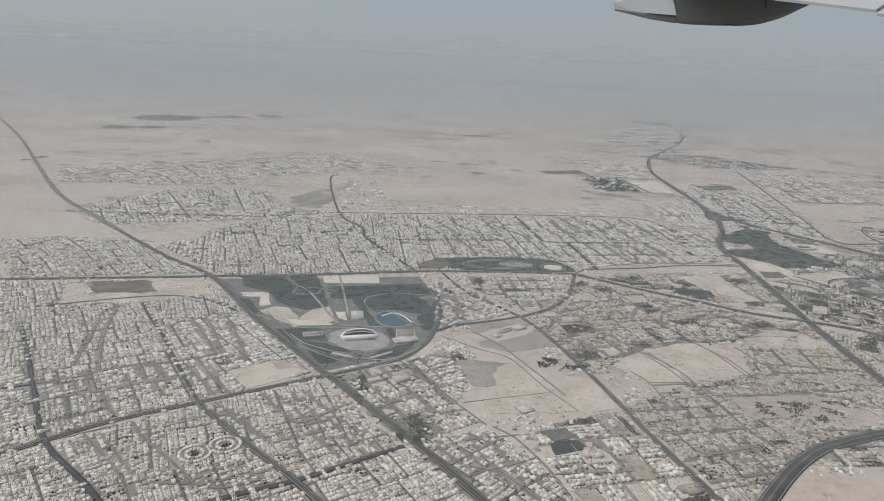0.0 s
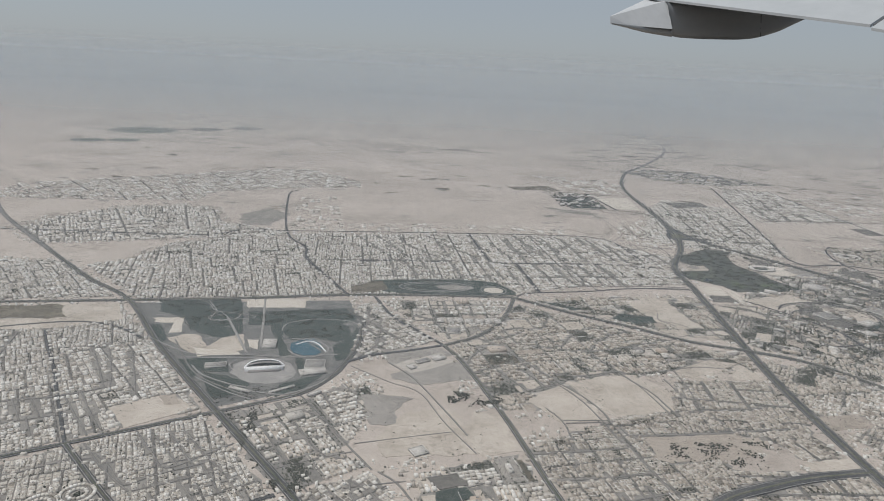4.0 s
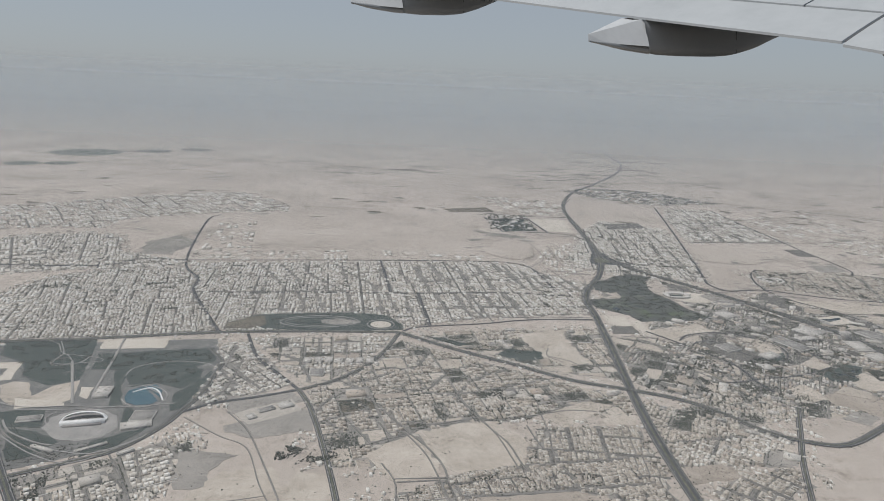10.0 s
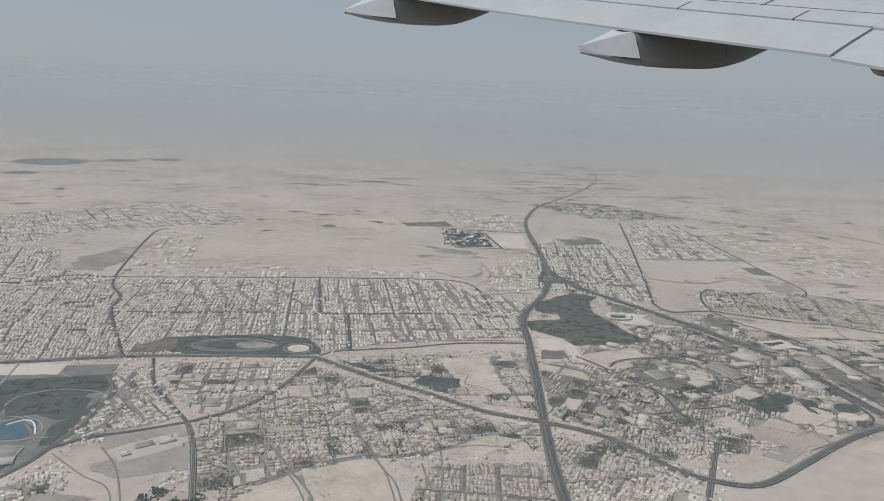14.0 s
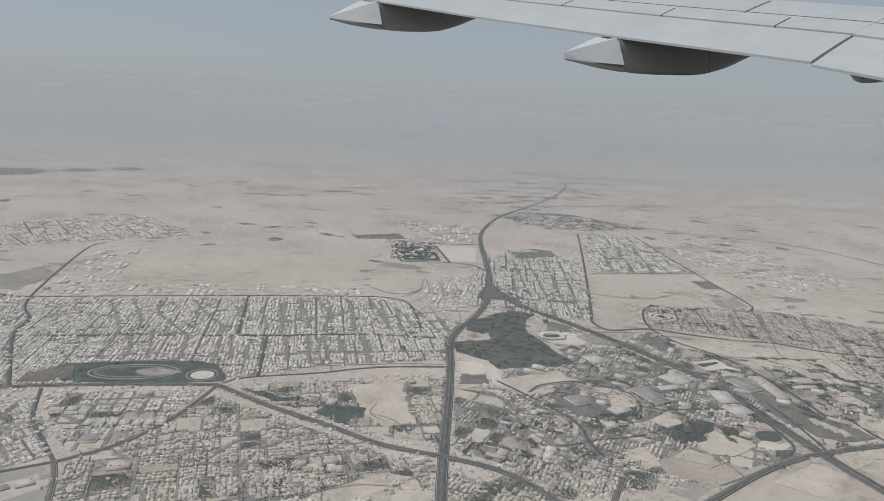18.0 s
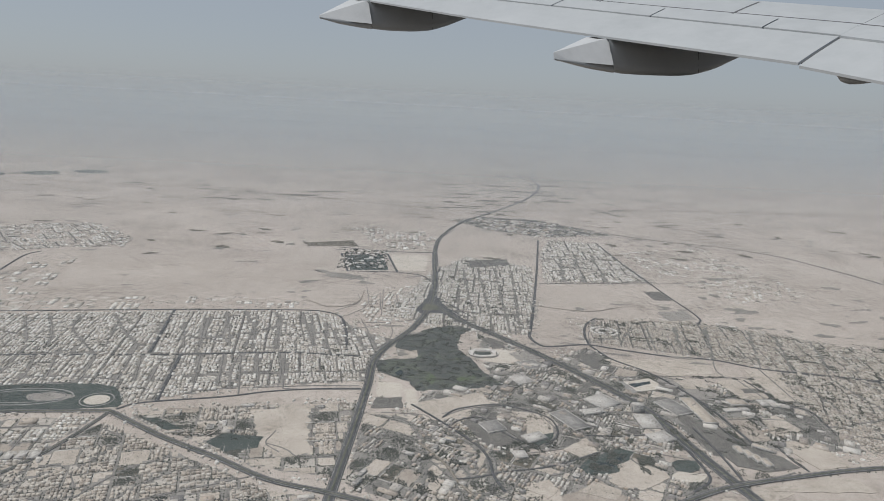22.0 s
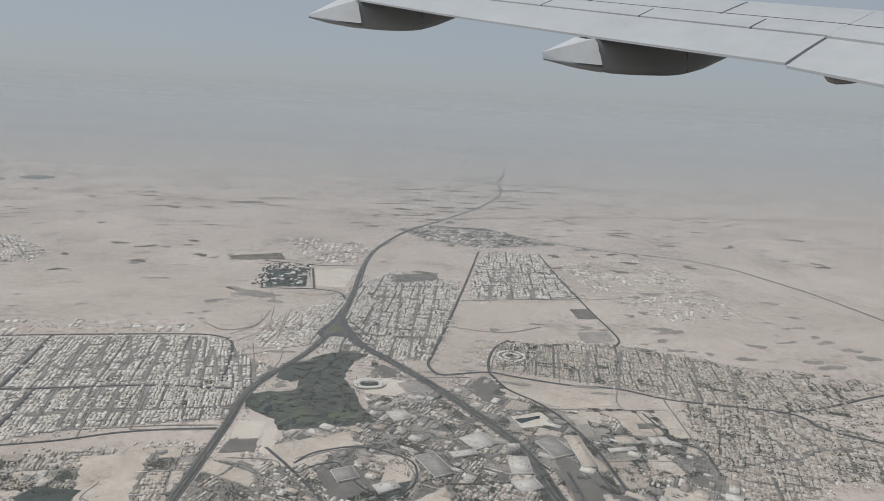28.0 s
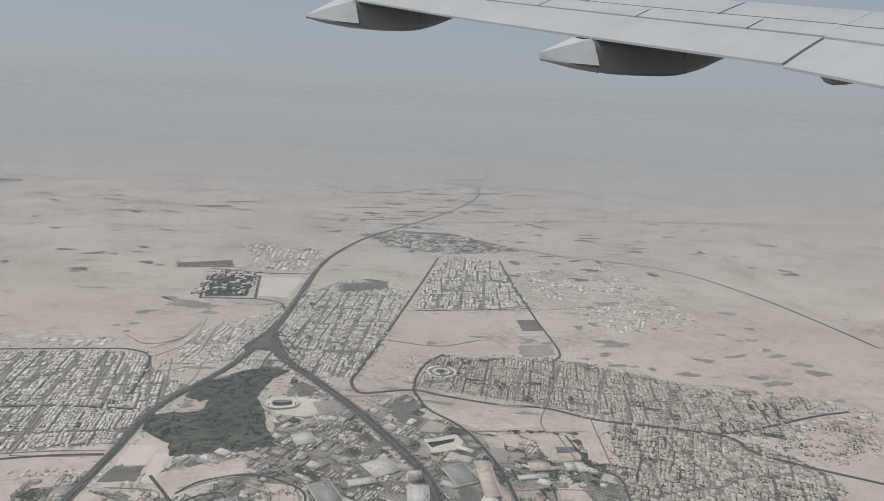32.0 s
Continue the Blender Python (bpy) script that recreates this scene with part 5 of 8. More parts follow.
sheet("lot", [(71.3, 78.3), (76.5, 81.3), (78, 80), (72.4, 76.2)], 0.02, BROWN, "reddish graded lot", wobble=0.15)
sheet("lot", [(68.2, 75.6), (70.5, 77.6), (72.5, 76.4), (70.3, 74.2)], 0.022, GREYLOT, "grey parking ground", wobble=0.15)
sheet("lot", [(79.5, 77.8), (86.3, 81.8), (88.3, 79.2), (83.1, 75.1)], 0.02, SAND, "bare sand by the highway", wobble=0.15)
sheet("lot", [(88.5, 82.5), (92.8, 84.4), (93.6, 82.7), (89, 80.3)], 0.02, SAND, "bare sand by the highway", wobble=0.15)
sheet("field", [(32.6, 90.4), (34.1, 92.5), (38.4, 91.8), (38.4, 89.4), (35.1, 88.5)], 0.025, LAWN, "dark irrigated plot", wobble=0.15)
sheet("field", [(24, 95.8), (26.4, 95.5), (29.5, 93.1), (28.4, 92.3)], 0.025, LAWN, "dark irrigated plot", wobble=0.15)
trees([(24.2, 96.1), (29.6, 95.7), (38.1, 91.7), (35.7, 90.9), (28.5, 91.8)], 220, 0.16, "dark farm trees")
sheet("lot", [(35.6, 98.6), (42.2, 100), (44, 88.6), (41, 87.1), (38.3, 90.3)], 0.018, SAND, "bare sand field with faint tracks", wobble=0.4)
hall("hall", 11.2, 82.8, 1.70, 1.86, 0.20, 3, DARK_ROOF, "dark walled tank yard")
hall("hall", 9.5, 86.2, 0.90, 1.30, 0.25, 0, PALE_ROOF, "white gabled warehouse in a row")
hall("hall", 10.8, 86.3, 0.81, 1.45, 0.25, 7, PALE_ROOF, "white gabled warehouse in a row")
hall("hall", 12.0, 86.4, 0.91, 1.45, 0.25, 6, PALE_ROOF, "white gabled warehouse in a row")
hall("hall", 13.2, 86.4, 0.90, 1.30, 0.25, 0, PALE_ROOF, "white gabled warehouse in a row")
hall("hall", 14.5, 86.5, 0.90, 1.30, 0.25, 0, PALE_ROOF, "white gabled warehouse in a row")
hall("hall", 15.7, 86.6, 0.91, 1.45, 0.25, 6, PALE_ROOF, "white gabled warehouse in a row")
hall("hall", 16.9, 86.7, 0.91, 1.44, 0.25, 6, PALE_ROOF, "white gabled warehouse in a row")
GOLF_OUTLINE = np.array([(52.8, 125.7), (55.5, 128.3), (58.4, 131), (61.2, 132.7), (65.3, 131.6), (63.2, 128.2), (62, 121.8), (64, 117.3), (65.1, 112.3), (67.6, 107.9), (63.6, 106.8), (59.1, 105.9), (55.4, 105.2), (54.4, 108.3), (50, 111.5), (49.8, 115.6), (52.6, 116.4), (55.5, 116.6), (55.7, 119.2), (52.4, 121.2)])
sheet("golf_course", GOLF_OUTLINE, 0.02, GOLF, "dark green golf course with pale fairways", wobble=0.3)
sheet("fairway", [(54, 119.2), (55.7, 120.5), (55.8, 117.4), (53.9, 117.3)], 0.03, SAND, "pale bunker on the golf course", wobble=0.1)
sheet("fairway", [(56.6, 109.6), (57.3, 112.1), (58.3, 109.7), (57.6, 107.3)], 0.03, TURF, "lighter fairway on the golf course", wobble=0.1)
sheet("fairway", [(60.8, 109.8), (63.6, 111.1), (63.7, 109.6), (61.3, 108.7)], 0.03, TURF, "lighter fairway on the golf course", wobble=0.1)
sheet("fairway", [(61.2, 117.7), (62.5, 117.4), (61.7, 116.4)], 0.03, TURF, "lighter fairway on the golf course", wobble=0.1)
sheet("pond", [(52.1, 112.7), (53.1, 113.3), (53.9, 110.6), (53, 109.9)], 0.03, DARKWATER, "small pond on the golf course", wobble=0.05)
trees([(54.2, 125.5), (60.2, 133.2), (64.9, 129.8), (64.7, 117.9), (65.8, 110.1), (55.7, 106.5), (54.1, 111.9), (56.9, 117.5)], 260, 0.15, "dark trees between the fairways")
sheet("stadium_ring", [(64.5, 119.9), (66.9, 122.1), (71, 121.3), (72.1, 118.4), (69.4, 115.8), (65.5, 116.5)], 0.02, PALE, "pale paved ground of a small stadium", wobble=0.15)
hall("hall", 70.0, 109.6, 2.51, 2.73, 0.35, 23, PALE_ROOF, "square white civic building with a courtyard")
hall("hall", 79.5, 103.3, 3.41, 3.29, 0.35, 32, PALE_ROOF, "large pale mall roof")
hall("hall", 68.7, 93.0, 2.55, 1.57, 0.30, 26, PALE_ROOF, "white hall with a flat roof")
hall("hall", 64.2, 95.4, 2.51, 2.47, 0.30, 23, DARK_ROOF, "grey hall with a dark court")
hall("hall", 72.3, 115.5, 3.01, 3.14, 0.20, 21, DARK_ROOF, "grey low workshop hall")
hall("hall", 73.9, 97.7, 2.55, 4.95, 0.30, 26, DARK_ROOF, "grey flat-roofed school building")
hall("hall", 101.5, 104.2, 1.10, 1.66, 0.30, 0, PALE_ROOF, "white flat-roofed hall beside a parking lot")
hall("hall", 102.8, 104.1, 1.10, 2.03, 0.30, 3, PALE_ROOF, "white flat-roofed hall beside a parking lot")
sheet("lot", [(100.9, 102.4), (103.3, 102.7), (103.3, 101.3), (101, 100.9)], 0.026, DARKLOT, "dark parking lot with pale bays", wobble=0.08)
hall("hall", 96.7, 101.8, 3.54, 0.78, 0.30, 9, PALE_ROOF, "long pale hall wing")
hall("hall", 97.9, 104.1, 2.50, 1.65, 0.30, 2, TAN_ROOF, "tan flat-roofed hall among lots and trees")
sheet("lot", [(93.7, 99.5), (96.4, 99.6), (96.3, 96.3), (93.8, 96.2)], 0.026, BROWN, "pink-brown graded lot between halls", wobble=0.08)
sheet("lot", [(100.3, 100.4), (101.4, 100.7), (102.7, 96.5), (101.4, 96.4)], 0.026, SAND, "bare sand strip", wobble=0.08)
sheet("lot", [(104.1, 112.4), (107.4, 112.6), (107.4, 105.7), (104.6, 105.6), (104.5, 108.7)], 0.026, SAND, "large bare sand lot", wobble=0.08)
sheet("lot", [(98.3, 111.7), (103, 112.4), (103.2, 107.9), (103.5, 106.1), (100.4, 105.5)], 0.026, SAND, "large bare sand lot", wobble=0.08)
sheet("lot", [(100.9, 109.1), (103.4, 109.2), (103.1, 107.8), (100.8, 107.5)], 0.034, DARKLOT, "dark sunken basin in the sand", wobble=0.08)
sheet("lot", [(84.7, 110.4), (88.8, 111.9), (89.6, 110.1), (88.4, 108), (85.5, 107.2)], 0.026, PALE, "pale bank round a basin", wobble=0.08)
sheet("lot", [(85, 109.6), (88.5, 110.8), (88.3, 109.9), (86.7, 109.1), (85.5, 108.3)], 0.034, DARKWATER, "dark still basin", wobble=0.08)
sheet("lot", [(79.1, 120.1), (83.5, 121.7), (84.6, 119.3), (82.5, 117.4), (80.6, 117.3)], 0.03, DARKLOT, "dark graded lot by the highway", wobble=0.08)
hall("hall", 77.5, 100.3, 3.17, 1.22, 0.25, 16, PALE_ROOF, "long white hall with rooftop units")
hall("hall", 83.6, 97.9, 2.45, 3.59, 0.20, -0, PALE_ROOF, "white low building with yards")
sheet("lot", [(78.3, 109.6), (80.5, 110.2), (80.9, 109.1), (78.8, 108.1)], 0.03, DARKLOT, "dark court among public buildings", wobble=0.08)
sheet("lot", [(76.9, 107.4), (78.4, 108.1), (79, 106.9), (77.5, 106)], 0.03, DARKLOT, "dark court among public buildings", wobble=0.08)
trees([(103.2, 112.4), (104.1, 112.4), (104.3, 101.3), (103.2, 101)], 150, 0.16, "dark trees lining a shopping street")
trees([(96.8, 112.1), (98.4, 110.6), (100.4, 101.9), (99.2, 101.2)], 150, 0.16, "dark trees lining a shopping street")
trees([(91.5, 106.7), (92.5, 105.7), (93.8, 100.2), (93.1, 100.2)], 110, 0.16, "dark trees along the halls")
trees([(96.9, 99.6), (98.1, 99.9), (98.9, 96.4), (97.8, 96.3)], 90, 0.16, "dark trees between lots")
trees([(93.8, 113.4), (103.2, 113.3), (103, 112.4), (93.6, 112.2)], 110, 0.16, "dark hedge along a road")
trees([(104.1, 105.1), (107.4, 104.9), (106.7, 103.6), (104, 103.3)], 90, 0.16, "dark trees by a yard")
trees([(73.1, 122), (78, 113.2), (84.1, 106.4), (86.2, 100.2), (85.3, 100.2), (83.1, 106.1), (77.3, 112.4), (72.8, 121)], 160, 0.14, "dark trees lining the highway")
sheet("lot", [(69.8, 120.2), (73, 122.1), (74.5, 117.6), (71.3, 116.4)], 0.022, GREYLOT, "grey parking lot by the highway", wobble=0.15)
sheet("lot", [(65.9, 126.8), (68.4, 126.6), (69.7, 122.7), (67.7, 122.1)], 0.022, DARKLOT, "dark planted lot beside the highway", wobble=0.15)
sheet("lot", [(68.9, 98.8), (71.4, 100.8), (72.5, 96), (69.5, 95.3)], 0.02, SAND, "bare sand lot on the campus", wobble=0.15)
sheet("lot", [(79.3, 120.4), (83.3, 120.7), (83.2, 114.4), (81.4, 115.5)], 0.02, DARKLOT, "dark graded lot on the sand", wobble=0.15)
sheet("lot", [(84.3, 109.3), (88.2, 110.3), (88.2, 108.4), (84.8, 107.8)], 0.02, DARKLOT, "dark paved lot", wobble=0.15)
sheet("lot", [(88, 99.5), (89.8, 99.9), (91.1, 96.3), (93.7, 95.4), (95.6, 90.1), (88.5, 90), (88, 95.3)], 0.02, DARKLOT, "large dark asphalt parking", wobble=0.15)
hall("hall", 91.4, 101.2, 1.80, 7.31, 0.40, 3, TAN_ROOF, "long tan shopping hall")
hall("hall", 88.5, 102.0, 2.92, 4.19, 0.35, 22, DARK_ROOF, "grey flat-roofed shopping hall")
sheet("lot", [(94.1, 99.7), (96.6, 99.8), (97.3, 94.4), (93.5, 94.3)], 0.022, BROWN, "pink-brown graded lot", wobble=0.15)
sheet("lot", [(99, 99.9), (101.9, 100), (102, 95.7), (98, 94.9)], 0.022, SAND, "bare sand lot", wobble=0.15)
sheet("lot", [(105.1, 116.5), (109, 117.6), (108.1, 105.3), (105.1, 105.2), (104.7, 111.1)], 0.022, SAND, "long bare sand lot", wobble=0.15)
sheet("lot", [(83.9, 119.1), (90.5, 119.5), (100.7, 120.1), (99.3, 114.3), (92.3, 113.1), (86.7, 116.4)], 0.018, SAND, "bare sand along the road", wobble=0.15)
sheet("lot", [(92.2, 111.4), (96.6, 111.9), (96.2, 106.8), (93.1, 107.4)], 0.02, SAND, "bare sand lot", wobble=0.15)
hall("hall", 83.7, 93.7, 2.79, 2.19, 0.35, 21, PALE_ROOF, "white tent-roofed hall beside the highway")
trees([(88.3, 96.4), (93.7, 95.4), (95.2, 90.6), (88.6, 90.5)], 120, 0.15, "trees on a parking lot")
trees([(94.5, 109.8), (103.4, 102), (101.4, 100.3), (94.4, 104.5)], 240, 0.2, "dark trees along mall streets")
trees([(91.5, 96.5), (100.1, 100.5), (101.6, 91.5), (91.8, 91.3)], 300, 0.18, "dark trees between parking lots")
trees([(85.7, 99.4), (88, 95.3), (87.9, 90), (84.8, 91.9)], 160, 0.18, "dark trees along the highway")
trees([(69.4, 109.4), (73.5, 102.2), (80, 101.2), (81.7, 95.1), (73.1, 92.7), (65.6, 100.6)], 420, 0.17, "dark trees round public buildings")
trees([(88.7, 139.7), (93.3, 140.1), (91.7, 129.4), (86.9, 127.9)], 120, 0.2, "dark gardens of a round compound")
trees([(107.9, 114.8), (117.7, 111.8), (115.4, 96), (106.1, 95.8)], 420, 0.17, "dark garden trees")
sheet("compound", [(39.1, 184.8), (48.3, 186.2), (50.1, 170.7), (41.6, 169.5)], 0.025, LAWN, "dark planted compound with villas and pools", wobble=0.15)
sheet("lot", [(50.1, 187.1), (59.7, 187.4), (58.3, 170.9), (52.1, 170.9)], 0.02, PALE, "pale empty lot beside the compound", wobble=0.15)
sheet("scrub", [(27.3, 197.2), (39.6, 202.8), (41.9, 195.3), (29, 193.1)], 0.02, SCRUB, "dark belt of trees on the desert", wobble=0.5)
sheet("scrub", [(33.7, 168.5), (40, 166.2), (46.1, 164), (44.4, 160.5), (38.4, 163)], 0.018, DRIFT, "dark scrub drift on the desert", wobble=0.8)
sheet("lot", [(104.8, 160.4), (109.1, 160.9), (108.9, 154.1), (104.8, 153.7)], 0.02, DARKLOT, "dark rectangular lot on the desert", wobble=0.15)
sheet("lot", [(102.4, 145.4), (108.3, 146.6), (108.5, 141.4), (102.2, 139.7)], 0.02, GREYLOT, "grey basin on the desert", wobble=0.15)
# dark scrub patches on the eastern desert
for x, y, rx, ry in ((119.7, 148.9, 2.6, 1.98), (121.3, 147.2, 3, 1.76), (117.3, 142.4, 1.6, 1.54), (117.8, 137.3, 1.8, 1.32), (120.7, 137, 1, 0.88), (128.7, 134.1, 2.6, 1.32), (134.4, 140.8, 2.2, 1.76), (149, 147, 1.5, 1.1), (149.4, 144.1, 2.2, 1.54), (151.6, 140.1, 2.2, 1.98), (152.1, 136.2, 3, 1.76), (149.3, 152.5, 1.6, 1.1), (140.5, 133.5, 2, 1.76), (142.1, 131.3, 3, 1.76), (120, 159.2, 1.6, 1.76), (127.5, 174.3, 3, 3.08), (122.5, 170.6, 2, 1.76), (152.8, 170, 2.5, 1.76)):
    sheet("scrub", blob(x, y, 0.75 * rx, 0.6 * ry, 0.2, 22, 0.3), 0.018, DRIFT, "dark scrub patch on the pale desert", wobble=0.15)
sheet("junction", [(59, 155.9), (61, 145.6), (62.8, 140), (64.9, 134.9), (62, 138.6), (59.5, 139.4), (56.5, 139.2), (55.7, 140.7), (57.2, 145.8), (58.3, 151)], 0.052, ASPHALT, "broad asphalt junction of two highways", wobble=0.1)
sheet("verge", [(57.7, 145.3), (60, 143.7), (60, 141.4), (57, 141.1)], 0.066, VERGE, "planted island in the junction", wobble=0.1)
sheet("field", [(68.9, 183.3), (79, 187), (79.1, 180.1), (69, 176.1)], 0.02, DARKLOT, "dark plots among dwellings", wobble=0.3)
hall("tower", 83.3, 100.8, 1.40, 0.69, 1.20, 4, PALE_ROOF, "white office tower block")
sheet("racing_ground", [(-1.4, 101.5), (0.9, 102.7), (7.6, 104), (14.4, 104.7), (17.5, 104), (19.6, 101.6), (20.4, 99.3), (20.2, 98.1), (13.9, 97.3), (7.7, 96.8), (1.5, 96.4)], 0.015, LAWN, "dark irrigated ground round two racing ovals", wobble=0.15)
sheet("racing_ground", [(-3.8, 98.3), (-1.5, 101.1), (0.6, 101.9), (1.5, 98.4), (-0.2, 96.2), (-3, 95.9)], 0.017, SCRUB, "dark dry field beside the racing ground", wobble=0.2)
sheet("lot", blob(11.4, 100.5, 2.6, 1.2, 0.11, 24, 0.1), 0.02, GREYLOT, "grey sandy middle of the racing oval", wobble=0.05)
sheet("lot", oval(17.2, 100.0, 1.45, 1.36), 0.024, PALE, "pale round plot beside the oval", wobble=0.02)


def ring_track(x, y, rx, ry, turn, width, label):
    """A closed oval track laid on the ground."""
    p = np.array(oval(x, y, rx, ry, turn, 60))
    p = np.vstack([p, p[:2]])
    v, f = strip(p, width, 0.034 + 0.0003 * len(LAID), 0.03)
    tagged(bulk("oval_track", v, f, PAVING), label, "track", kind="structure")


ring_track(8.6, 100.3, 5.38, 2.38, 0.11, 0.2, "pale sand racing oval")
ring_track(8.6, 100.3, 4.63, 1.74, 0.11, 0.12, "pale inner racing oval")
ring_track(11.4, 100.5, 1.9, 1.3, 0.11, 0.14, "small pale training ring")
ring_track(17.2, 100.0, 1.87, 1.87, 0, 0.14, "pale ring round a paddock")
ring_track(20.7, 102.4, 1.52, 1.76, 0, 0.2, "asphalt ring by the junction")
trees([(1.9, 100.4), (2.2, 102), (3.6, 102.1), (4, 98.7), (3.1, 97.7)], 60, 0.14, "dark trees by the racing oval")
trees([(4.3, 100.6), (12.2, 102.6), (13.5, 99.6), (5.6, 98.1)], 70, 0.13, "dark trees inside the racing oval")
trees([(3.7, 103), (10.7, 103.9), (10.9, 103.1), (4.3, 102.2)], 60, 0.13, "dark trees behind the racing ground")
sheet("lot", [(-45.3, 75.3), (-48.6, 82.2), (-46.2, 83.7), (-43.8, 79.5), (-36.2, 81), (-38.7, 85.5), (-32.2, 86.9), (-29.2, 81.5), (-34.5, 77.7)], 0.02, SAND, "bright bare sand lot", wobble=0.3)
sheet("scrub", [(-46.1, 83.7), (-38.7, 85.5), (-36.2, 81), (-43.4, 79.6)], 0.03, SCRUB, "dark scrub on a sandy lot", wobble=0.5)
sheet("lot", [(-20.4, 59.7), (-17.3, 62.3), (-15.7, 62.7), (-12.5, 60.5), (-17.3, 56.5)], 0.02, SAND, "bare sand lot at the crossroads", wobble=0.15)
sheet("lot", [(-16.9, 62.6), (-15.5, 63.1), (-14.5, 61.3), (-15.7, 60.6)], 0.03, BROWN, "brown graded patch", wobble=0.15)
sheet("lot", [(8.9, 51.3), (11.2, 52.2), (12.4, 50.6), (9.8, 49.7)], 0.03, DARKLOT, "dark ploughed plot", wobble=0.15)
sheet("lot", [(9.6, 49.5), (11.9, 50.4), (12.7, 49), (9.8, 47.9)], 0.03, LAWN, "dark green plot", wobble=0.15)
sheet("scrub", [(-33.3, 143.6), (-29.3, 151.1), (-23.3, 145.9), (-25, 134.9), (-30.8, 135.3)], 0.02, DRIFT, "dark wet hollow on the sand", wobble=0.4)
trees([(-34.3, 49.3), (-33.2, 49.9), (-31.3, 47), (-33.2, 46.8)], 60, 0.15, "dark trees by the road")
trees([(-3.2, 49.8), (-0.5, 51), (0.1, 49.3), (-2.2, 48.2)], 120, 0.17, "dark trees in a villa quarter")
trees([(-10, 59.5), (-7.5, 61.6), (-6, 57.6), (-6.6, 54.3)], 160, 0.15, "dark trees in a villa quarter")
sheet("field", oval(-125.7, 259.9, 6.0, 6.0), 0.03, FIELD, "distant round irrigated field on the desert", wobble=0)
sheet("field", oval(-114.1, 264.5, 5.5, 5.5), 0.03, FIELD, "distant round irrigated field on the desert", wobble=0)
sheet("field", oval(-124.5, 305, 14.2, 14.2), 0.03, FIELD, "distant round irrigated field on the desert", wobble=0)
sheet("field", oval(-102.2, 321.1, 7.4, 7.4), 0.03, FIELD, "distant round irrigated field on the desert", wobble=0)
sheet("field", oval(-87.4, 334.4, 6.9, 6.9), 0.03, FIELD, "distant round irrigated field on the desert", wobble=0)


# the arena: a white shell roof over a curved stand
arena = root("arena", "white shell-roofed arena with an arched opening on a round plaza", "arena")
arena.matrix_world = pose(-8.7, 69.4, 0.03, 0, 0, 14)
verts, polys, n, m = [], [], 28, 8
for j in range(m + 1):
    for i in range(n + 1):
        a = math.pi * i / n
        k = j / m
        rx, ry = 2.05 - 0.25 * k, 1.5 - 0.95 * k
        verts.append((-rx * math.cos(a), 0.15 + ry * math.sin(a) ** 0.8, 0.1 + 0.62 * math.sin(a) ** 0.7 * math.sin(k * math.pi / 2 + 0.08)))
for j in range(m):
    for i in range(n):
        q = j * (n + 1) + i
        polys.append((q, q + 1, q + n + 2, q + n + 1))
roof = link("roof_shell", verts, polys, WHITE, arena, "white curved roof shell")
sol = roof.modifiers.new("thickness", "SOLIDIFY")
sol.thickness = 0.06
v, f = boxes([(0, -0.12, 0, 3.9, 0.5, 0.32, 0)])
bulk("front_band", v, f, WHITE, arena, "white straight front roof")
v, f = boxes([(0, -0.5, 0, 3.3, 0.4, 0.14, 0)])
bulk("forecourt", v, f, GREYROOF, arena)
v, f = boxes([(-1.2 + 0.6 * i, 0.62 - 0.12 * abs(i - 2), 0, 0.5, 0.45, 0.18, 0) for i in range(5)])
bulk("stand", v, f, DARK_ROOF, arena, "dark stepped stand")
# the small oval stadium beside the golf course
stadium = root("stadium", "small oval stadium with a pale roofed ring and a dark pitch", "stadium")
stadium.matrix_world = pose(65.8, 119.6, 0.03, 0, 0, 8)
verts, polys, n = [], [], 48
for rx, ry, z in ((2.3, 1.75, 0.0), (2.3, 1.75, 0.26), (2.05, 1.5, 0.3), (1.45, 0.95, 0.2), (1.4, 0.9, 0.02)):
    verts += [(rx * math.copysign(abs(math.cos(2 * math.pi * i / n)) ** 0.8, math.cos(2 * math.pi * i / n)), ry * math.copysign(abs(math.sin(2 * math.pi * i / n)) ** 0.8, math.sin(2 * math.pi * i / n)), z) for i in range(n)]
for j in range(4):
    for i in range(n):
        polys.append((j * n + i, j * n + (i + 1) % n, (j + 1) * n + (i + 1) % n, (j + 1) * n + i))
link("stand_ring", verts, polys, PALE_ROOF, stadium, "pale ring of roofed stands")
v, f = boxes([(0, 0, 0.0, 2.5, 1.4, 0.03, 0)])
bulk("pitch", v, f, LAWN, stadium, "dark grass pitch")
v, f = boxes([(sx * 1.75, sy * 1.1, 0.2, 0.1, 0.1, 0.5, 0) for sx in (-1, 1) for sy in (-1, 1)])
for k in range(4):
    link("floodlight_mast", [tuple(q) for q in v[8 * k:8 * k + 8]], [(4, 5, 6, 7), (0, 1, 5, 4), (1, 2, 6, 5), (2, 3, 7, 6), (3, 0, 4, 7)], GREYROOF, stadium)
# the footbridge ribbon over the pond
p = smooth([q for q in ((-6.9, 76.2), (-5.6, 77.3), (-4.4, 76.6), (-3.2, 74.6))], 0.3)
v, f = strip(p, 0.16, 0.12, 0.06)
tagged(bulk("footbridge", v, f, WHITE), "white curved footbridge across the blue pond", "bridge")

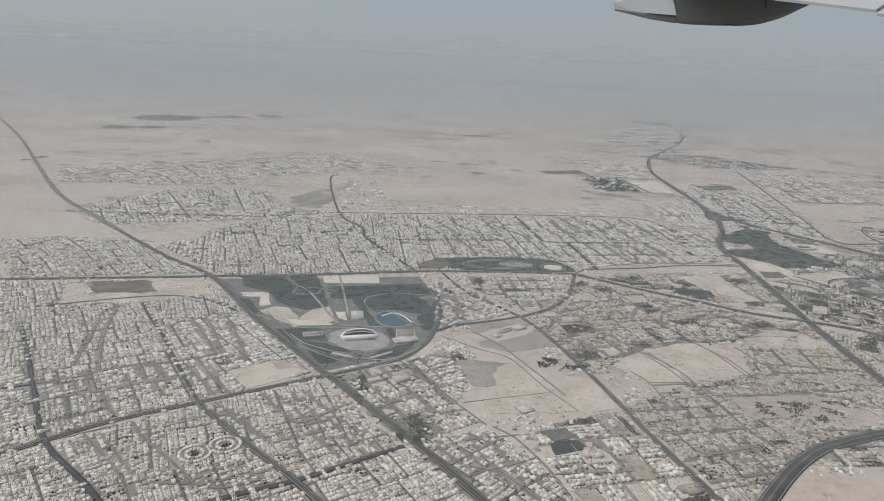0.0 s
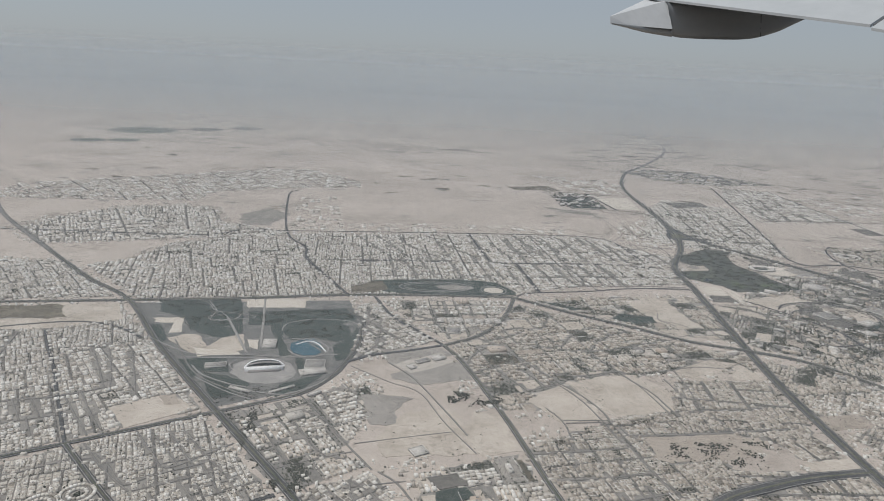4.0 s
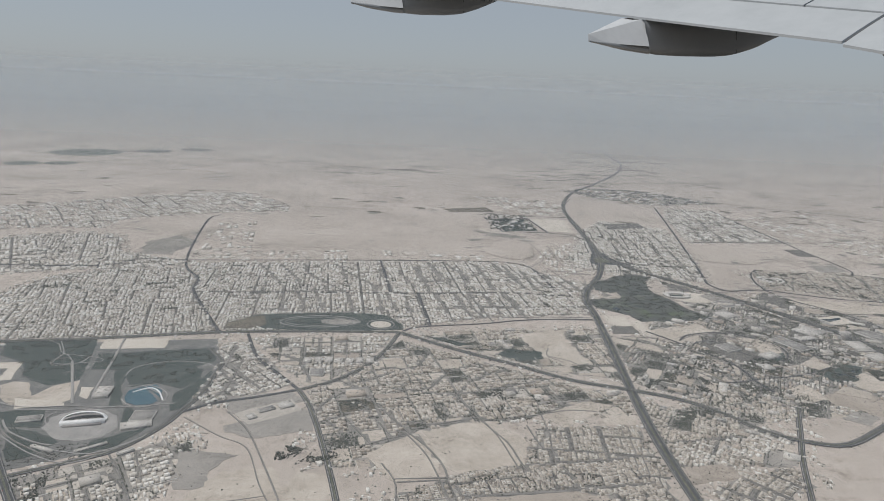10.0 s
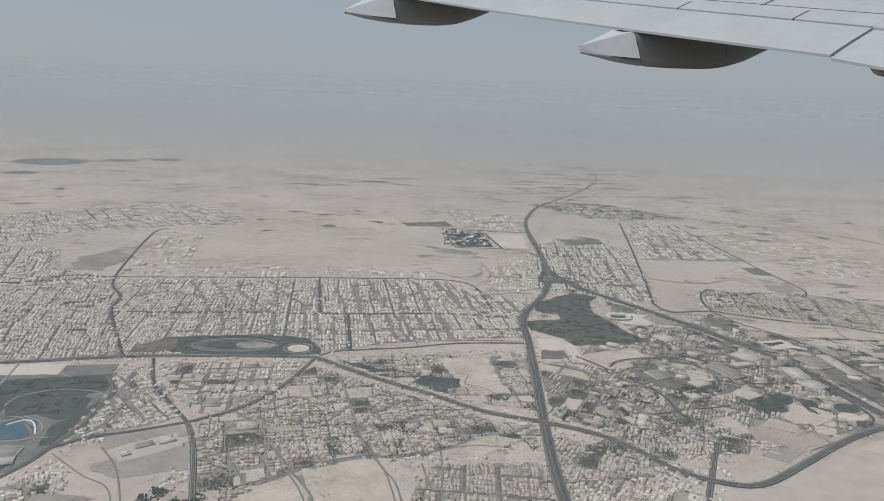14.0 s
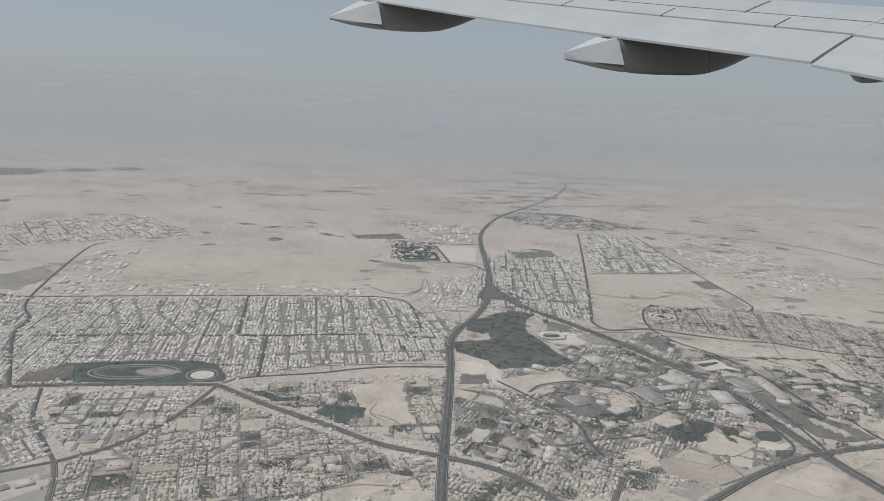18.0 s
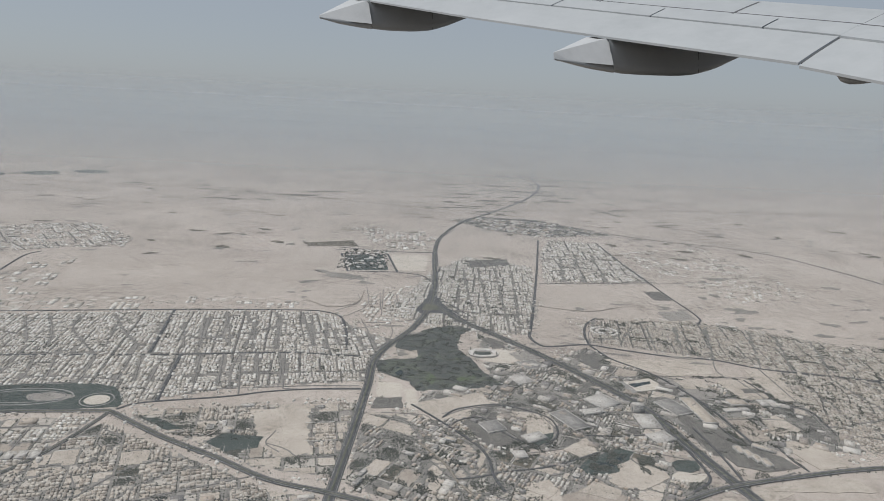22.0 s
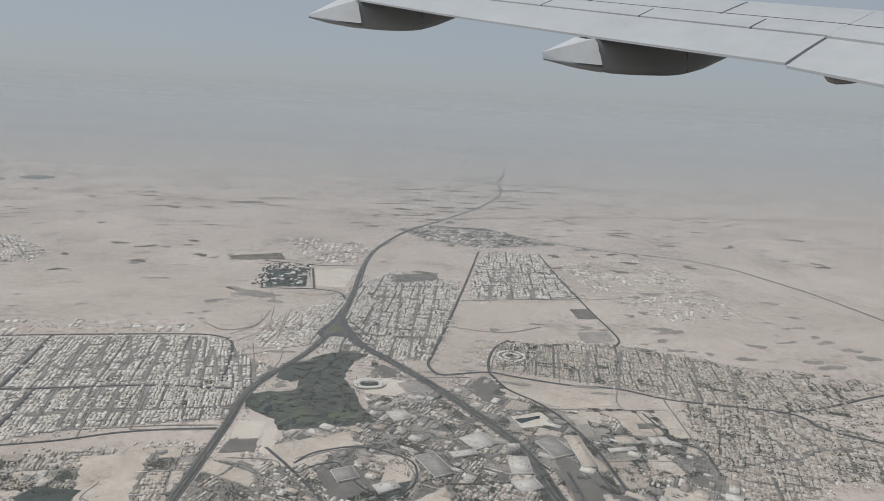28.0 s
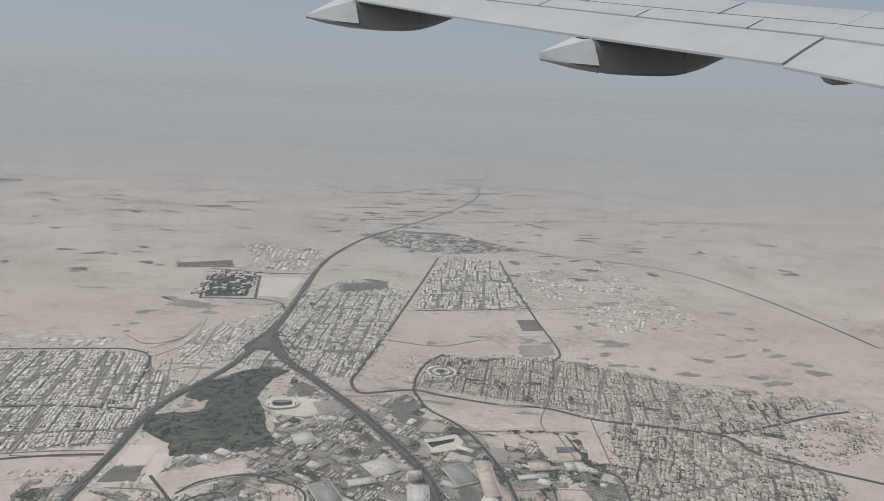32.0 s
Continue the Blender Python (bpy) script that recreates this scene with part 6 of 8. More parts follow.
# low scrub drifts on the desert
drift_v, drift_f = [], []
for i in range(2300):
    y = 118 + 430 * rng.random() ** 1.5
    x = rng.uniform(-0.75, 0.8) * y + 60 * rng.random()
    if any(inside([x], [y], q)[0] for q in QUARTERS.values()):
        continue
    s = (0.14 + 0.9 * rng.random() ** 5) * (0.45 + y / 300)
    ring = blob(x, y, s * rng.uniform(1.0, 2.6), s * rng.uniform(0.5, 1.2), rng.uniform(-0.3, 0.5), 18, 0.3)
    b = len(drift_v)
    drift_v += [(px, py, 0.012 + 0.00002 * i) for px, py in ring]
    drift_f.append(list(range(b, b + 18)))
tagged(link("scrub_drifts", drift_v, drift_f, DRIFT), "scattered low dark scrub drifts on pale desert", "scrub", kind="stuff")
# small dark thickets and walled plots strewn over the far desert
thicket_v, thicket_f = [], []
for k in range(150):
    x, y = rng.uniform(-110, 210), rng.uniform(175, 380)
    if any(inside(np.array([x]), np.array([y]), np.array(p))[0] for p in LAID):
        continue
    ring = blob(x, y, rng.uniform(0.8, 2.6), rng.uniform(0.6, 1.7), rng.uniform(-0.3, 0.5), 14, 0.35)
    n = len(thicket_v)
    thicket_v += [(q[0], q[1], 0.07 + 0.0002 * k) for q in ring]
    thicket_f.append(list(range(n, n + len(ring))))
tagged(link("thickets", thicket_v, thicket_f, SCRUB), "small dark thickets scattered on pale desert", "scrub", kind="stuff")

spots = np.vstack(BUSHES)
size = rng.uniform(0.025, 0.075, len(spots))
v, f = clumps(np.column_stack([spots[:, :2], spots[:, 2] + size * 0.5, size]))
tagged(bulk("bushes", v, f, LEAVES), "sparse dry bushes on sandy lots", "bushes", kind="stuff")

# two ring-shaped villa estates
for rx, ry, rr in ((-18.3, 45.7, 1.15), (-16.4, 47.1, 1.15), (88.2, 132.5, 2.2)):
    estate = root("ring_estate", "villas set in rings round a small green", "houses", "ring estates", "stuff")
    LAID.append(np.array(oval(rx, ry, rr + 0.3, rr + 0.3)))
    v, f = strip(np.array(oval(rx, ry, rr * 0.78, rr * 0.78) + oval(rx, ry, rr * 0.78, rr * 0.78)[:1]), 0.2, 0.046)
    bulk("ring_street", v, f, STREET, estate)
    rows = []
    for k, m in ((1.0, 26), (0.55, 13)):
        for i in range(m):
            b = 2 * math.pi * i / m
            rows.append((rx + rr * k * math.cos(b), ry + rr * k * math.sin(b), 0, 0.2 * rr, 0.215 * rr * rng.uniform(0.85, 1.0), 0.13, b))
    v, f = boxes(rows)
    bulk("house", v, f, WALLS, estate)
    v, f = clumps([(rx + 0.3 * rr * rng.normal() * 0.5, ry + 0.3 * rr * rng.normal() * 0.5, 0.06, 0.09) for _ in range(22)])
    bulk("garden_trees", v, f, LEAVES, estate)

# fairways and dark stands on the golf course
made = 0
while made < 80:
    x, y = rng.uniform(GOLF_OUTLINE.min(0), GOLF_OUTLINE.max(0))
    if inside([x], [y], GOLF_OUTLINE)[0]:
        ring = blob(x, y, rng.uniform(0.5, 1.9), rng.uniform(0.1, 0.24), rng.uniform(-0.6, 1.8), 20, 0.22)
        if inside([c[0] for c in ring], [c[1] for c in ring], GOLF_OUTLINE).all():
            sheet("fairway", ring, 0.024, FAIRWAY, "pale winding fairway on the golf course", wobble=0.03)
            made += 1
trees(GOLF_OUTLINE, 700, 0.2, "dark trees between the fairways")
# the campus, the lake garden and the lots along the lower highway
sheet("lawn", [(73.6, 88.3), (75.1, 89.3), (76.2, 90.2), (78, 91.1), (79.4, 90.3), (78.3, 88.7), (76.7, 87.5), (76.6, 86.2), (74.6, 85.3), (72.9, 85.5), (72.4, 86.9)], 0.02, LAWN, "dark garden with a winding lake", wobble=0.1)
sheet("pond", [(73.7, 87.4), (74.5, 88.1), (75.3, 87.9), (76.4, 88.4), (78.3, 90), (78.7, 89.7), (77.2, 88.2), (76.3, 87), (74.3, 86.3), (73.5, 86.6)], 0.026, DARKWATER, "small winding garden lake", wobble=0.03)
sheet("lot", [(71.5, 90.6), (74.8, 93.5), (75.4, 90.1), (73.1, 88.7)], 0.03, SAND, "bare sand lot among villas", wobble=0.1)
sheet("lot", [(74.7, 84.2), (76.8, 86.7), (80, 87.4), (81.5, 86.3), (81.6, 85.1), (77.9, 82.6), (75.8, 83.1)], 0.03, SAND, "bare beige sand lot beside the highway", wobble=0.1)
sheet("lot", [(71.3, 82), (73.2, 84.2), (75.6, 82.5), (74.5, 80.7)], 0.03, SAND, "bare beige sand lot", wobble=0.1)
sheet("lot", [(81.8, 85.5), (83, 86.4), (86.1, 86), (84.3, 84.3), (82.2, 84.3)], 0.03, PALE, "white terrace of a garden club", wobble=0.1)
sheet("lawn", [(82.8, 88.1), (83.9, 88.9), (85.7, 88.7), (85.7, 87), (84.1, 86.1), (82.8, 86.6)], 0.03, LAWN, "dark garden of a club", wobble=0.1)
sheet("lot", [(90.9, 92), (92.6, 92.7), (96.2, 90.1), (97.1, 87.8), (93.2, 86.7), (90, 87.7), (89.6, 89.8)], 0.024, DARKLOT, "dark parking ground round a domed mall", wobble=0.1)
sheet("lot", [(97.9, 93.3), (99.9, 93.9), (102.9, 91.5), (103.1, 88.2), (99.1, 87.4), (98.3, 89.8)], 0.03, SAND, "bare sand lot beside the motorway", wobble=0.1)
sheet("lot", [(91.5, 82.9), (93.1, 84.4), (98.2, 85.8), (101.8, 85.7), (102.4, 83)], 0.03, SAND, "bare sand lot below the motorway", wobble=0.1)
sheet("lot", [(66.5, 99.9), (69.3, 99.7), (70.8, 98.3), (68.3, 97.7), (67.1, 98.7)], 0.03, SAND, "bare sand inside the ring road", wobble=0.1)
sheet("lot", [(64.9, 98.6), (66.6, 94.8), (68.4, 91.7), (67.2, 92.3), (65.3, 95.5), (64.1, 98)], 0.03, DARKLOT, "grey campus car park", wobble=0.1)
sheet("lawn", [(67.8, 92.3), (69.4, 94), (71.4, 94.4), (70.4, 92.4), (69, 91.3)], 0.03, LAWN, "dark campus garden", wobble=0.1)
sheet("lot", [(61.6, 89), (63.2, 90), (62.2, 87), (61.6, 85.7)], 0.03, SAND, "bare sand strip beside the road", wobble=0.1)
sheet("lot", [(65.9, 82.4), (66.9, 84), (68.8, 81.9), (67.8, 80.9)], 0.03, SAND, "bare sand lot among villas", wobble=0.1)
trees([(72.4, 86.9), (73.6, 88.5), (78.1, 91.3), (79.4, 90.3), (77.2, 87.9), (76.7, 86), (72.8, 85)], 110, 0.17, "dark trees round a garden lake")
trees([(78.8, 88.3), (81.2, 89), (81.9, 87.7), (81.1, 86.1), (79.4, 86.5)], 60, 0.17, "dark garden trees beside the highway")
trees([(82.1, 86.4), (82.9, 88.6), (86.1, 89), (86.6, 86.3), (84.6, 85.2)], 50, 0.16, "dark trees of a club garden")
trees([(97.2, 98.7), (98.1, 97), (98, 92.9), (97.6, 86.9), (97, 89.1), (97, 94.2)], 90, 0.15, "dark trees along a road")
trees([(88.5, 86.6), (92, 88), (96.6, 87.4), (90.9, 84.7), (90, 85.3)], 80, 0.15, "dark scrub between the highway ramps")
trees([(57.2, 90), (58.7, 89.8), (58.9, 87.8), (57.7, 88)], 50, 0.2, "dark farm trees")
trees([(58.9, 87.2), (60.1, 88), (60.6, 86.2), (59.4, 85.8)], 40, 0.2, "dark farm trees")
trees([(60.7, 89), (62.2, 90.2), (61.9, 88.1), (61, 87.6)], 40, 0.2, "dark farm trees")
trees([(66.8, 91.6), (71.5, 93.1), (70.8, 91), (66.6, 90.1)], 70, 0.17, "dark trees along the ring road")
hall("hall", 91.8, 91.1, 0.8, 1.5, 0.42, 4, TAN_ROOF, "tan block of a large hotel row")
hall("hall", 92.4, 90.2, 0.8, 1.5, 0.42, 4, TAN_ROOF, "tan block of a large hotel row")
hall("hall", 92.9, 89.2, 0.8, 1.5, 0.42, 4, TAN_ROOF, "tan block of a large hotel row")
hall("hall", 93.5, 88.3, 0.8, 1.5, 0.42, 4, TAN_ROOF, "tan block of a large hotel row")
hall("hall", 95, 91.7, 2.6, 0.7, 0.35, -38, TAN_ROOF, "long tan wing behind a hotel row")
hall("hall", 66.4, 89, 1.5, 1.4, 0.3, 8, PALE_ROOF, "white flat-roofed hall among villas")
STYLE_TURN = {"civic": -28, "malls": -30, "highway_east": -28, "interchange_south": -30, "strip_west": 5}
# larger halls and blocks of the civic and shopping quarters
HALL_LABELS = ("pale flat-roofed public building among trees", "grey flat-roofed hall with rooftop units", "tan low shopping block with a parapet")
for zone, count in (("civic", 16), ("malls", 6), ("highway_east", 14), ("interchange_south", 3), ("strip_west", 5)):
    outline = np.array(QUARTERS[zone])
    road_xy = np.vstack([np.column_stack([p, np.full(len(p), w)]) for p, w in ROADS["all"]])
    placed = 0
    for _ in range(900):
        if placed >= count:
            break
        x, y = rng.uniform(outline.min(0), outline.max(0))
        w, d = rng.uniform(0.6, 1.5), rng.uniform(0.35, 0.85)
        reach = 0.5 * math.hypot(w, d)
        if not inside([x], [y], outline)[0] or (np.hypot(road_xy[:, 0] - x, road_xy[:, 1] - y) - road_xy[:, 2] / 2).min() < reach:
            continue
        ring = oval(x, y, reach, reach, 0, 10)
        if any(inside([c[0] for c in ring] + [x], [c[1] for c in ring] + [y], q).any() for q in LAID):
            continue
        k = int(rng.integers(0, 3))
        turn = STYLE_TURN[zone] + 90 * int(rng.integers(0, 2))
        hall("hall", x, y, w, d, rng.uniform(0.18, 0.34), turn, (PALE_ROOF, DARK_ROOF, TAN_ROOF)[k], HALL_LABELS[k])
        LAID.append(np.array(oval(x, y, reach * 0.85, reach * 0.85, 0, 12)))
        placed += 1
# the planted compound by the highway: villas and pools among palms
compound = root("walled_compound", "white villas among dark palms in a walled compound", "houses", kind="stuff")
v, f = boxes([(38.9 + 10.5 * rng.random(), 171.5 + 19 * rng.random(), 0, rng.uniform(0.5, 1.3), rng.uniform(0.5, 1.3), 0.2, 0.05) for _ in range(46)])
bulk("house", v, f, WALLS, compound)
v, f = clumps([(38.5 + 11.2 * rng.random(), 171 + 20 * rng.random(), 0.12, rng.uniform(0.1, 0.28)) for _ in range(420)])
bulk("palms", v, f, LEAVES, compound)
# dark farm belts far out by the desert highway
rows_v, rows_f = [], []
for i in range(60):
    y = rng.uniform(235, 430)
    x = 60 + (y - 235) * 0.4 + rng.normal(0, 30)
    ring = blob(x, y, rng.uniform(2, 9), rng.uniform(0.6, 2.2), rng.uniform(-0.2, 0.3), 16, 0.25)
    b = len(rows_v)
    rows_v += [(px, py, 0.05 + 0.0002 * i) for px, py in ring]
    rows_f.append(list(range(b, b + 16)))
tagged(link("farm_belts", rows_v, rows_f, SCRUB), "distant dark farm belts beside the desert highway", "farmland", kind="stuff")
# trees along the highways
for which, count, low, high in ((8, 500, 60, 150), (9, 700, 82, 146), (7, 300, 66, 98), (0, 300, 42, 90), (1, 300, 80, 98)):
    p, width = ROADS["all"][which]
    i = rng.choice(np.where((p[:, 1] > low) & (p[:, 1] < high))[0][1:-1], count)
    at = p[i] + sideways(p)[i] * (rng.choice([-1, 1], count) * (width / 2 + 0.12 + 0.25 * rng.random(count) ** 2))[:, None] + rng.normal(0, 0.3, (count, 2)) * 0.3
    r = rng.uniform(0.04, 0.09, count)
    v, f = clumps(np.column_stack([at, r * 0.7, r]))
    tagged(bulk("roadside_trees", v, f, LEAVES), "dusty trees lining the highway", "trees", kind="stuff")
# quarter: turn in degrees, plot width, plot depth, street width, plots along a block, share built, height, tree share
STYLE = {
    "comb_estate": (33, 0.30, 0.36, 0.4, 12, 0.97, 0.12, 0.3),
    "villas_west": (33, 0.46, 0.5, 0.2, 5, 0.93, 0.12, 0.14),
    "villas_southwest": (33, 0.32, 0.42, 0.2, 10, 0.86, 0.12, 0.05),
    "villas_south": (-46, 0.3, 0.38, 0.2, 12, 0.88, 0.12, 0.1),
    "arena_south": (33, 0.5, 0.56, 0.2, 6, 0.8, 0.132, 0.5),
    "triangle": (50, 0.38, 0.44, 0.2, 6, 0.85, 0.132, 0.4),
    "triangle_east": (8, 0.5, 0.56, 0.27, 4, 0.7, 0.145, 0.4),
    "mid_south": (15, 0.5, 0.54, 0.22, 8, 0.82, 0.132, 0.6),
    "grid": (8, 0.46, 0.52, 0.23, 7, 0.93, 0.132, 0.3),
    "grid_west": (17, 0.46, 0.54, 0.23, 10, 0.93, 0.132, 0.3),
    "grid_far_west": (40, 0.5, 0.56, 0.24, 9, 0.9, 0.132, 0.2),
    "far_left": (30, 0.6, 0.66, 0.3, 8, 0.82, 0.145, 0.15),
    "far_top": (42, 0.7, 0.8, 0.5, 8, 0.7, 0.145, 0.1),
    "east_grid": (-7, 0.48, 0.52, 0.27, 6, 0.85, 0.145, 0.4),
    "east_grid_far": (-7, 0.71, 0.74, 0.34, 5, 0.75, 0.145, 0.30),
    "east_north": (-12, 0.42, 0.47, 0.27, 9, 0.8, 0.132, 0.45),
    "east_south": (-22, 0.43, 0.46, 0.36, 10, 0.88, 0.132, 0.32),
    "civic": (-28, 0.89, 0.89, 0.31, 4, 0.6, 0.191, 1.20),
    "malls": (-30, 1.20, 1.05, 0.34, 4, 0.62, 0.205, 1.30),
    "highway_east": (-28, 0.63, 0.63, 0.23, 5, 0.72, 0.145, 1.10),
    "strip_west": (8, 0.64, 0.64, 0.24, 6, 0.55, 0.139, 0.80),
    "interchange_south": (-30, 0.42, 0.45, 0.19, 9, 0.7, 0.132, 0.50),
    "estate": (-4, 0.29, 0.36, 0.36, 15, 0.95, 0.125, 0.12),
    "south_east": (14, 0.34, 0.38, 0.2, 8, 0.72, 0.125, 0.42),
    "south_mid": (15, 0.38, 0.42, 0.2, 8, 0.6, 0.132, 0.5),
    "hotel_row": (-3, 1.12, 1.26, 0.41, 3, 0.5, 0.172, 0.50),
    "junction_far": (-25, 1.12, 1.26, 0.41, 3, 0.6, 0.172, 0.70),
    "corner_villas": (-15, 0.67, 0.74, 0.27, 5, 0.75, 0.139, 0.40),
    "south_plain": (10, 0.37, 0.40, 0.32, 10, 0.85, 0.13, 0.5),
    "south_edge": (10, 0.43, 0.46, 0.34, 10, 0.8, 0.13, 0.6),
    "row_estate": (-40, 0.32, 0.38, 0.4, 12, 0.97, 0.12, 0.1),
    "row_east": (-40, 0.38, 0.45, 0.4, 11, 0.9, 0.13, 0.3),
    "edge_plots": (8.8, 1.0, 1.1, 0.25, 4, 0.22, 0.1, 0.2),
    "villa_gardens": (-20, 0.56, 0.60, 0.24, 7, 0.75, 0.14, 0.9),
    "east_edge": (-25, 0.6, 0.65, 0.25, 7, 0.7, 0.13, 0.9),
    "east_farms": (-20, 1.2, 1.0, 0.25, 4, 0.25, 0.13, 1.6),
    "hamlets": (-15, 0.95, 0.95, 0.3, 5, 0.2, 0.1, 0.5),
    "lots_left": (12, 1.32, 1.53, 0.27, 3, 0.2, 0.139, 0.10),
}
TAKEN = list(LAID)
ROAD_PTS = np.vstack([np.column_stack([p, np.full(len(p), w)]) for p, w in ROADS["all"]])


def clear_of_roads(x, y, extra):
    ok = np.ones(len(x), bool)
    order = np.lexsort((y, np.floor(x / 6)))          # neighbours together, so that few road points matter to each lot
    x, y = x[order], y[order]
    for i in range(0, len(x), 300):
        u, w = x[i:i + 300], y[i:i + 300]
        pts = ROAD_PTS[(ROAD_PTS[:, 0] > u.min() - 3) & (ROAD_PTS[:, 0] < u.max() + 3) & (ROAD_PTS[:, 1] > w.min() - 3) & (ROAD_PTS[:, 1] < w.max() + 3)]
        if not len(pts):
            continue
        d = np.hypot(u[:, None] - pts[None, :, 0], w[:, None] - pts[None, :, 1]) - pts[None, :, 2] / 2
        ok[i:i + 300] = d.min(1) > extra
    back = np.empty(len(ok), bool)
    back[order] = ok
    return back


PARCELS = {                    # shares of villa rows, large blocks, bare sand and groves
    "civic": (0.32, 0.4, 0.1, 0.18),
    "malls": (0.16, 0.58, 0.14, 0.12),
    "highway_east": (0.46, 0.14, 0.14, 0.26),
    "strip_west": (0.5, 0.12, 0.2, 0.18),
    "interchange_south": (0.56, 0.1, 0.18, 0.16),
    "villa_gardens": (0.6, 0.05, 0.1, 0.25),
    "mid_south": (0.66, 0.08, 0.13, 0.13),
    "arena_south": (0.68, 0.08, 0.14, 0.1),
    "south_mid": (0.6, 0.08, 0.2, 0.12),
    "triangle_east": (0.6, 0.16, 0.16, 0.08),
}


def parcels(name, poly, turn, size):
    """A loose quarter of walled parcels, each with its own ground: villas, large blocks, bare sand or a grove."""
    base = root("town_quarter", LABELS.get(name, "loose quarter of walled parcels with villas, sand and dark trees"), "houses", "town quarters", "stuff")
    a = radians(turn)
    c, s = math.cos(a), math.sin(a)
    p = np.array(poly)
    mid = p.mean(0)
    loc = (p - mid) @ np.array([[c, -s], [s, c]])
    lo, hi = loc.min(0), loc.max(0)
    grounds, houses, blocks, tops, walls, green, lane = {}, [], [], [], [], [], []
    cuts = []
    for x0, y0, x1, y1 in split(lo[0], lo[1], hi[0], hi[1], size * 1.5, size * 1.05, 0.22, cuts):
        w, d = x1 - x0, y1 - y0
        kind = rng.choice(4, p=PARCELS[name])
        mx, my = (x0 + x1) / 2, (y0 + y1) / 2
        town = STREET if name in GREY else TOWNGROUND
        tone = rng.choice([(town, SAND, town), (GREYLOT, DARKLOT if name in GREY else SAND, town), (SAND, SAND, BROWN), (TOWNGROUND, SCRUB, STREET)][kind])
        nx, ny = max(1, int(w / 0.5)), max(1, int(d / 0.5))      # the ground is laid in tiles, so that it can end at the quarter's edge
        for i in range(nx):
            for j in range(ny):
                grounds.setdefault(tone, []).append((x0 + (i + 0.5) * w / nx, y0 + (j + 0.5) * d / ny, 0.004, w / nx, d / ny, 0.006 + 0.0005 * len(QUARTER_SHEETS), 0))
        if rng.random() < (0.9 if name in GREY else 0.7):
            n = int(2 * (w + d) / 0.13)
            for k in range(n):
                e, t = rng.integers(0, 4), rng.random()
                if rng.random() < 0.62:
                    green.append((x0 + t * w if e < 2 else (x0, x1)[e - 2], (y0, y1)[e] if e < 2 else y0 + t * d, 0.05, 0.05 + 0.08 * rng.random() ** 2))
        for e in range(4):
            if rng.random() < 0.6:
                walls.append((mx if e < 2 else (x0, x1)[e - 2], (y0, y1)[e] if e < 2 else my, 0, w if e < 2 else 0.03, 0.03 if e < 2 else d, 0.06, 0))
        if kind == 0:
            along = w > d
            nx, ny = max(1, int(w / rng.uniform(0.34, 0.46))), max(1, int(d / rng.uniform(0.38, 0.52)))
            for i in range(nx):
                for j in range(ny):
                    if rng.random() < 0.78:
                        houses.append((x0 + (i + 0.5) * w / nx + rng.normal(0, 0.03), y0 + (j + 0.5) * d / ny + rng.normal(0, 0.03), 0, w / nx * rng.uniform(*((0.7, 1.0) if along else (0.35, 0.75))), d / ny * rng.uniform(*((0.35, 0.75) if along else (0.7, 1.0))), rng.uniform(0.12, 0.24), 0))
                        if rng.random() < 0.5:
                            walls.append((x0 + (i + 0.5) * w / nx, y0 + j * d / ny, 0, w / nx, 0.03, 0.055, 0))
                    for _ in range(rng.integers(0, 7 if name in GREY else 4)):
                        green.append((x0 + (i + rng.random()) * w / nx, y0 + (j + rng.random()) * d / ny, 0.05, 0.04 + 0.07 * rng.random() ** 2))
        elif kind == 1:
            for _ in range(rng.integers(1, 5)):
                bw, bd, bh = w * rng.uniform(0.2, 0.62), d * rng.uniform(0.14, 0.5), rng.uniform(0.16, 0.3)
                bx, by = mx + rng.uniform(-0.28, 0.28) * w, my + rng.uniform(-0.3, 0.3) * d
                blocks.append((bx, by, 0, bw, bd, bh + 0.01 * rng.random(), 0))
                for _ in range(3):
                    tops.append((bx + rng.uniform(-0.35, 0.35) * bw, by + rng.uniform(-0.35, 0.35) * bd, bh, rng.uniform(0.06, 0.2), rng.uniform(0.06, 0.14), 0.06, 0))
            for _ in range(int(w * d * 4)):
                green.append((x0 + rng.random() * w, y0 + rng.random() * d, 0.04, 0.04 + 0.06 * rng.random() ** 2))
        elif kind == 2:
            for _ in range(int(w * d * 2.5)):
                green.append((x0 + rng.random() * w, y0 + rng.random() * d, 0.03, 0.025 + 0.05 * rng.random() ** 2))
        else:
            hx, hy = rng.uniform(-0.2, 0.2, 2)
            for _ in range(int(w * d * 38)):
                green.append((mx + np.clip(rng.normal(hx, 0.24), -0.48, 0.48) * w, my + np.clip(rng.normal(hy, 0.24), -0.48, 0.48) * d, 0.06, 0.05 + 0.1 * rng.random() ** 2))
            for _ in range(rng.integers(0, 4)):
                houses.append((mx + rng.uniform(-0.4, 0.4) * w, my + rng.uniform(-0.4, 0.4) * d, 0, 0.35, 0.28, 0.12, 0))

    def keep(rows, gap):
        g = np.array(rows, float).reshape(len(rows), -1)
        x, y = mid[0] + c * g[:, 0] - s * g[:, 1], mid[1] + s * g[:, 0] + c * g[:, 1]
        k = inside(x, y, poly)
        for q in TAKEN:
            k &= ~inside(x, y, q)
        g[:, 0], g[:, 1] = x, y
        if g.shape[1] > 4:
            g[:, 6] = a
        g = g[k]
        return g[clear_of_roads(g[:, 0], g[:, 1], gap)] if len(g) else g

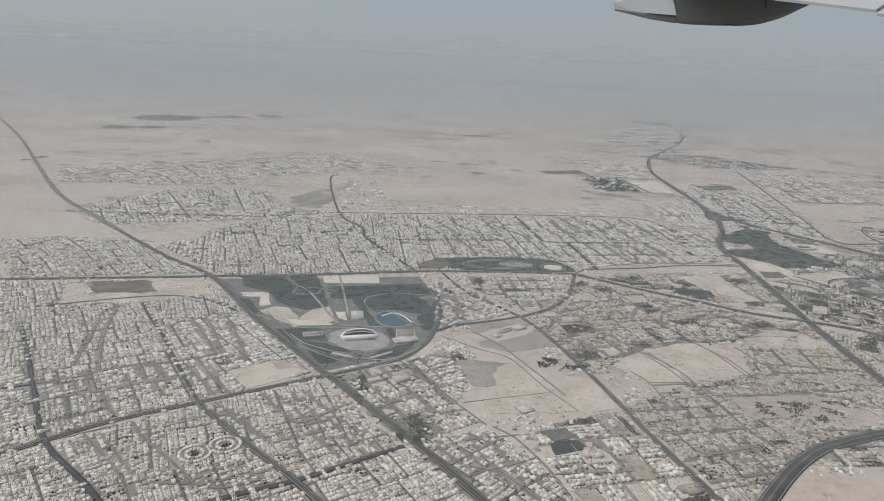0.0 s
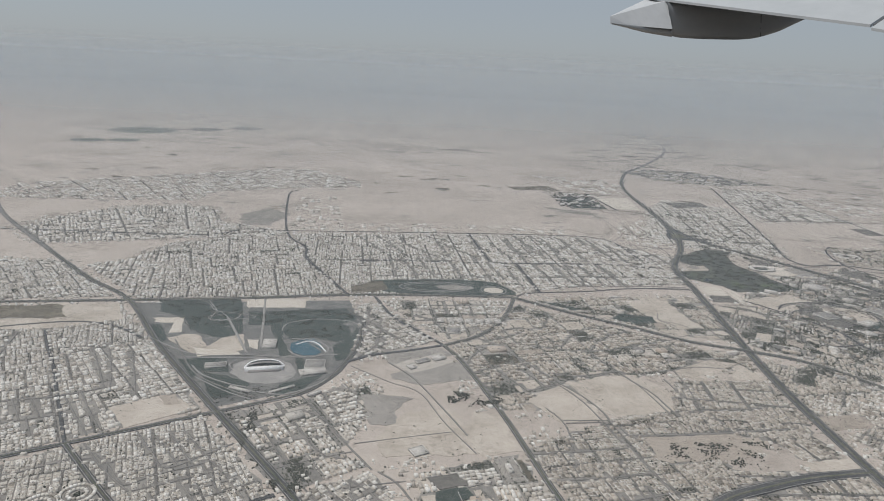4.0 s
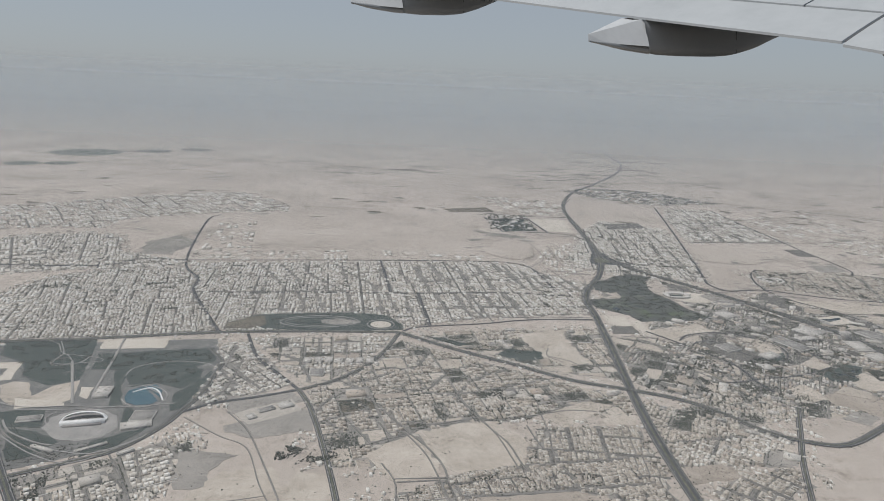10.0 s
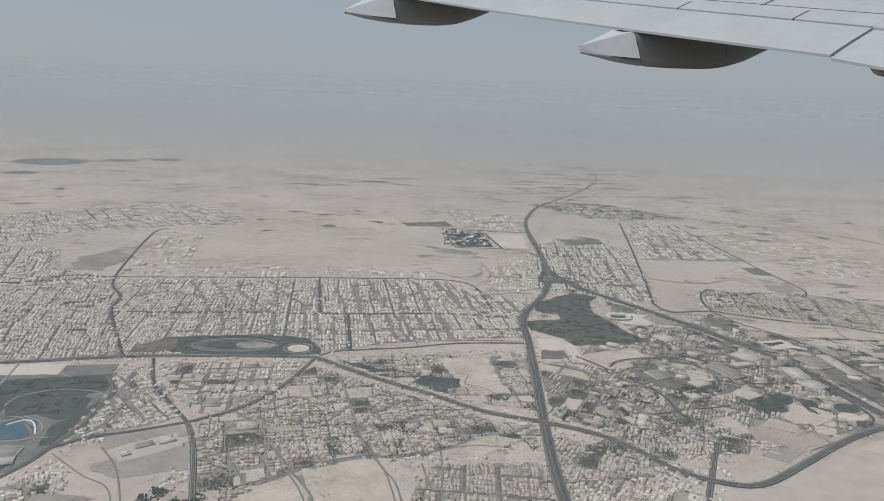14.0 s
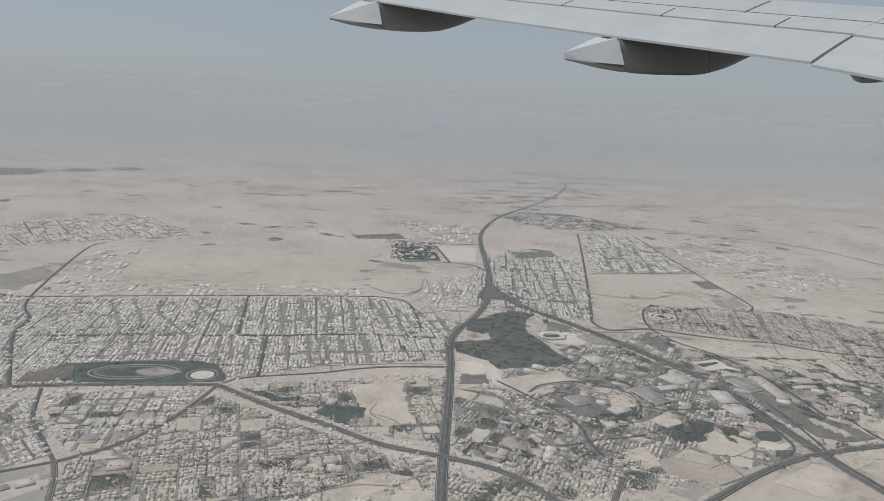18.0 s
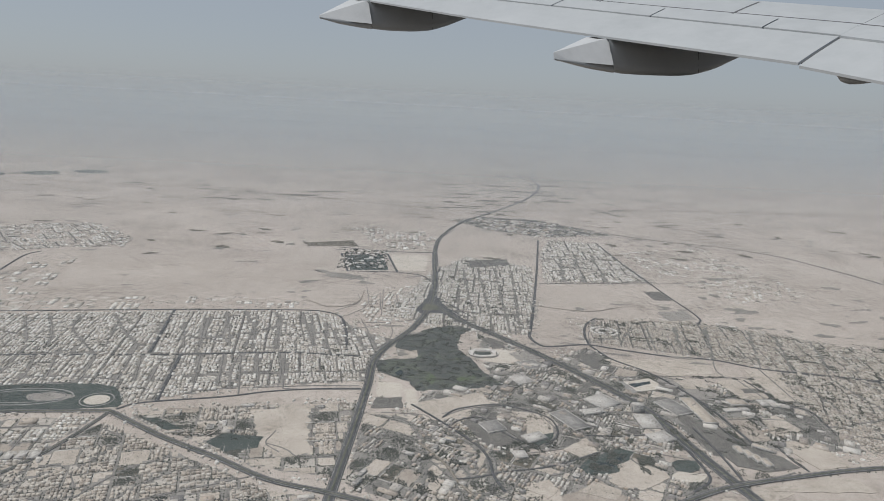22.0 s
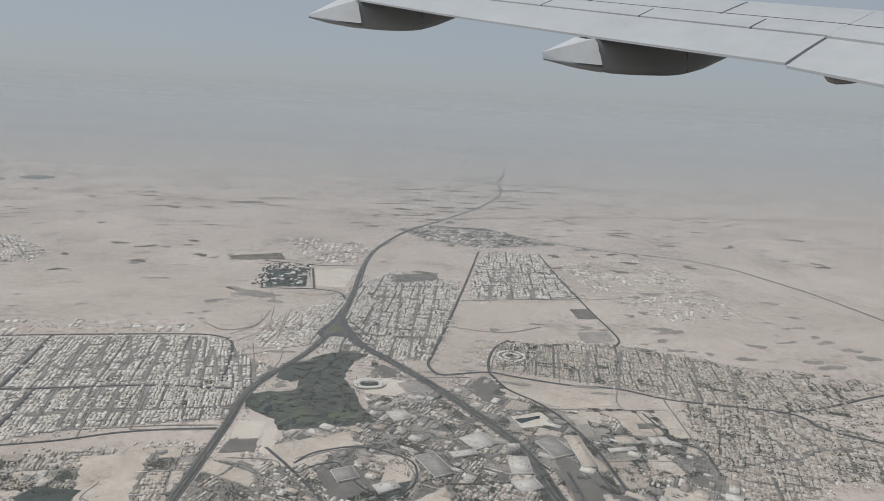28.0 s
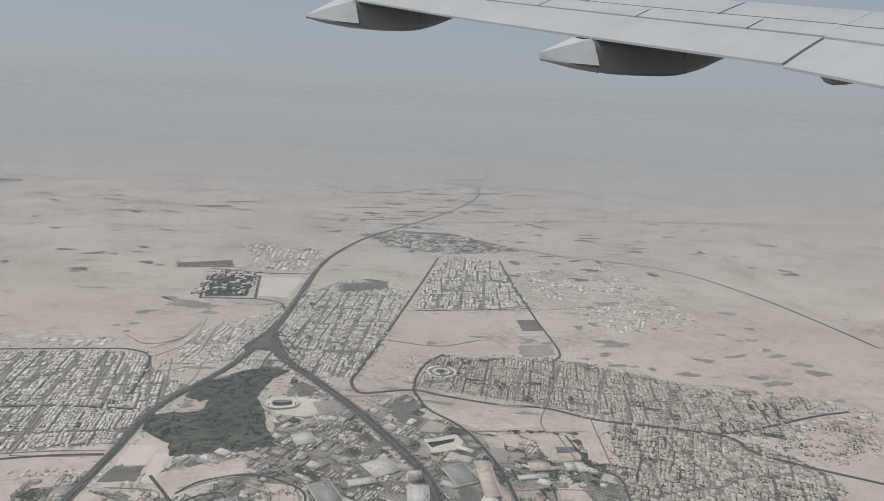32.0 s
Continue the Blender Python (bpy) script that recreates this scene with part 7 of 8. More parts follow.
    jobs = [("house", houses, MIXEDROOF if name in GREY else TANWALLS if name in TAN else WALLS, 0.25), ("block", blocks, MIXEDROOF, 0.5), ("roof_unit", tops, GREYROOF, 0.4), ("plot_wall", walls, WALLS, 0.7)]
    jobs += [("parcel_ground", rows, mat, 0.25) for mat, rows in grounds.items()]
    for part_name, rows, mat, gap in jobs:
        if rows:
            g = keep(rows, gap)
            if len(g):
                v, f = (tiles if part_name == "parcel_ground" else boxes)(g)
                bulk(part_name, v, f, mat, base)
    g = keep(green, 0.06)
    v, f = tufts(g)
    bulk("garden_trees", v, f, LEAVES, base)


near_villas = []


def split(x0, y0, x1, y1, long_most, deep_most, street, cuts, level=0):
    """Cuts a rectangle into building blocks by streets, the first cuts being the wider ones."""
    w, d = x1 - x0, y1 - y0
    if w <= long_most and d <= deep_most or d <= long_most and w <= deep_most:
        return [(x0, y0, x1, y1)]
    large = w * d > 16 or max(w, d) > 7.5
    gap = street * (1.5 if level < 3 else 1.15) if large else street * 0.5
    across = w > d if level < 5 else (w > long_most or (d <= long_most and w < d))
    if w > long_most and d > long_most:
        across = w > d * rng.uniform(0.6, 1.6)
    elif w > long_most:
        across = True
    elif d > long_most:
        across = False
    else:
        across = rng.random() < 0.5
    k = rng.uniform(0.36, 0.64)
    if across:
        m = x0 + w * k
        cuts.append((m, (y0 + y1) / 2, gap, d, level if large else 9, 1))
        return split(x0, y0, m - gap / 2, y1, long_most, deep_most, street, cuts, level + 1) + split(m + gap / 2, y0, x1, y1, long_most, deep_most, street, cuts, level + 1)
    m = y0 + d * k
    cuts.append(((x0 + x1) / 2, m, w, gap, level if large else 9, 0))
    return split(x0, y0, x1, m - gap / 2, long_most, deep_most, street, cuts, level + 1) + split(x0, m + gap / 2, x1, y1, long_most, deep_most, street, cuts, level + 1)


def quarter(name, poly, style):
    """A quarter whose parts are laid out at slightly different turns."""
    p = np.array(poly)
    lo, hi = p.min(0), p.max(0)
    area = np.prod(hi - lo)
    n = 1 if name in STRAIGHT else int(np.clip(area / 160, 2, 7))
    seeds = rng.uniform(lo, hi, (n, 2))
    swing = rng.choice([0, 90, 0, 90, 6, -8], n)
    if n > 1 and (name.startswith("grid") or name.startswith("east")):
        swing = rng.choice([0, 90, 0, 90, 4], n)
    base = root("town_quarter", LABELS.get(name, "quarter of low beige flat-roofed houses with walled plots"), "houses", "town quarters", "stuff")
    for i in range(n):
        fill_part(name, poly, style, style[0] + swing[i], seeds, i, base)


def fill_part(name, poly, style, turn, seeds, which, base):
    _, pw, pd, sw, per, share, high, green = style
    scale = rng.uniform(0.82, 1.25)
    pw, pd = pw * scale, pd * scale
    a = radians(turn)
    c, s = math.cos(a), math.sin(a)
    p = np.array(poly)
    mid = p.mean(0)
    loc = (p - mid) @ np.array([[c, -s], [s, c]])
    lo, hi = loc.min(0), loc.max(0)
    plots, cuts = [], []       # x, y, width, depth, side, kind
    for x0, y0, x1, y1 in split(lo[0], lo[1], hi[0], hi[1], per * pw, 2.3 * pd, sw, cuts):
        w, d = x1 - x0, y1 - y0
        along = w >= d
        length, deep = (w, d) if along else (d, w)
        rows = 2 if deep > 1.25 * pd else 1
        n = max(1, int(round(length / (pw * rng.uniform(0.85, 1.2)))))
        chance = rng.random()
        kind = 0 if chance < share else 1 if chance < share + (1 - share) * 0.6 else 2
        for i in range(n):
            for j in range(rows):
                u, v = (i + 0.5) * length / n, (j + 0.5) * deep / rows
                if along:
                    plots.append((x0 + u, y0 + v, length / n, deep / rows, (j * 2 - 1) * (rows - 1), kind, 0))
                else:
                    plots.append((x0 + v, y0 + u, deep / rows, length / n, (j * 2 - 1) * (rows - 1), kind, 1))
    plots = np.array(plots)
    x, y = mid[0] + c * plots[:, 0] - s * plots[:, 1], mid[1] + s * plots[:, 0] + c * plots[:, 1]
    ok = inside(x, y, poly)
    for v in TAKEN:
        ok &= ~inside(x, y, v)
    ok &= np.argmin((x[:, None] - seeds[None, :, 0]) ** 2 + (y[:, None] - seeds[None, :, 1]) ** 2, 1) == which
    idx = np.where(ok)[0]
    if not len(idx):
        return
    idx = idx[clear_of_roads(x[idx], y[idx], 0.12 + 0.3 * pw)]
    q, x, y = plots[idx], x[idx], y[idx]
    n = len(idx)
    if n < 3:
        return

    def put(dx, dy):
        return x + c * dx - s * dy, y + s * dx + c * dy

    # asphalt of the wider streets, laid in lengths
    lanes, rows_of_trees = [], []
    for ux, uy, w, d, level, upright in cuts:
        if level < 7:
            long, wide = (d, w) if upright else (w, d)
            k = max(1, int(long / 0.9))
            for i in range(k):
                at = (i + 0.5) / k * long - long / 2
                lanes.append((ux + (0 if upright else at), uy + (at if upright else 0), long / k, max(0.1, 0.6 * wide), upright, level))
                if rng.random() < 0.12 + 0.8 * green:      # trees in short lines along the street
                    side = rng.choice([-0.5, 0.5]) * wide
                    for t in np.linspace(-0.45, 0.45, 4) * long / k:
                        rows_of_trees.append((ux + (side if upright else at + t), uy + (at + t if upright else side), 0.05, rng.uniform(0.05, 0.11)))
    if lanes and (name not in SPARSE or name == "far_top"):
        g = np.array(lanes)
        sx, sy = mid[0] + c * g[:, 0] - s * g[:, 1], mid[1] + s * g[:, 0] + c * g[:, 1]
        k = inside(sx, sy, poly) & (rng.random(len(sx)) < np.where(g[:, 5] < 3, 1.0, 0.88)) & (np.argmin((sx[:, None] - seeds[None, :, 0]) ** 2 + (sy[:, None] - seeds[None, :, 1]) ** 2, 1) == which)
        for q2 in TAKEN:
            k &= ~inside(sx, sy, q2)
        if k.sum() > 2:
            g = g[k]
            v, f = boxes(np.column_stack([sx[k], sy[k], np.full(len(g), 0.004), np.where(g[:, 4] > 0, g[:, 3], g[:, 2]), np.where(g[:, 4] > 0, g[:, 2], g[:, 3]), np.where(g[:, 4] > 0, 0.008, 0.009) + 0.0001 * len(QUARTER_SHEETS), np.full(len(g), a)]))
            bulk("side_street", v, f, DARKSTREET, base)
    if rows_of_trees and name not in SPARSE:
        g = np.array(rows_of_trees)
        g[:, 0], g[:, 1] = mid[0] + c * g[:, 0] - s * g[:, 1], mid[1] + s * g[:, 0] + c * g[:, 1]
        k = inside(g[:, 0], g[:, 1], poly) & (np.argmin((g[:, 0, None] - seeds[None, :, 0]) ** 2 + (g[:, 1, None] - seeds[None, :, 1]) ** 2, 1) == which)
        for q2 in TAKEN:
            k &= ~inside(g[:, 0], g[:, 1], q2)
        g = g[k]
        if len(g):
            g = g[clear_of_roads(g[:, 0], g[:, 1], 0.05)]
        if len(g):
            v, f = tufts(g)
            bulk("street_trees", v, f, LEAVES, base)

    # yards
    shown = np.ones(n, bool) if name not in SPARSE else rng.random(n) < 0.12
    v, f = (boxes if mid[1] < 92 else tiles)(np.column_stack([x, y, np.full(n, -0.01), q[:, 2] * 0.985, q[:, 3] * 0.985, np.full(n, 0.03 + 0.0004 * len(QUARTER_SHEETS)), np.full(n, a)])[shown])
    bulk("yard", v, f, DARKYARD if name in GREY else TANYARD if name in TAN else YARD, base)
    # plot walls
    wt, wh = 0.03, 0.075
    rows = []
    for side in range(4):
        if side < 2:
            dx, dy, w, d = 0 * x, (side * 2 - 1) * (q[:, 3] / 2 - 0.03), q[:, 2] * 0.96, np.full(n, wt)
        else:
            dx, dy, w, d = (side * 2 - 5) * (q[:, 2] / 2 - 0.03), 0 * x, np.full(n, wt), q[:, 3] * 0.9
        px, py = put(dx, dy)
        keep = (rng.random(n) < (0.8 if mid[1] < 92 else 0.3)) & (q[:, 5] < 2)
        rows.append(np.column_stack([px, py, np.zeros(n), w, d, np.full(n, wh), np.full(n, a)])[keep])
    v, f = boxes(np.vstack(rows))
    bulk("plot_wall", v, f, WALLS, base)
    # houses: a main block, an upper storey set back, an annex at the wall
    built = (q[:, 5] == 0) & (rng.random(n) < 0.88)
    r, bx, by = q[built], x[built], y[built]
    m = len(bx)
    lane = r[:, 6] == 1                    # rows that run the other way
    fill_w = np.where(lane, rng.uniform(0.5, 0.95, m), rng.uniform(0.6, 1.02, m))
    fill_d = np.where(lane, rng.uniform(0.6, 1.02, m), rng.uniform(0.5, 0.95, m))
    w, d = r[:, 2] * fill_w, r[:, 3] * fill_d
    h = 1.35 * high * rng.uniform(0.7, 1.2, m)
    push = r[:, 4] * 0.42
    ox = np.where(lane, push * (r[:, 2] * 0.94 - w), rng.uniform(-0.3, 0.3, m) * (r[:, 2] - w))
    oy = np.where(lane, rng.uniform(-0.3, 0.3, m) * (r[:, 3] - d), push * (r[:, 3] * 0.94 - d))
    cx, cy = bx + c * ox - s * oy, by + s * ox + c * oy
    near = (cy < NEAR_Y) & (pw < 1.0)
    if name in NEAR_QUARTERS and near.any():
        for i in np.where(near)[0]:
            if len(near_villas) < 290 and rng.random() < 0.7:
                near_villas.append((cx[i], cy[i], w[i], d[i], h[i], a, int(rng.integers(0, 6))))
            else:
                near[i] = False
        stay = ~near
        cx, cy, w, d, h, m = cx[stay], cy[stay], w[stay], d[stay], h[stay], int(stay.sum())
    t = np.full(m, a)
    main = np.column_stack([cx, cy, np.zeros(m), w, d, h, t])
    ux, uy = rng.uniform(-0.2, 0.2, m) * w, rng.uniform(-0.2, 0.2, m) * d
    upper = np.column_stack([cx + c * ux - s * uy, cy + s * ux + c * uy, h - 0.001, w * rng.uniform(0.25, 0.55, m), d * rng.uniform(0.25, 0.55, m), rng.uniform(0.03, 0.07, m), t])
    vx, vy = (w / 2 + 0.04) * rng.choice([-1, 1], m), rng.uniform(-0.25, 0.25, m) * d
    wing = np.column_stack([cx + c * vx - s * vy, cy + s * vx + c * vy, np.zeros(m), w * rng.uniform(0.22, 0.5, m), d * rng.uniform(0.3, 0.6, m), h * rng.uniform(0.35, 0.95, m), t])
    v, f = boxes(np.vstack([main, upper[rng.random(m) < (0.08 if mid[1] > 92 else 0.22)], wing[rng.random(m) < 0.15]]))
    bulk("house", v, f, MIXEDROOF if name in GREY else TANWALLS if name in TAN else WALLS, base)
    if mid[1] < 115:
        tx, ty = rng.uniform(-0.4, 0.4, m) * w, rng.uniform(-0.4, 0.4, m) * d
        v, f = boxes(np.column_stack([cx + c * tx - s * ty, cy + s * tx + c * ty, h, np.full(m, 0.06), np.full(m, 0.05), np.full(m, 0.06), t]))
        bulk("roof_tank", v, f, GREYROOF, base)
    # trees and bushes, thick in the garden blocks
    lush = np.where(q[:, 5] == 2, 6.0, 1.0) * np.exp(0.9 * np.array([noise.noise((u * 0.13, w2 * 0.13, 8.0)) for u, w2 in zip(x, y)]) * 2)
    g = int(n * (0.3 + green * (3.4 if name in GREY else 2.6)) * (0.7 if mid[1] > 140 else 1))
    if g:
        i = rng.choice(n, g, p=lush / lush.sum())
        rim = rng.random(g) < 0.65          # most stand along the plot walls
        first = rng.random(g) < 0.5
        lx = np.where(rim & first, rng.choice([-0.47, 0.47], g), rng.uniform(-0.5, 0.5, g)) * q[i, 2]
        ly = np.where(rim & ~first, rng.choice([-0.47, 0.47], g), rng.uniform(-0.5, 0.5, g)) * q[i, 3]
        gx, gy = x[i] + c * lx - s * ly, y[i] + s * lx + c * ly
        gr = (0.045 + 0.09 * rng.random(g) ** 2) * (1.3 if pw > 1.2 else 0.8 if mid[1] < 62 else 1.15 if mid[1] > 92 else 1)
        v, f = (clumps if mid[1] < 62 else tufts)(np.column_stack([gx, gy, gr * 0.7, gr]))
        bulk("garden_trees", v, f, LEAVES, base)


YARD = pieced("yard_paving", [(0.12, 0.114, 0.1), (0.3, 0.277, 0.243), (0.47, 0.436, 0.386), (0.51, 0.474, 0.42), (0.54, 0.504, 0.45), (0.49, 0.45, 0.395), (0.44, 0.4, 0.345)])
TANYARD = pieced("tan_yard", [(0.13, 0.12, 0.103), (0.27, 0.241, 0.205), (0.37, 0.333, 0.285), (0.43, 0.39, 0.335), (0.33, 0.29, 0.24)])
TAN = ("east_north", "east_south", "east_edge", "east_farms", "strip_west", "interchange_south", "villa_gardens", "row_east", "estate", "south_plain", "south_edge", "mid_south", "south_east")
DARKYARD = pieced("dark_yard", [(0.07, 0.07, 0.066), (0.13, 0.125, 0.115), (0.24, 0.22, 0.195), (0.36, 0.33, 0.28), (0.1, 0.1, 0.085), (0.43, 0.37, 0.3)])
MIXEDROOF = pieced("mixed_roofs", [(0.2, 0.19, 0.18), (0.36, 0.335, 0.305), (0.5, 0.47, 0.42), (0.62, 0.59, 0.54), (0.44, 0.37, 0.3), (0.3, 0.27, 0.24)])
SPARSE = ("far_top", "lots_left", "edge_plots", "hotel_row", "east_farms", "hamlets", "corner_villas")
STRAIGHT = ("estate", "comb_estate", "row_estate", "edge_plots", "hotel_row", "lots_left", "corner_villas")
NEAR_Y, NEAR_QUARTERS = 53, ("villas_southwest", "villas_south", "south_east")
GREY = ("civic", "malls", "highway_east", "junction_far")
LABELS = {
    "civic": "quarter of large flat-roofed public buildings among dark trees",
    "malls": "quarter of big grey shopping halls with parking and trees",
    "comb_estate": "walled estate of tight pale house rows",
    "estate": "tight rows of identical small white houses",
    "far_top": "distant sparse grid of new pale houses on sand",
}
for name, poly in QUARTERS.items():
    if name in STYLE:
        if name not in SPARSE:
            sheet("quarter_ground", poly, 0.002, STREET, "dark dusty streets of a built-up quarter", wobble=0.4)
        if name in PARCELS:
            parcels(name, poly, STYLE[name][0], 3.4 if name == "malls" else 2.6)
        else:
            quarter(name, poly, STYLE[name])
        if name == "comb_estate":
            TAKEN.append(np.array(poly))

# houses, walls and scrub scattered over the leftover ground between the quarters
count = 60000
x, y = rng.uniform(-95, 130, count), 42 + 130 * rng.random(count) ** 1.2
near = np.zeros(count, bool)
for name, poly in QUARTERS.items():
    if name in STYLE and name not in SPARSE:
        p = np.array(poly)
        grown = p.mean(0) + (p - p.mean(0)) * (1 + 4.5 / np.sqrt(np.prod(np.ptp(p, axis=0))))
        near |= inside(x, y, grown)
for poly in QUARTERS.values():
    near &= ~inside(x, y, poly)
for poly in LAID:
    near &= ~inside(x, y, poly)
x, y = x[near], y[near]
k = clear_of_roads(x, y, 0.22)
x, y = x[k], y[k]
thick = np.array([noise.noise((u * 0.3, w * 0.3, 2.0)) for u, w in zip(x, y)])
outskirts = root("outlying_plots", "loose walled plots, sheds and scrub on sandy ground", "houses", kind="stuff")
k = np.where(thick + 0.3 * rng.random(len(x)) > 0.1)[0]
k = k[:min(len(k), 4200)]
turn = np.radians(np.where(x[k] < 20, 12, -22) + 90 * rng.integers(0, 2, len(k)))
v, f = boxes(np.column_stack([x[k], y[k], 0 * x[k], rng.uniform(0.14, 0.5, len(k)), rng.uniform(0.1, 0.3, len(k)), rng.uniform(0.08, 0.2, len(k)), turn]))
bulk("house", v, f, WALLS, outskirts)
v, f = boxes(np.column_stack([x[k] + 0.1, y[k] - 0.16, 0 * x[k], rng.uniform(0.4, 0.9, len(k)), np.full(len(k), 0.03), np.full(len(k), 0.06), turn]))
bulk("plot_wall", v, f, WALLS, outskirts)
g = len(x)
r = 0.035 + 0.08 * rng.random(g) ** 2
v, f = tufts(np.column_stack([x + rng.normal(0, 0.3, g), y + rng.normal(0, 0.3, g), r * 0.6, r]))
bulk("garden_trees", v, f, LEAVES, outskirts)


# ---- single villas near the flight line ----
def villa(kind):
    """One villa of unit size: main block, roof parapet, upper storey, stair head, porch, water tank, window bands."""
    ob = root("villa", "cream flat-roofed two-storey villa with a walled roof terrace", "villa", "villas under the flight line")
    k = kind / 5
    v, f = boxes([(0, 0, -0.01, 1, 1, 0.86, 0)])
    bulk("body", v, f, VILLA, ob)
    t = 0.05
    v, f = boxes([(0, 0.5 - t / 2, 0.85, 1, t, 0.12, 0), (0, -0.5 + t / 2, 0.85, 1, t, 0.12, 0), (0.5 - t / 2, 0, 0.85, t, 1 - 2 * t, 0.12, 0), (-0.5 + t / 2, 0, 0.85, t, 1 - 2 * t, 0.12, 0)])
    bulk("parapet", v, f, VILLA, ob)
    v, f = boxes([(0.12 - 0.3 * k, 0.1, 0.85, 0.5 + 0.15 * k, 0.45, 0.3, 0)])
    bulk("upper_storey", v, f, VILLA, ob)
    v, f = boxes([(-0.62 if kind % 2 else 0.62, -0.15 + 0.3 * k, -0.01, 0.28, 0.5, 0.5, 0)])
    bulk("annex", v, f, VILLA, ob)
    v, f = boxes([(-0.3 + 0.5 * k, -0.3, 0.85, 0.14, 0.12, 0.2, 0)])
    bulk("water_tank", v, f, GREYROOF, ob)
    for z in (0.15, 0.52):
        v, f = boxes([(0, 0, z, 0.8, 1.015, 0.16, 0), (0, 0, z, 1.015, 0.7, 0.16, 0)])
        bulk("window_band", v, f, GLASSY, ob)
    return ob


models = {}
for x, y, w, d, h, a, kind in near_villas:
    m = Matrix.Translation((x, y, 0)) @ Matrix.Rotation(a, 4, "Z")
    if kind not in models:
        models[kind] = villa(kind)
        models[kind].matrix_basis = m @ Matrix.Diagonal((w, d, h, 1))
    else:
        made = copy_thing(models[kind], m)
        made.scale = (w, d, h)

# ---- cars on the highways ----
CAR = pieced("car_paint", [(0.75, 0.75, 0.74), (0.7, 0.7, 0.68), (0.5, 0.5, 0.5), (0.1, 0.1, 0.11), (0.8, 0.8, 0.78), (0.3, 0.06, 0.05)], 0.35, source="Random")
car = root("car", "small light-coloured car on the highway", "car", "cars on the highways")
v, f = boxes([(0, 0, 0.012, 0.15, 0.064, 0.03, 0)])
bulk("body", v, f, CAR, car)
v, f = boxes([(-0.01, 0, 0.041, 0.085, 0.056, 0.02, 0)])
bulk("cabin", v, f, GLASSY, car)
for sx in (-0.045, 0.045):
    v, f = boxes([(sx, -0.033, 0.0, 0.026, 0.008, 0.026, 0), (sx, 0.033, 0.0, 0.026, 0.008, 0.026, 0)])
    bulk("axle_wheels", v, f, GLASSY, car)
first = True
for which, count, low, high in ((8, 60, 55, 130), (7, 34, 60, 100), (0, 26, 40, 90), (9, 26, 85, 135), (1, 16, 80, 100)):
    p, width = ROADS["all"][which]
    ok = np.where((p[:, 1] > low) & (p[:, 1] < high))[0][1:-1]
    side = sideways(p)
    for _ in range(count):
        i = int(rng.choice(ok))
        off = rng.choice([-1, 1]) * width * rng.uniform(0.17, 0.38)
        at = p[i] + side[i] * off + (p[i + 1] - p[i]) * rng.random()
        z = 0.05 + 0.0004 * (which + 1) + (0.04 if which == 7 else 0.01 if which == 8 else 0.005 if which == 9 else 0)
        m = Matrix.Translation((at[0], at[1], z)) @ Matrix.Rotation(math.atan2(-side[i][0], side[i][1]), 4, "Z")
        if first:
            car.matrix_basis, first = m, False
        else:
            copy_thing(car, m)

# ---- the airliner's wing, out past the haze ----
WING_SIZE = 225.0                                  # the wing stands as far off as the model land is small
wing_root = root("aircraft_wing", "light grey airliner wing with flaps and flap track fairings", "wing")
wing_root.matrix_world = gaze(79.919, 33.183, 40.399, -3.214, -11.35, 3.6) @ Matrix.Diagonal((WING_SIZE, WING_SIZE, -WING_SIZE, 1))
PAINT = mottled("grey_wing_paint", [(0.36, 0.377, 0.38), (0.41, 0.427, 0.43), (0.45, 0.466, 0.468)], 420, 5, 0.38)
# one paint in two tones: wing shade put into one, sunlight into the other
PAINT_SHADED = mottled("shaded_fairing_grey", [(0.24, 0.25, 0.255), (0.28, 0.29, 0.295)], 300, 5, 0.45)
PAINT_SUNLIT = mottled("sunlit_cone_grey", [(0.43, 0.44, 0.44), (0.49, 0.5, 0.5), (0.53, 0.54, 0.535)], 260, 5, 0.45)
SEAM = mottled("dark_seal", [(0.08, 0.08, 0.085), (0.14, 0.14, 0.145)], 80, 5, 0.6)
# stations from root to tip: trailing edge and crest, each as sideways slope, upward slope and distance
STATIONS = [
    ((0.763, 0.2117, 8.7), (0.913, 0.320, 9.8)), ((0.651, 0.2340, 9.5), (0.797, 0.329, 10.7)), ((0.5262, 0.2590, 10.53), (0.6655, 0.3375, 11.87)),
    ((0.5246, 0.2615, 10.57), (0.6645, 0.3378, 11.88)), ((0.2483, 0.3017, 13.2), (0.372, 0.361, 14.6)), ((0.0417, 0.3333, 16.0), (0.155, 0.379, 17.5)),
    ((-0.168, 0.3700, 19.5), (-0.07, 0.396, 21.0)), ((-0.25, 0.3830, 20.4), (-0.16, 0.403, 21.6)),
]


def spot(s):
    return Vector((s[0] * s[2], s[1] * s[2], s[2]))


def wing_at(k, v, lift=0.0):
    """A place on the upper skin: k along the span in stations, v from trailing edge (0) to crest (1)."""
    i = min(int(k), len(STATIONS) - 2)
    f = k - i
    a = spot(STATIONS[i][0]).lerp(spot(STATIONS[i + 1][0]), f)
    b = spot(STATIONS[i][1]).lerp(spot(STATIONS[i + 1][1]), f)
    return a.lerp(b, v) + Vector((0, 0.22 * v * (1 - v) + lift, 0))


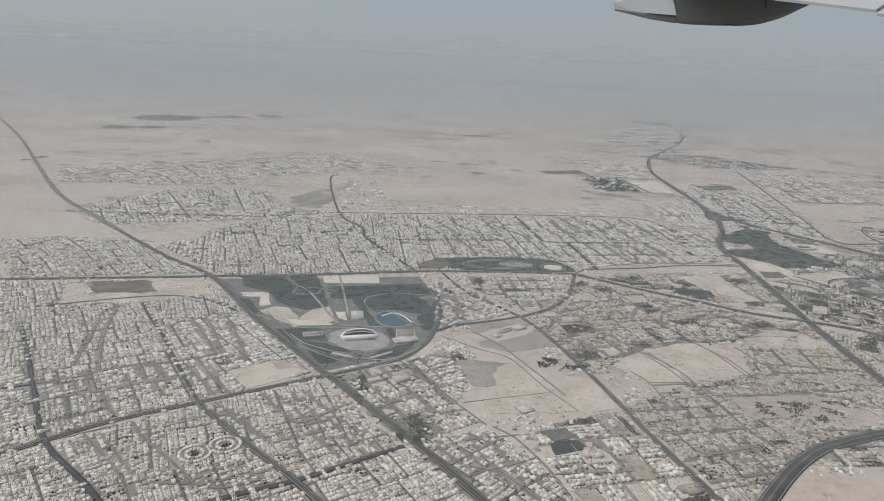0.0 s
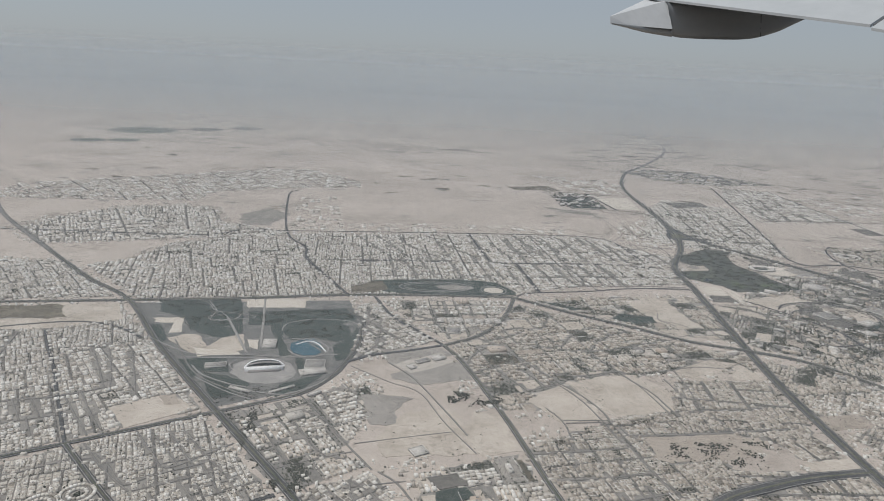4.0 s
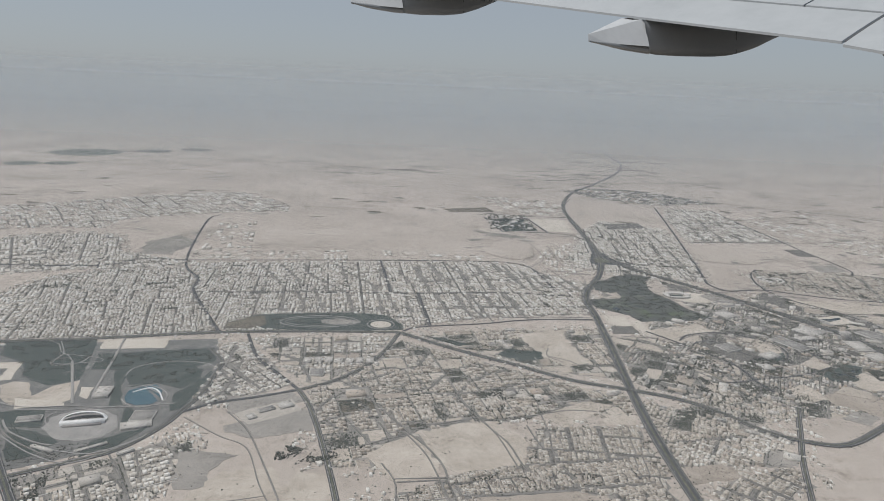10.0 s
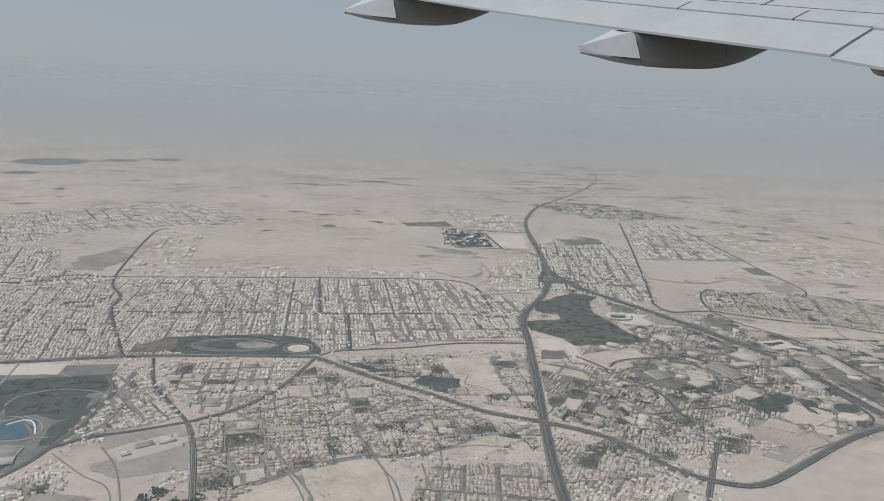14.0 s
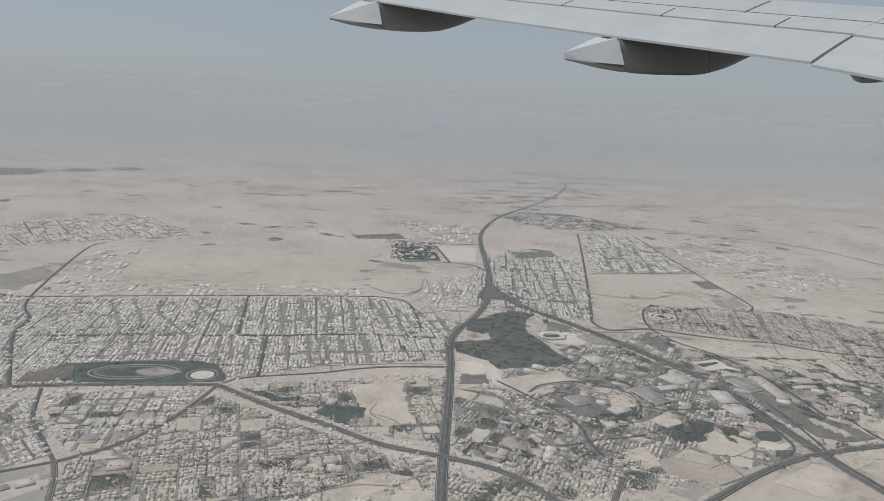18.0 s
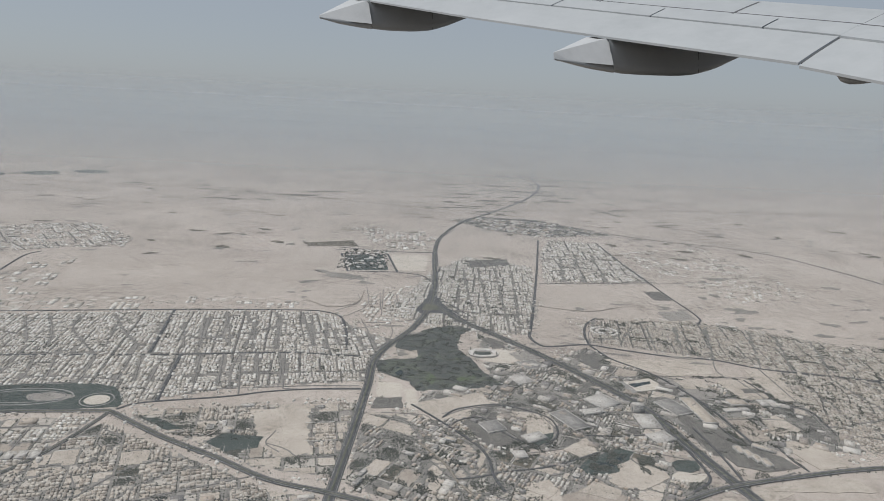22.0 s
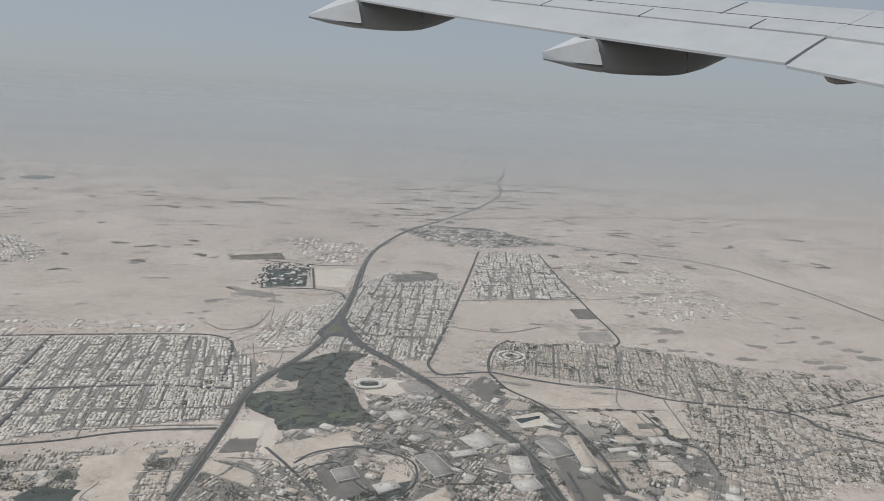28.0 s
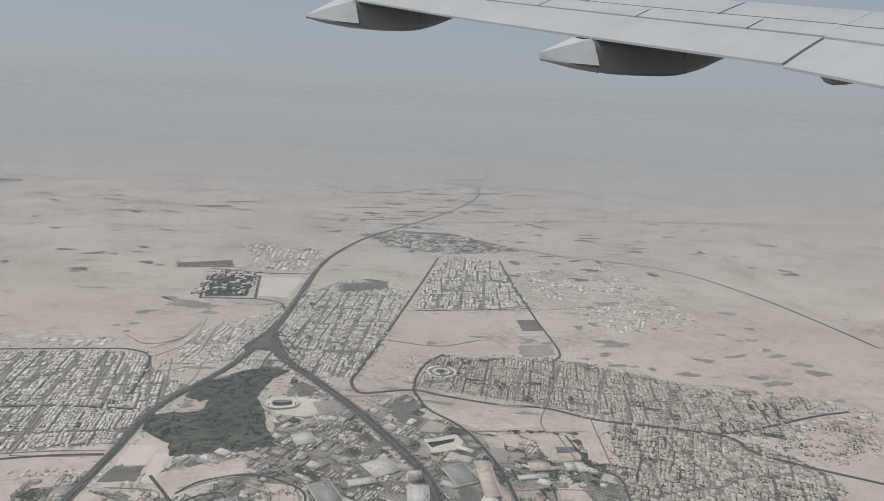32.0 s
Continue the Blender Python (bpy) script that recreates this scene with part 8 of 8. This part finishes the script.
def wing_patch(name, k0, k1, v0, v1, lift, thick, mat, label="", nk=8, nv=4):
    """A curved panel with thickness."""
    top = [wing_at(k0 + (k1 - k0) * i / nk, v0 + (v1 - v0) * j / nv, lift) for i in range(nk + 1) for j in range(nv + 1)]
    low = [p - Vector((0, thick, 0)) for p in top]
    n, w = len(top), nv + 1
    polys = []
    for i in range(nk):
        for j in range(nv):
            q = i * w + j
            polys += [(q, q + 1, q + w + 1, q + w), (n + q, n + q + w, n + q + w + 1, n + q + 1)]
    edge = [i * w for i in range(nk + 1)] + [nk * w + j for j in range(1, w)] + [i * w + nv for i in range(nk - 1, -1, -1)] + [j for j in range(nv - 1, 0, -1)]
    for a, b in zip(edge, edge[1:] + edge[:1]):
        polys.append((a, n + a, n + b, b))
    return link(name, [tuple(p) for p in top + low], polys, mat, wing_root, label)


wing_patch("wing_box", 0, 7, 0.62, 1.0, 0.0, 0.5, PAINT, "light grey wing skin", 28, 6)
# nose of the wing, falling away behind the crest
verts, polys = [], []
for i in range(29):
    k = 7 * i / 28
    p = wing_at(k, 1.0)
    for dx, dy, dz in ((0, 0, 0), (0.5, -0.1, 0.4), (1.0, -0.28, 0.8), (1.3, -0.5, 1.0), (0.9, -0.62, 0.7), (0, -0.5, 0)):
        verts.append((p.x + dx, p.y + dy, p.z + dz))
for i in range(28):
    for j in range(5):
        q = 6 * i + j
        polys.append((q, q + 1, q + 7, q + 6))
link("leading_edge", verts, polys, PAINT, wing_root, "light grey leading edge")
wing_patch("flap", 0.0, 2.0, 0.0, 0.43, -0.02, 0.045, PAINT, "inboard flap", 10, 5)
wing_patch("flap", 3.0, 6.9, 0.0, 0.41, 0.0, 0.045, PAINT, "long outboard flap", 26, 5)
wing_patch("flap_seal", 1.99, 3.01, 0.03, 0.6, -0.03, 0.02, SEAM, "dark gap between the flaps", 4, 5)
wing_patch("under_skin", 0.0, 7, 0.36, 0.7, -0.06, 0.2, SEAM, "dark gap under the spoilers", 26, 3)
marks = (0.0, 1.2, 2.2, 3.35, 3.98, 4.62, 5.35, 6.2, 7.0)
for a, b in zip(marks, marks[1:]):
    wing_patch("spoiler", a + 0.005, b - 0.005, 0.42, 0.6, 0.02, 0.06, PAINT, "", 6, 3)
for a in (0.9, 2.45, 3.6, 4.4, 5.3):
    wing_patch("skin_joint", a, a + 0.012, 0.64, 0.97, 0.004, 0.02, SEAM, "", 1, 6)
wing_patch("skin_joint", 0.0, 7.0, 0.655, 0.665, 0.004, 0.02, SEAM, "", 26, 1)


def fairing(keel, crown, cone, joint_at, near, slope):
    """A flap track fairing: a boat-shaped body, shade in its colour, with a sunlit-coloured faceted tail cone that
    rides on its keel.
    keel: sideways slope and slope of the underside; crown: the same of the top; cone: tip, end of the ridge and joint
    as sideways slopes, then slopes of tip, ridge and side."""
    ob = tagged(new("flap_track_fairing"), "boat-shaped grey flap track fairing, shade and sunlight in its colours")
    ob.parent = wing_root
    kx, ku = [q[0] for q in keel], [q[1] for q in keel]
    cx, cu = [q[0] for q in crown], [q[1] for q in crown]
    tip, ridge_x, joint, tip_top, tip_low, ridge_u, side_u, side_low, lean = cone
    span = kx[-1] - kx[0]

    def distance(x):
        return near + (x - tip) * slope

    def soft_keel(x):
        return sum(np.interp(x + o * 0.025 * span, kx, ku) for o in (-1, -0.5, 0, 0.5, 1)) / 5

    def hull(name, xs, top_of, mat, label, front_lean=0.0):
        verts, polys, n = [], [], 24
        for i, x in enumerate(xs):
            k = (x - kx[0]) / span
            wide = 0.36 * max(0.08, math.sin(math.pi * min(1, 0.12 + 0.88 * k)) ** 0.7)
            low, top = soft_keel(x), top_of(x)
            for j in range(n):
                t = 2 * math.pi * j / n
                c, q = math.cos(t), math.sin(t)
                up = (top + low) / 2 + (top - low) / 2 * math.copysign(abs(c) ** 0.6, c)
                px = x + front_lean * (top - up) / max(1e-6, top - low) * max(0.0, 1 - i / 3)
                far = distance(px)
                z = far + wide * math.copysign(abs(q) ** 0.6, q)
                verts.append((px * z, up * z, z))
        for i in range(len(xs) - 1):
            for j in range(n):
                p, q = i * n + j, i * n + (j + 1) % n
                polys.append((p, q, q + n, p + n))
        polys += [tuple(range(n)), tuple(range((len(xs) - 1) * n, len(xs) * n))[::-1]]
        made = link(name, verts, polys, mat, ob, label)
        for face in made.data.polygons[:-2]:
            face.use_smooth = True
        return made

    # keel and body carry the wing's shade in their darker grey
    hull("keel", np.linspace(kx[0] + 0.001, joint + lean, 12), lambda x: np.interp(x, (tip, joint + lean), (tip_low, side_low)) + 0.002, PAINT_SHADED, "keel under the tail cone, wing shade in its colour")
    hull("body", np.concatenate([np.linspace(joint, joint + 0.02, 4), np.linspace(joint + 0.03, kx[-1], 22)]), lambda x: np.interp(x, cx, cu), PAINT_SHADED, "grey fairing body, wing shade in its colour", lean)
    hull("joint", [joint_at, joint_at + 0.0012], lambda x: np.interp(x, cx, cu) + 0.0005, SEAM, "dark joint")
    if joint - tip < 0.01:
        return ob
    # tail cone coloured as sunlit, with flat facets: slanting top, side and blunt tip
    verts, polys = [], []
    for k in (0.0, 0.3, 0.6, 0.8, 1.0):
        x = tip + (joint - tip) * k
        crest = np.interp(x, (tip, ridge_x, joint), (tip_top, ridge_u, side_u + 0.0008))
        side, low = tip_top + (side_u - tip_top) * k, tip_low + (side_low - tip_low) * k
        wide = 0.07 + 0.6 * k
        for px, up, out in ((x, crest, 0.9), (x, side, -0.2), (x + lean * k, low, -0.75), (x + lean * k, low, 0.7)):
            z = distance(px) + out * wide
            verts.append((px * z, up * z, z))
    for i in range(4):
        for j in range(4):
            p, q = 4 * i + j, 4 * i + (j + 1) % 4
            polys.append((p, q, q + 4, p + 4))
    polys += [(0, 1, 2, 3), (19, 18, 17, 16)]
    link("tail_cone", verts, polys, PAINT_SUNLIT, ob, "faceted tail cone, sunlight in its colour")
    return ob


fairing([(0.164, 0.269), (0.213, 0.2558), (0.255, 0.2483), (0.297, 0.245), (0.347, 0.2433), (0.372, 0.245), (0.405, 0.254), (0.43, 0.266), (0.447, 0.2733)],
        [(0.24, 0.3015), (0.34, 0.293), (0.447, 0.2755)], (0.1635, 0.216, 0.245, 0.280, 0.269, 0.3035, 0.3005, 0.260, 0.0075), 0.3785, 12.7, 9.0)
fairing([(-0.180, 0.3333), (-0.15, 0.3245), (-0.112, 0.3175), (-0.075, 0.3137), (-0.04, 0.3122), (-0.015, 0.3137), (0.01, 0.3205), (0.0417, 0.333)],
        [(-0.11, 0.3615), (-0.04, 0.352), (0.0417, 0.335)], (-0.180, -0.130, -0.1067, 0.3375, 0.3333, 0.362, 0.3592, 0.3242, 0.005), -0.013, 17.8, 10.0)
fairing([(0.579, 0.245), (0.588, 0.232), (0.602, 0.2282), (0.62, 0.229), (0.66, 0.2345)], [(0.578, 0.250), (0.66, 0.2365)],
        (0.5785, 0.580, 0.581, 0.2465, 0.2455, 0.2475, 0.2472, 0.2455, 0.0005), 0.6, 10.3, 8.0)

# ---- dust haze, painted on thin added sheets standing one behind another ----
def haze(y, share, full_at, top, thin_from, tint=1.0):
    """One sheet tinted as haze: clear at the ground behind it, full a little higher, thinning out towards its top."""
    m = bpy.data.materials.new("haze_tint")
    m.use_nodes = True
    n, l = m.node_tree.nodes, m.node_tree.links
    n.remove(n["Principled BSDF"])
    geo = n.new("ShaderNodeNewGeometry")
    xyz = n.new("ShaderNodeSeparateXYZ")
    l.new(geo.outputs["Position"], xyz.inputs[0])
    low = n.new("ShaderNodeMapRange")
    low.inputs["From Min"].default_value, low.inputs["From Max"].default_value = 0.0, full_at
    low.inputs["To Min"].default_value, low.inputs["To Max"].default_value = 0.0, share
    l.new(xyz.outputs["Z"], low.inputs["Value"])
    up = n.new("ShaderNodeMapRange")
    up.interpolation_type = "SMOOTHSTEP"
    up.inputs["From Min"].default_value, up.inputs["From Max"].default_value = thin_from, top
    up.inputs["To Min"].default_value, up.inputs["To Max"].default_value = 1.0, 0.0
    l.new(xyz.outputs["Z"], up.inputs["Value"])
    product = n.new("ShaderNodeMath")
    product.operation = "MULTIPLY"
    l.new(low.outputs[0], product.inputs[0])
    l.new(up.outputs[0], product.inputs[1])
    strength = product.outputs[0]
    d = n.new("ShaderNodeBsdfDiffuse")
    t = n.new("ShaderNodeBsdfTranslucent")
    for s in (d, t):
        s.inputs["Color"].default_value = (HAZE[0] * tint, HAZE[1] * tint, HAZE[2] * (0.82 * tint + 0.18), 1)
    both = n.new("ShaderNodeAddShader")
    clear = n.new("ShaderNodeBsdfTransparent")
    mix = n.new("ShaderNodeMixShader")
    half = n.new("ShaderNodeMixShader")
    l.new(d.outputs[0], half.inputs[1])
    l.new(t.outputs[0], half.inputs[2])
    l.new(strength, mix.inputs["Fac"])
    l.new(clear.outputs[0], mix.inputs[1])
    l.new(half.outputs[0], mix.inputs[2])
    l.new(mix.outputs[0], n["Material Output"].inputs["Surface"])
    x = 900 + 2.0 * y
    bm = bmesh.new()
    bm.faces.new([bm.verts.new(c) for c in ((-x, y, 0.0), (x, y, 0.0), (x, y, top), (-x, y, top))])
    return tagged(part("haze_sheet", bm, m, None), "thin added sheet tinted grey as haze over the land", "haze", kind="structure")


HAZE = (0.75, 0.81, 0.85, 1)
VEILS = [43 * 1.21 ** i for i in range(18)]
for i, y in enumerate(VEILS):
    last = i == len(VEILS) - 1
    # first sheet is denser, to add the cabin window's veiling glare
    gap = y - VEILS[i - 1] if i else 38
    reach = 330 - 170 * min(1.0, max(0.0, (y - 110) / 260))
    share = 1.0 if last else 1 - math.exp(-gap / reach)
    # farther sheets are coloured brighter, to meet the sky
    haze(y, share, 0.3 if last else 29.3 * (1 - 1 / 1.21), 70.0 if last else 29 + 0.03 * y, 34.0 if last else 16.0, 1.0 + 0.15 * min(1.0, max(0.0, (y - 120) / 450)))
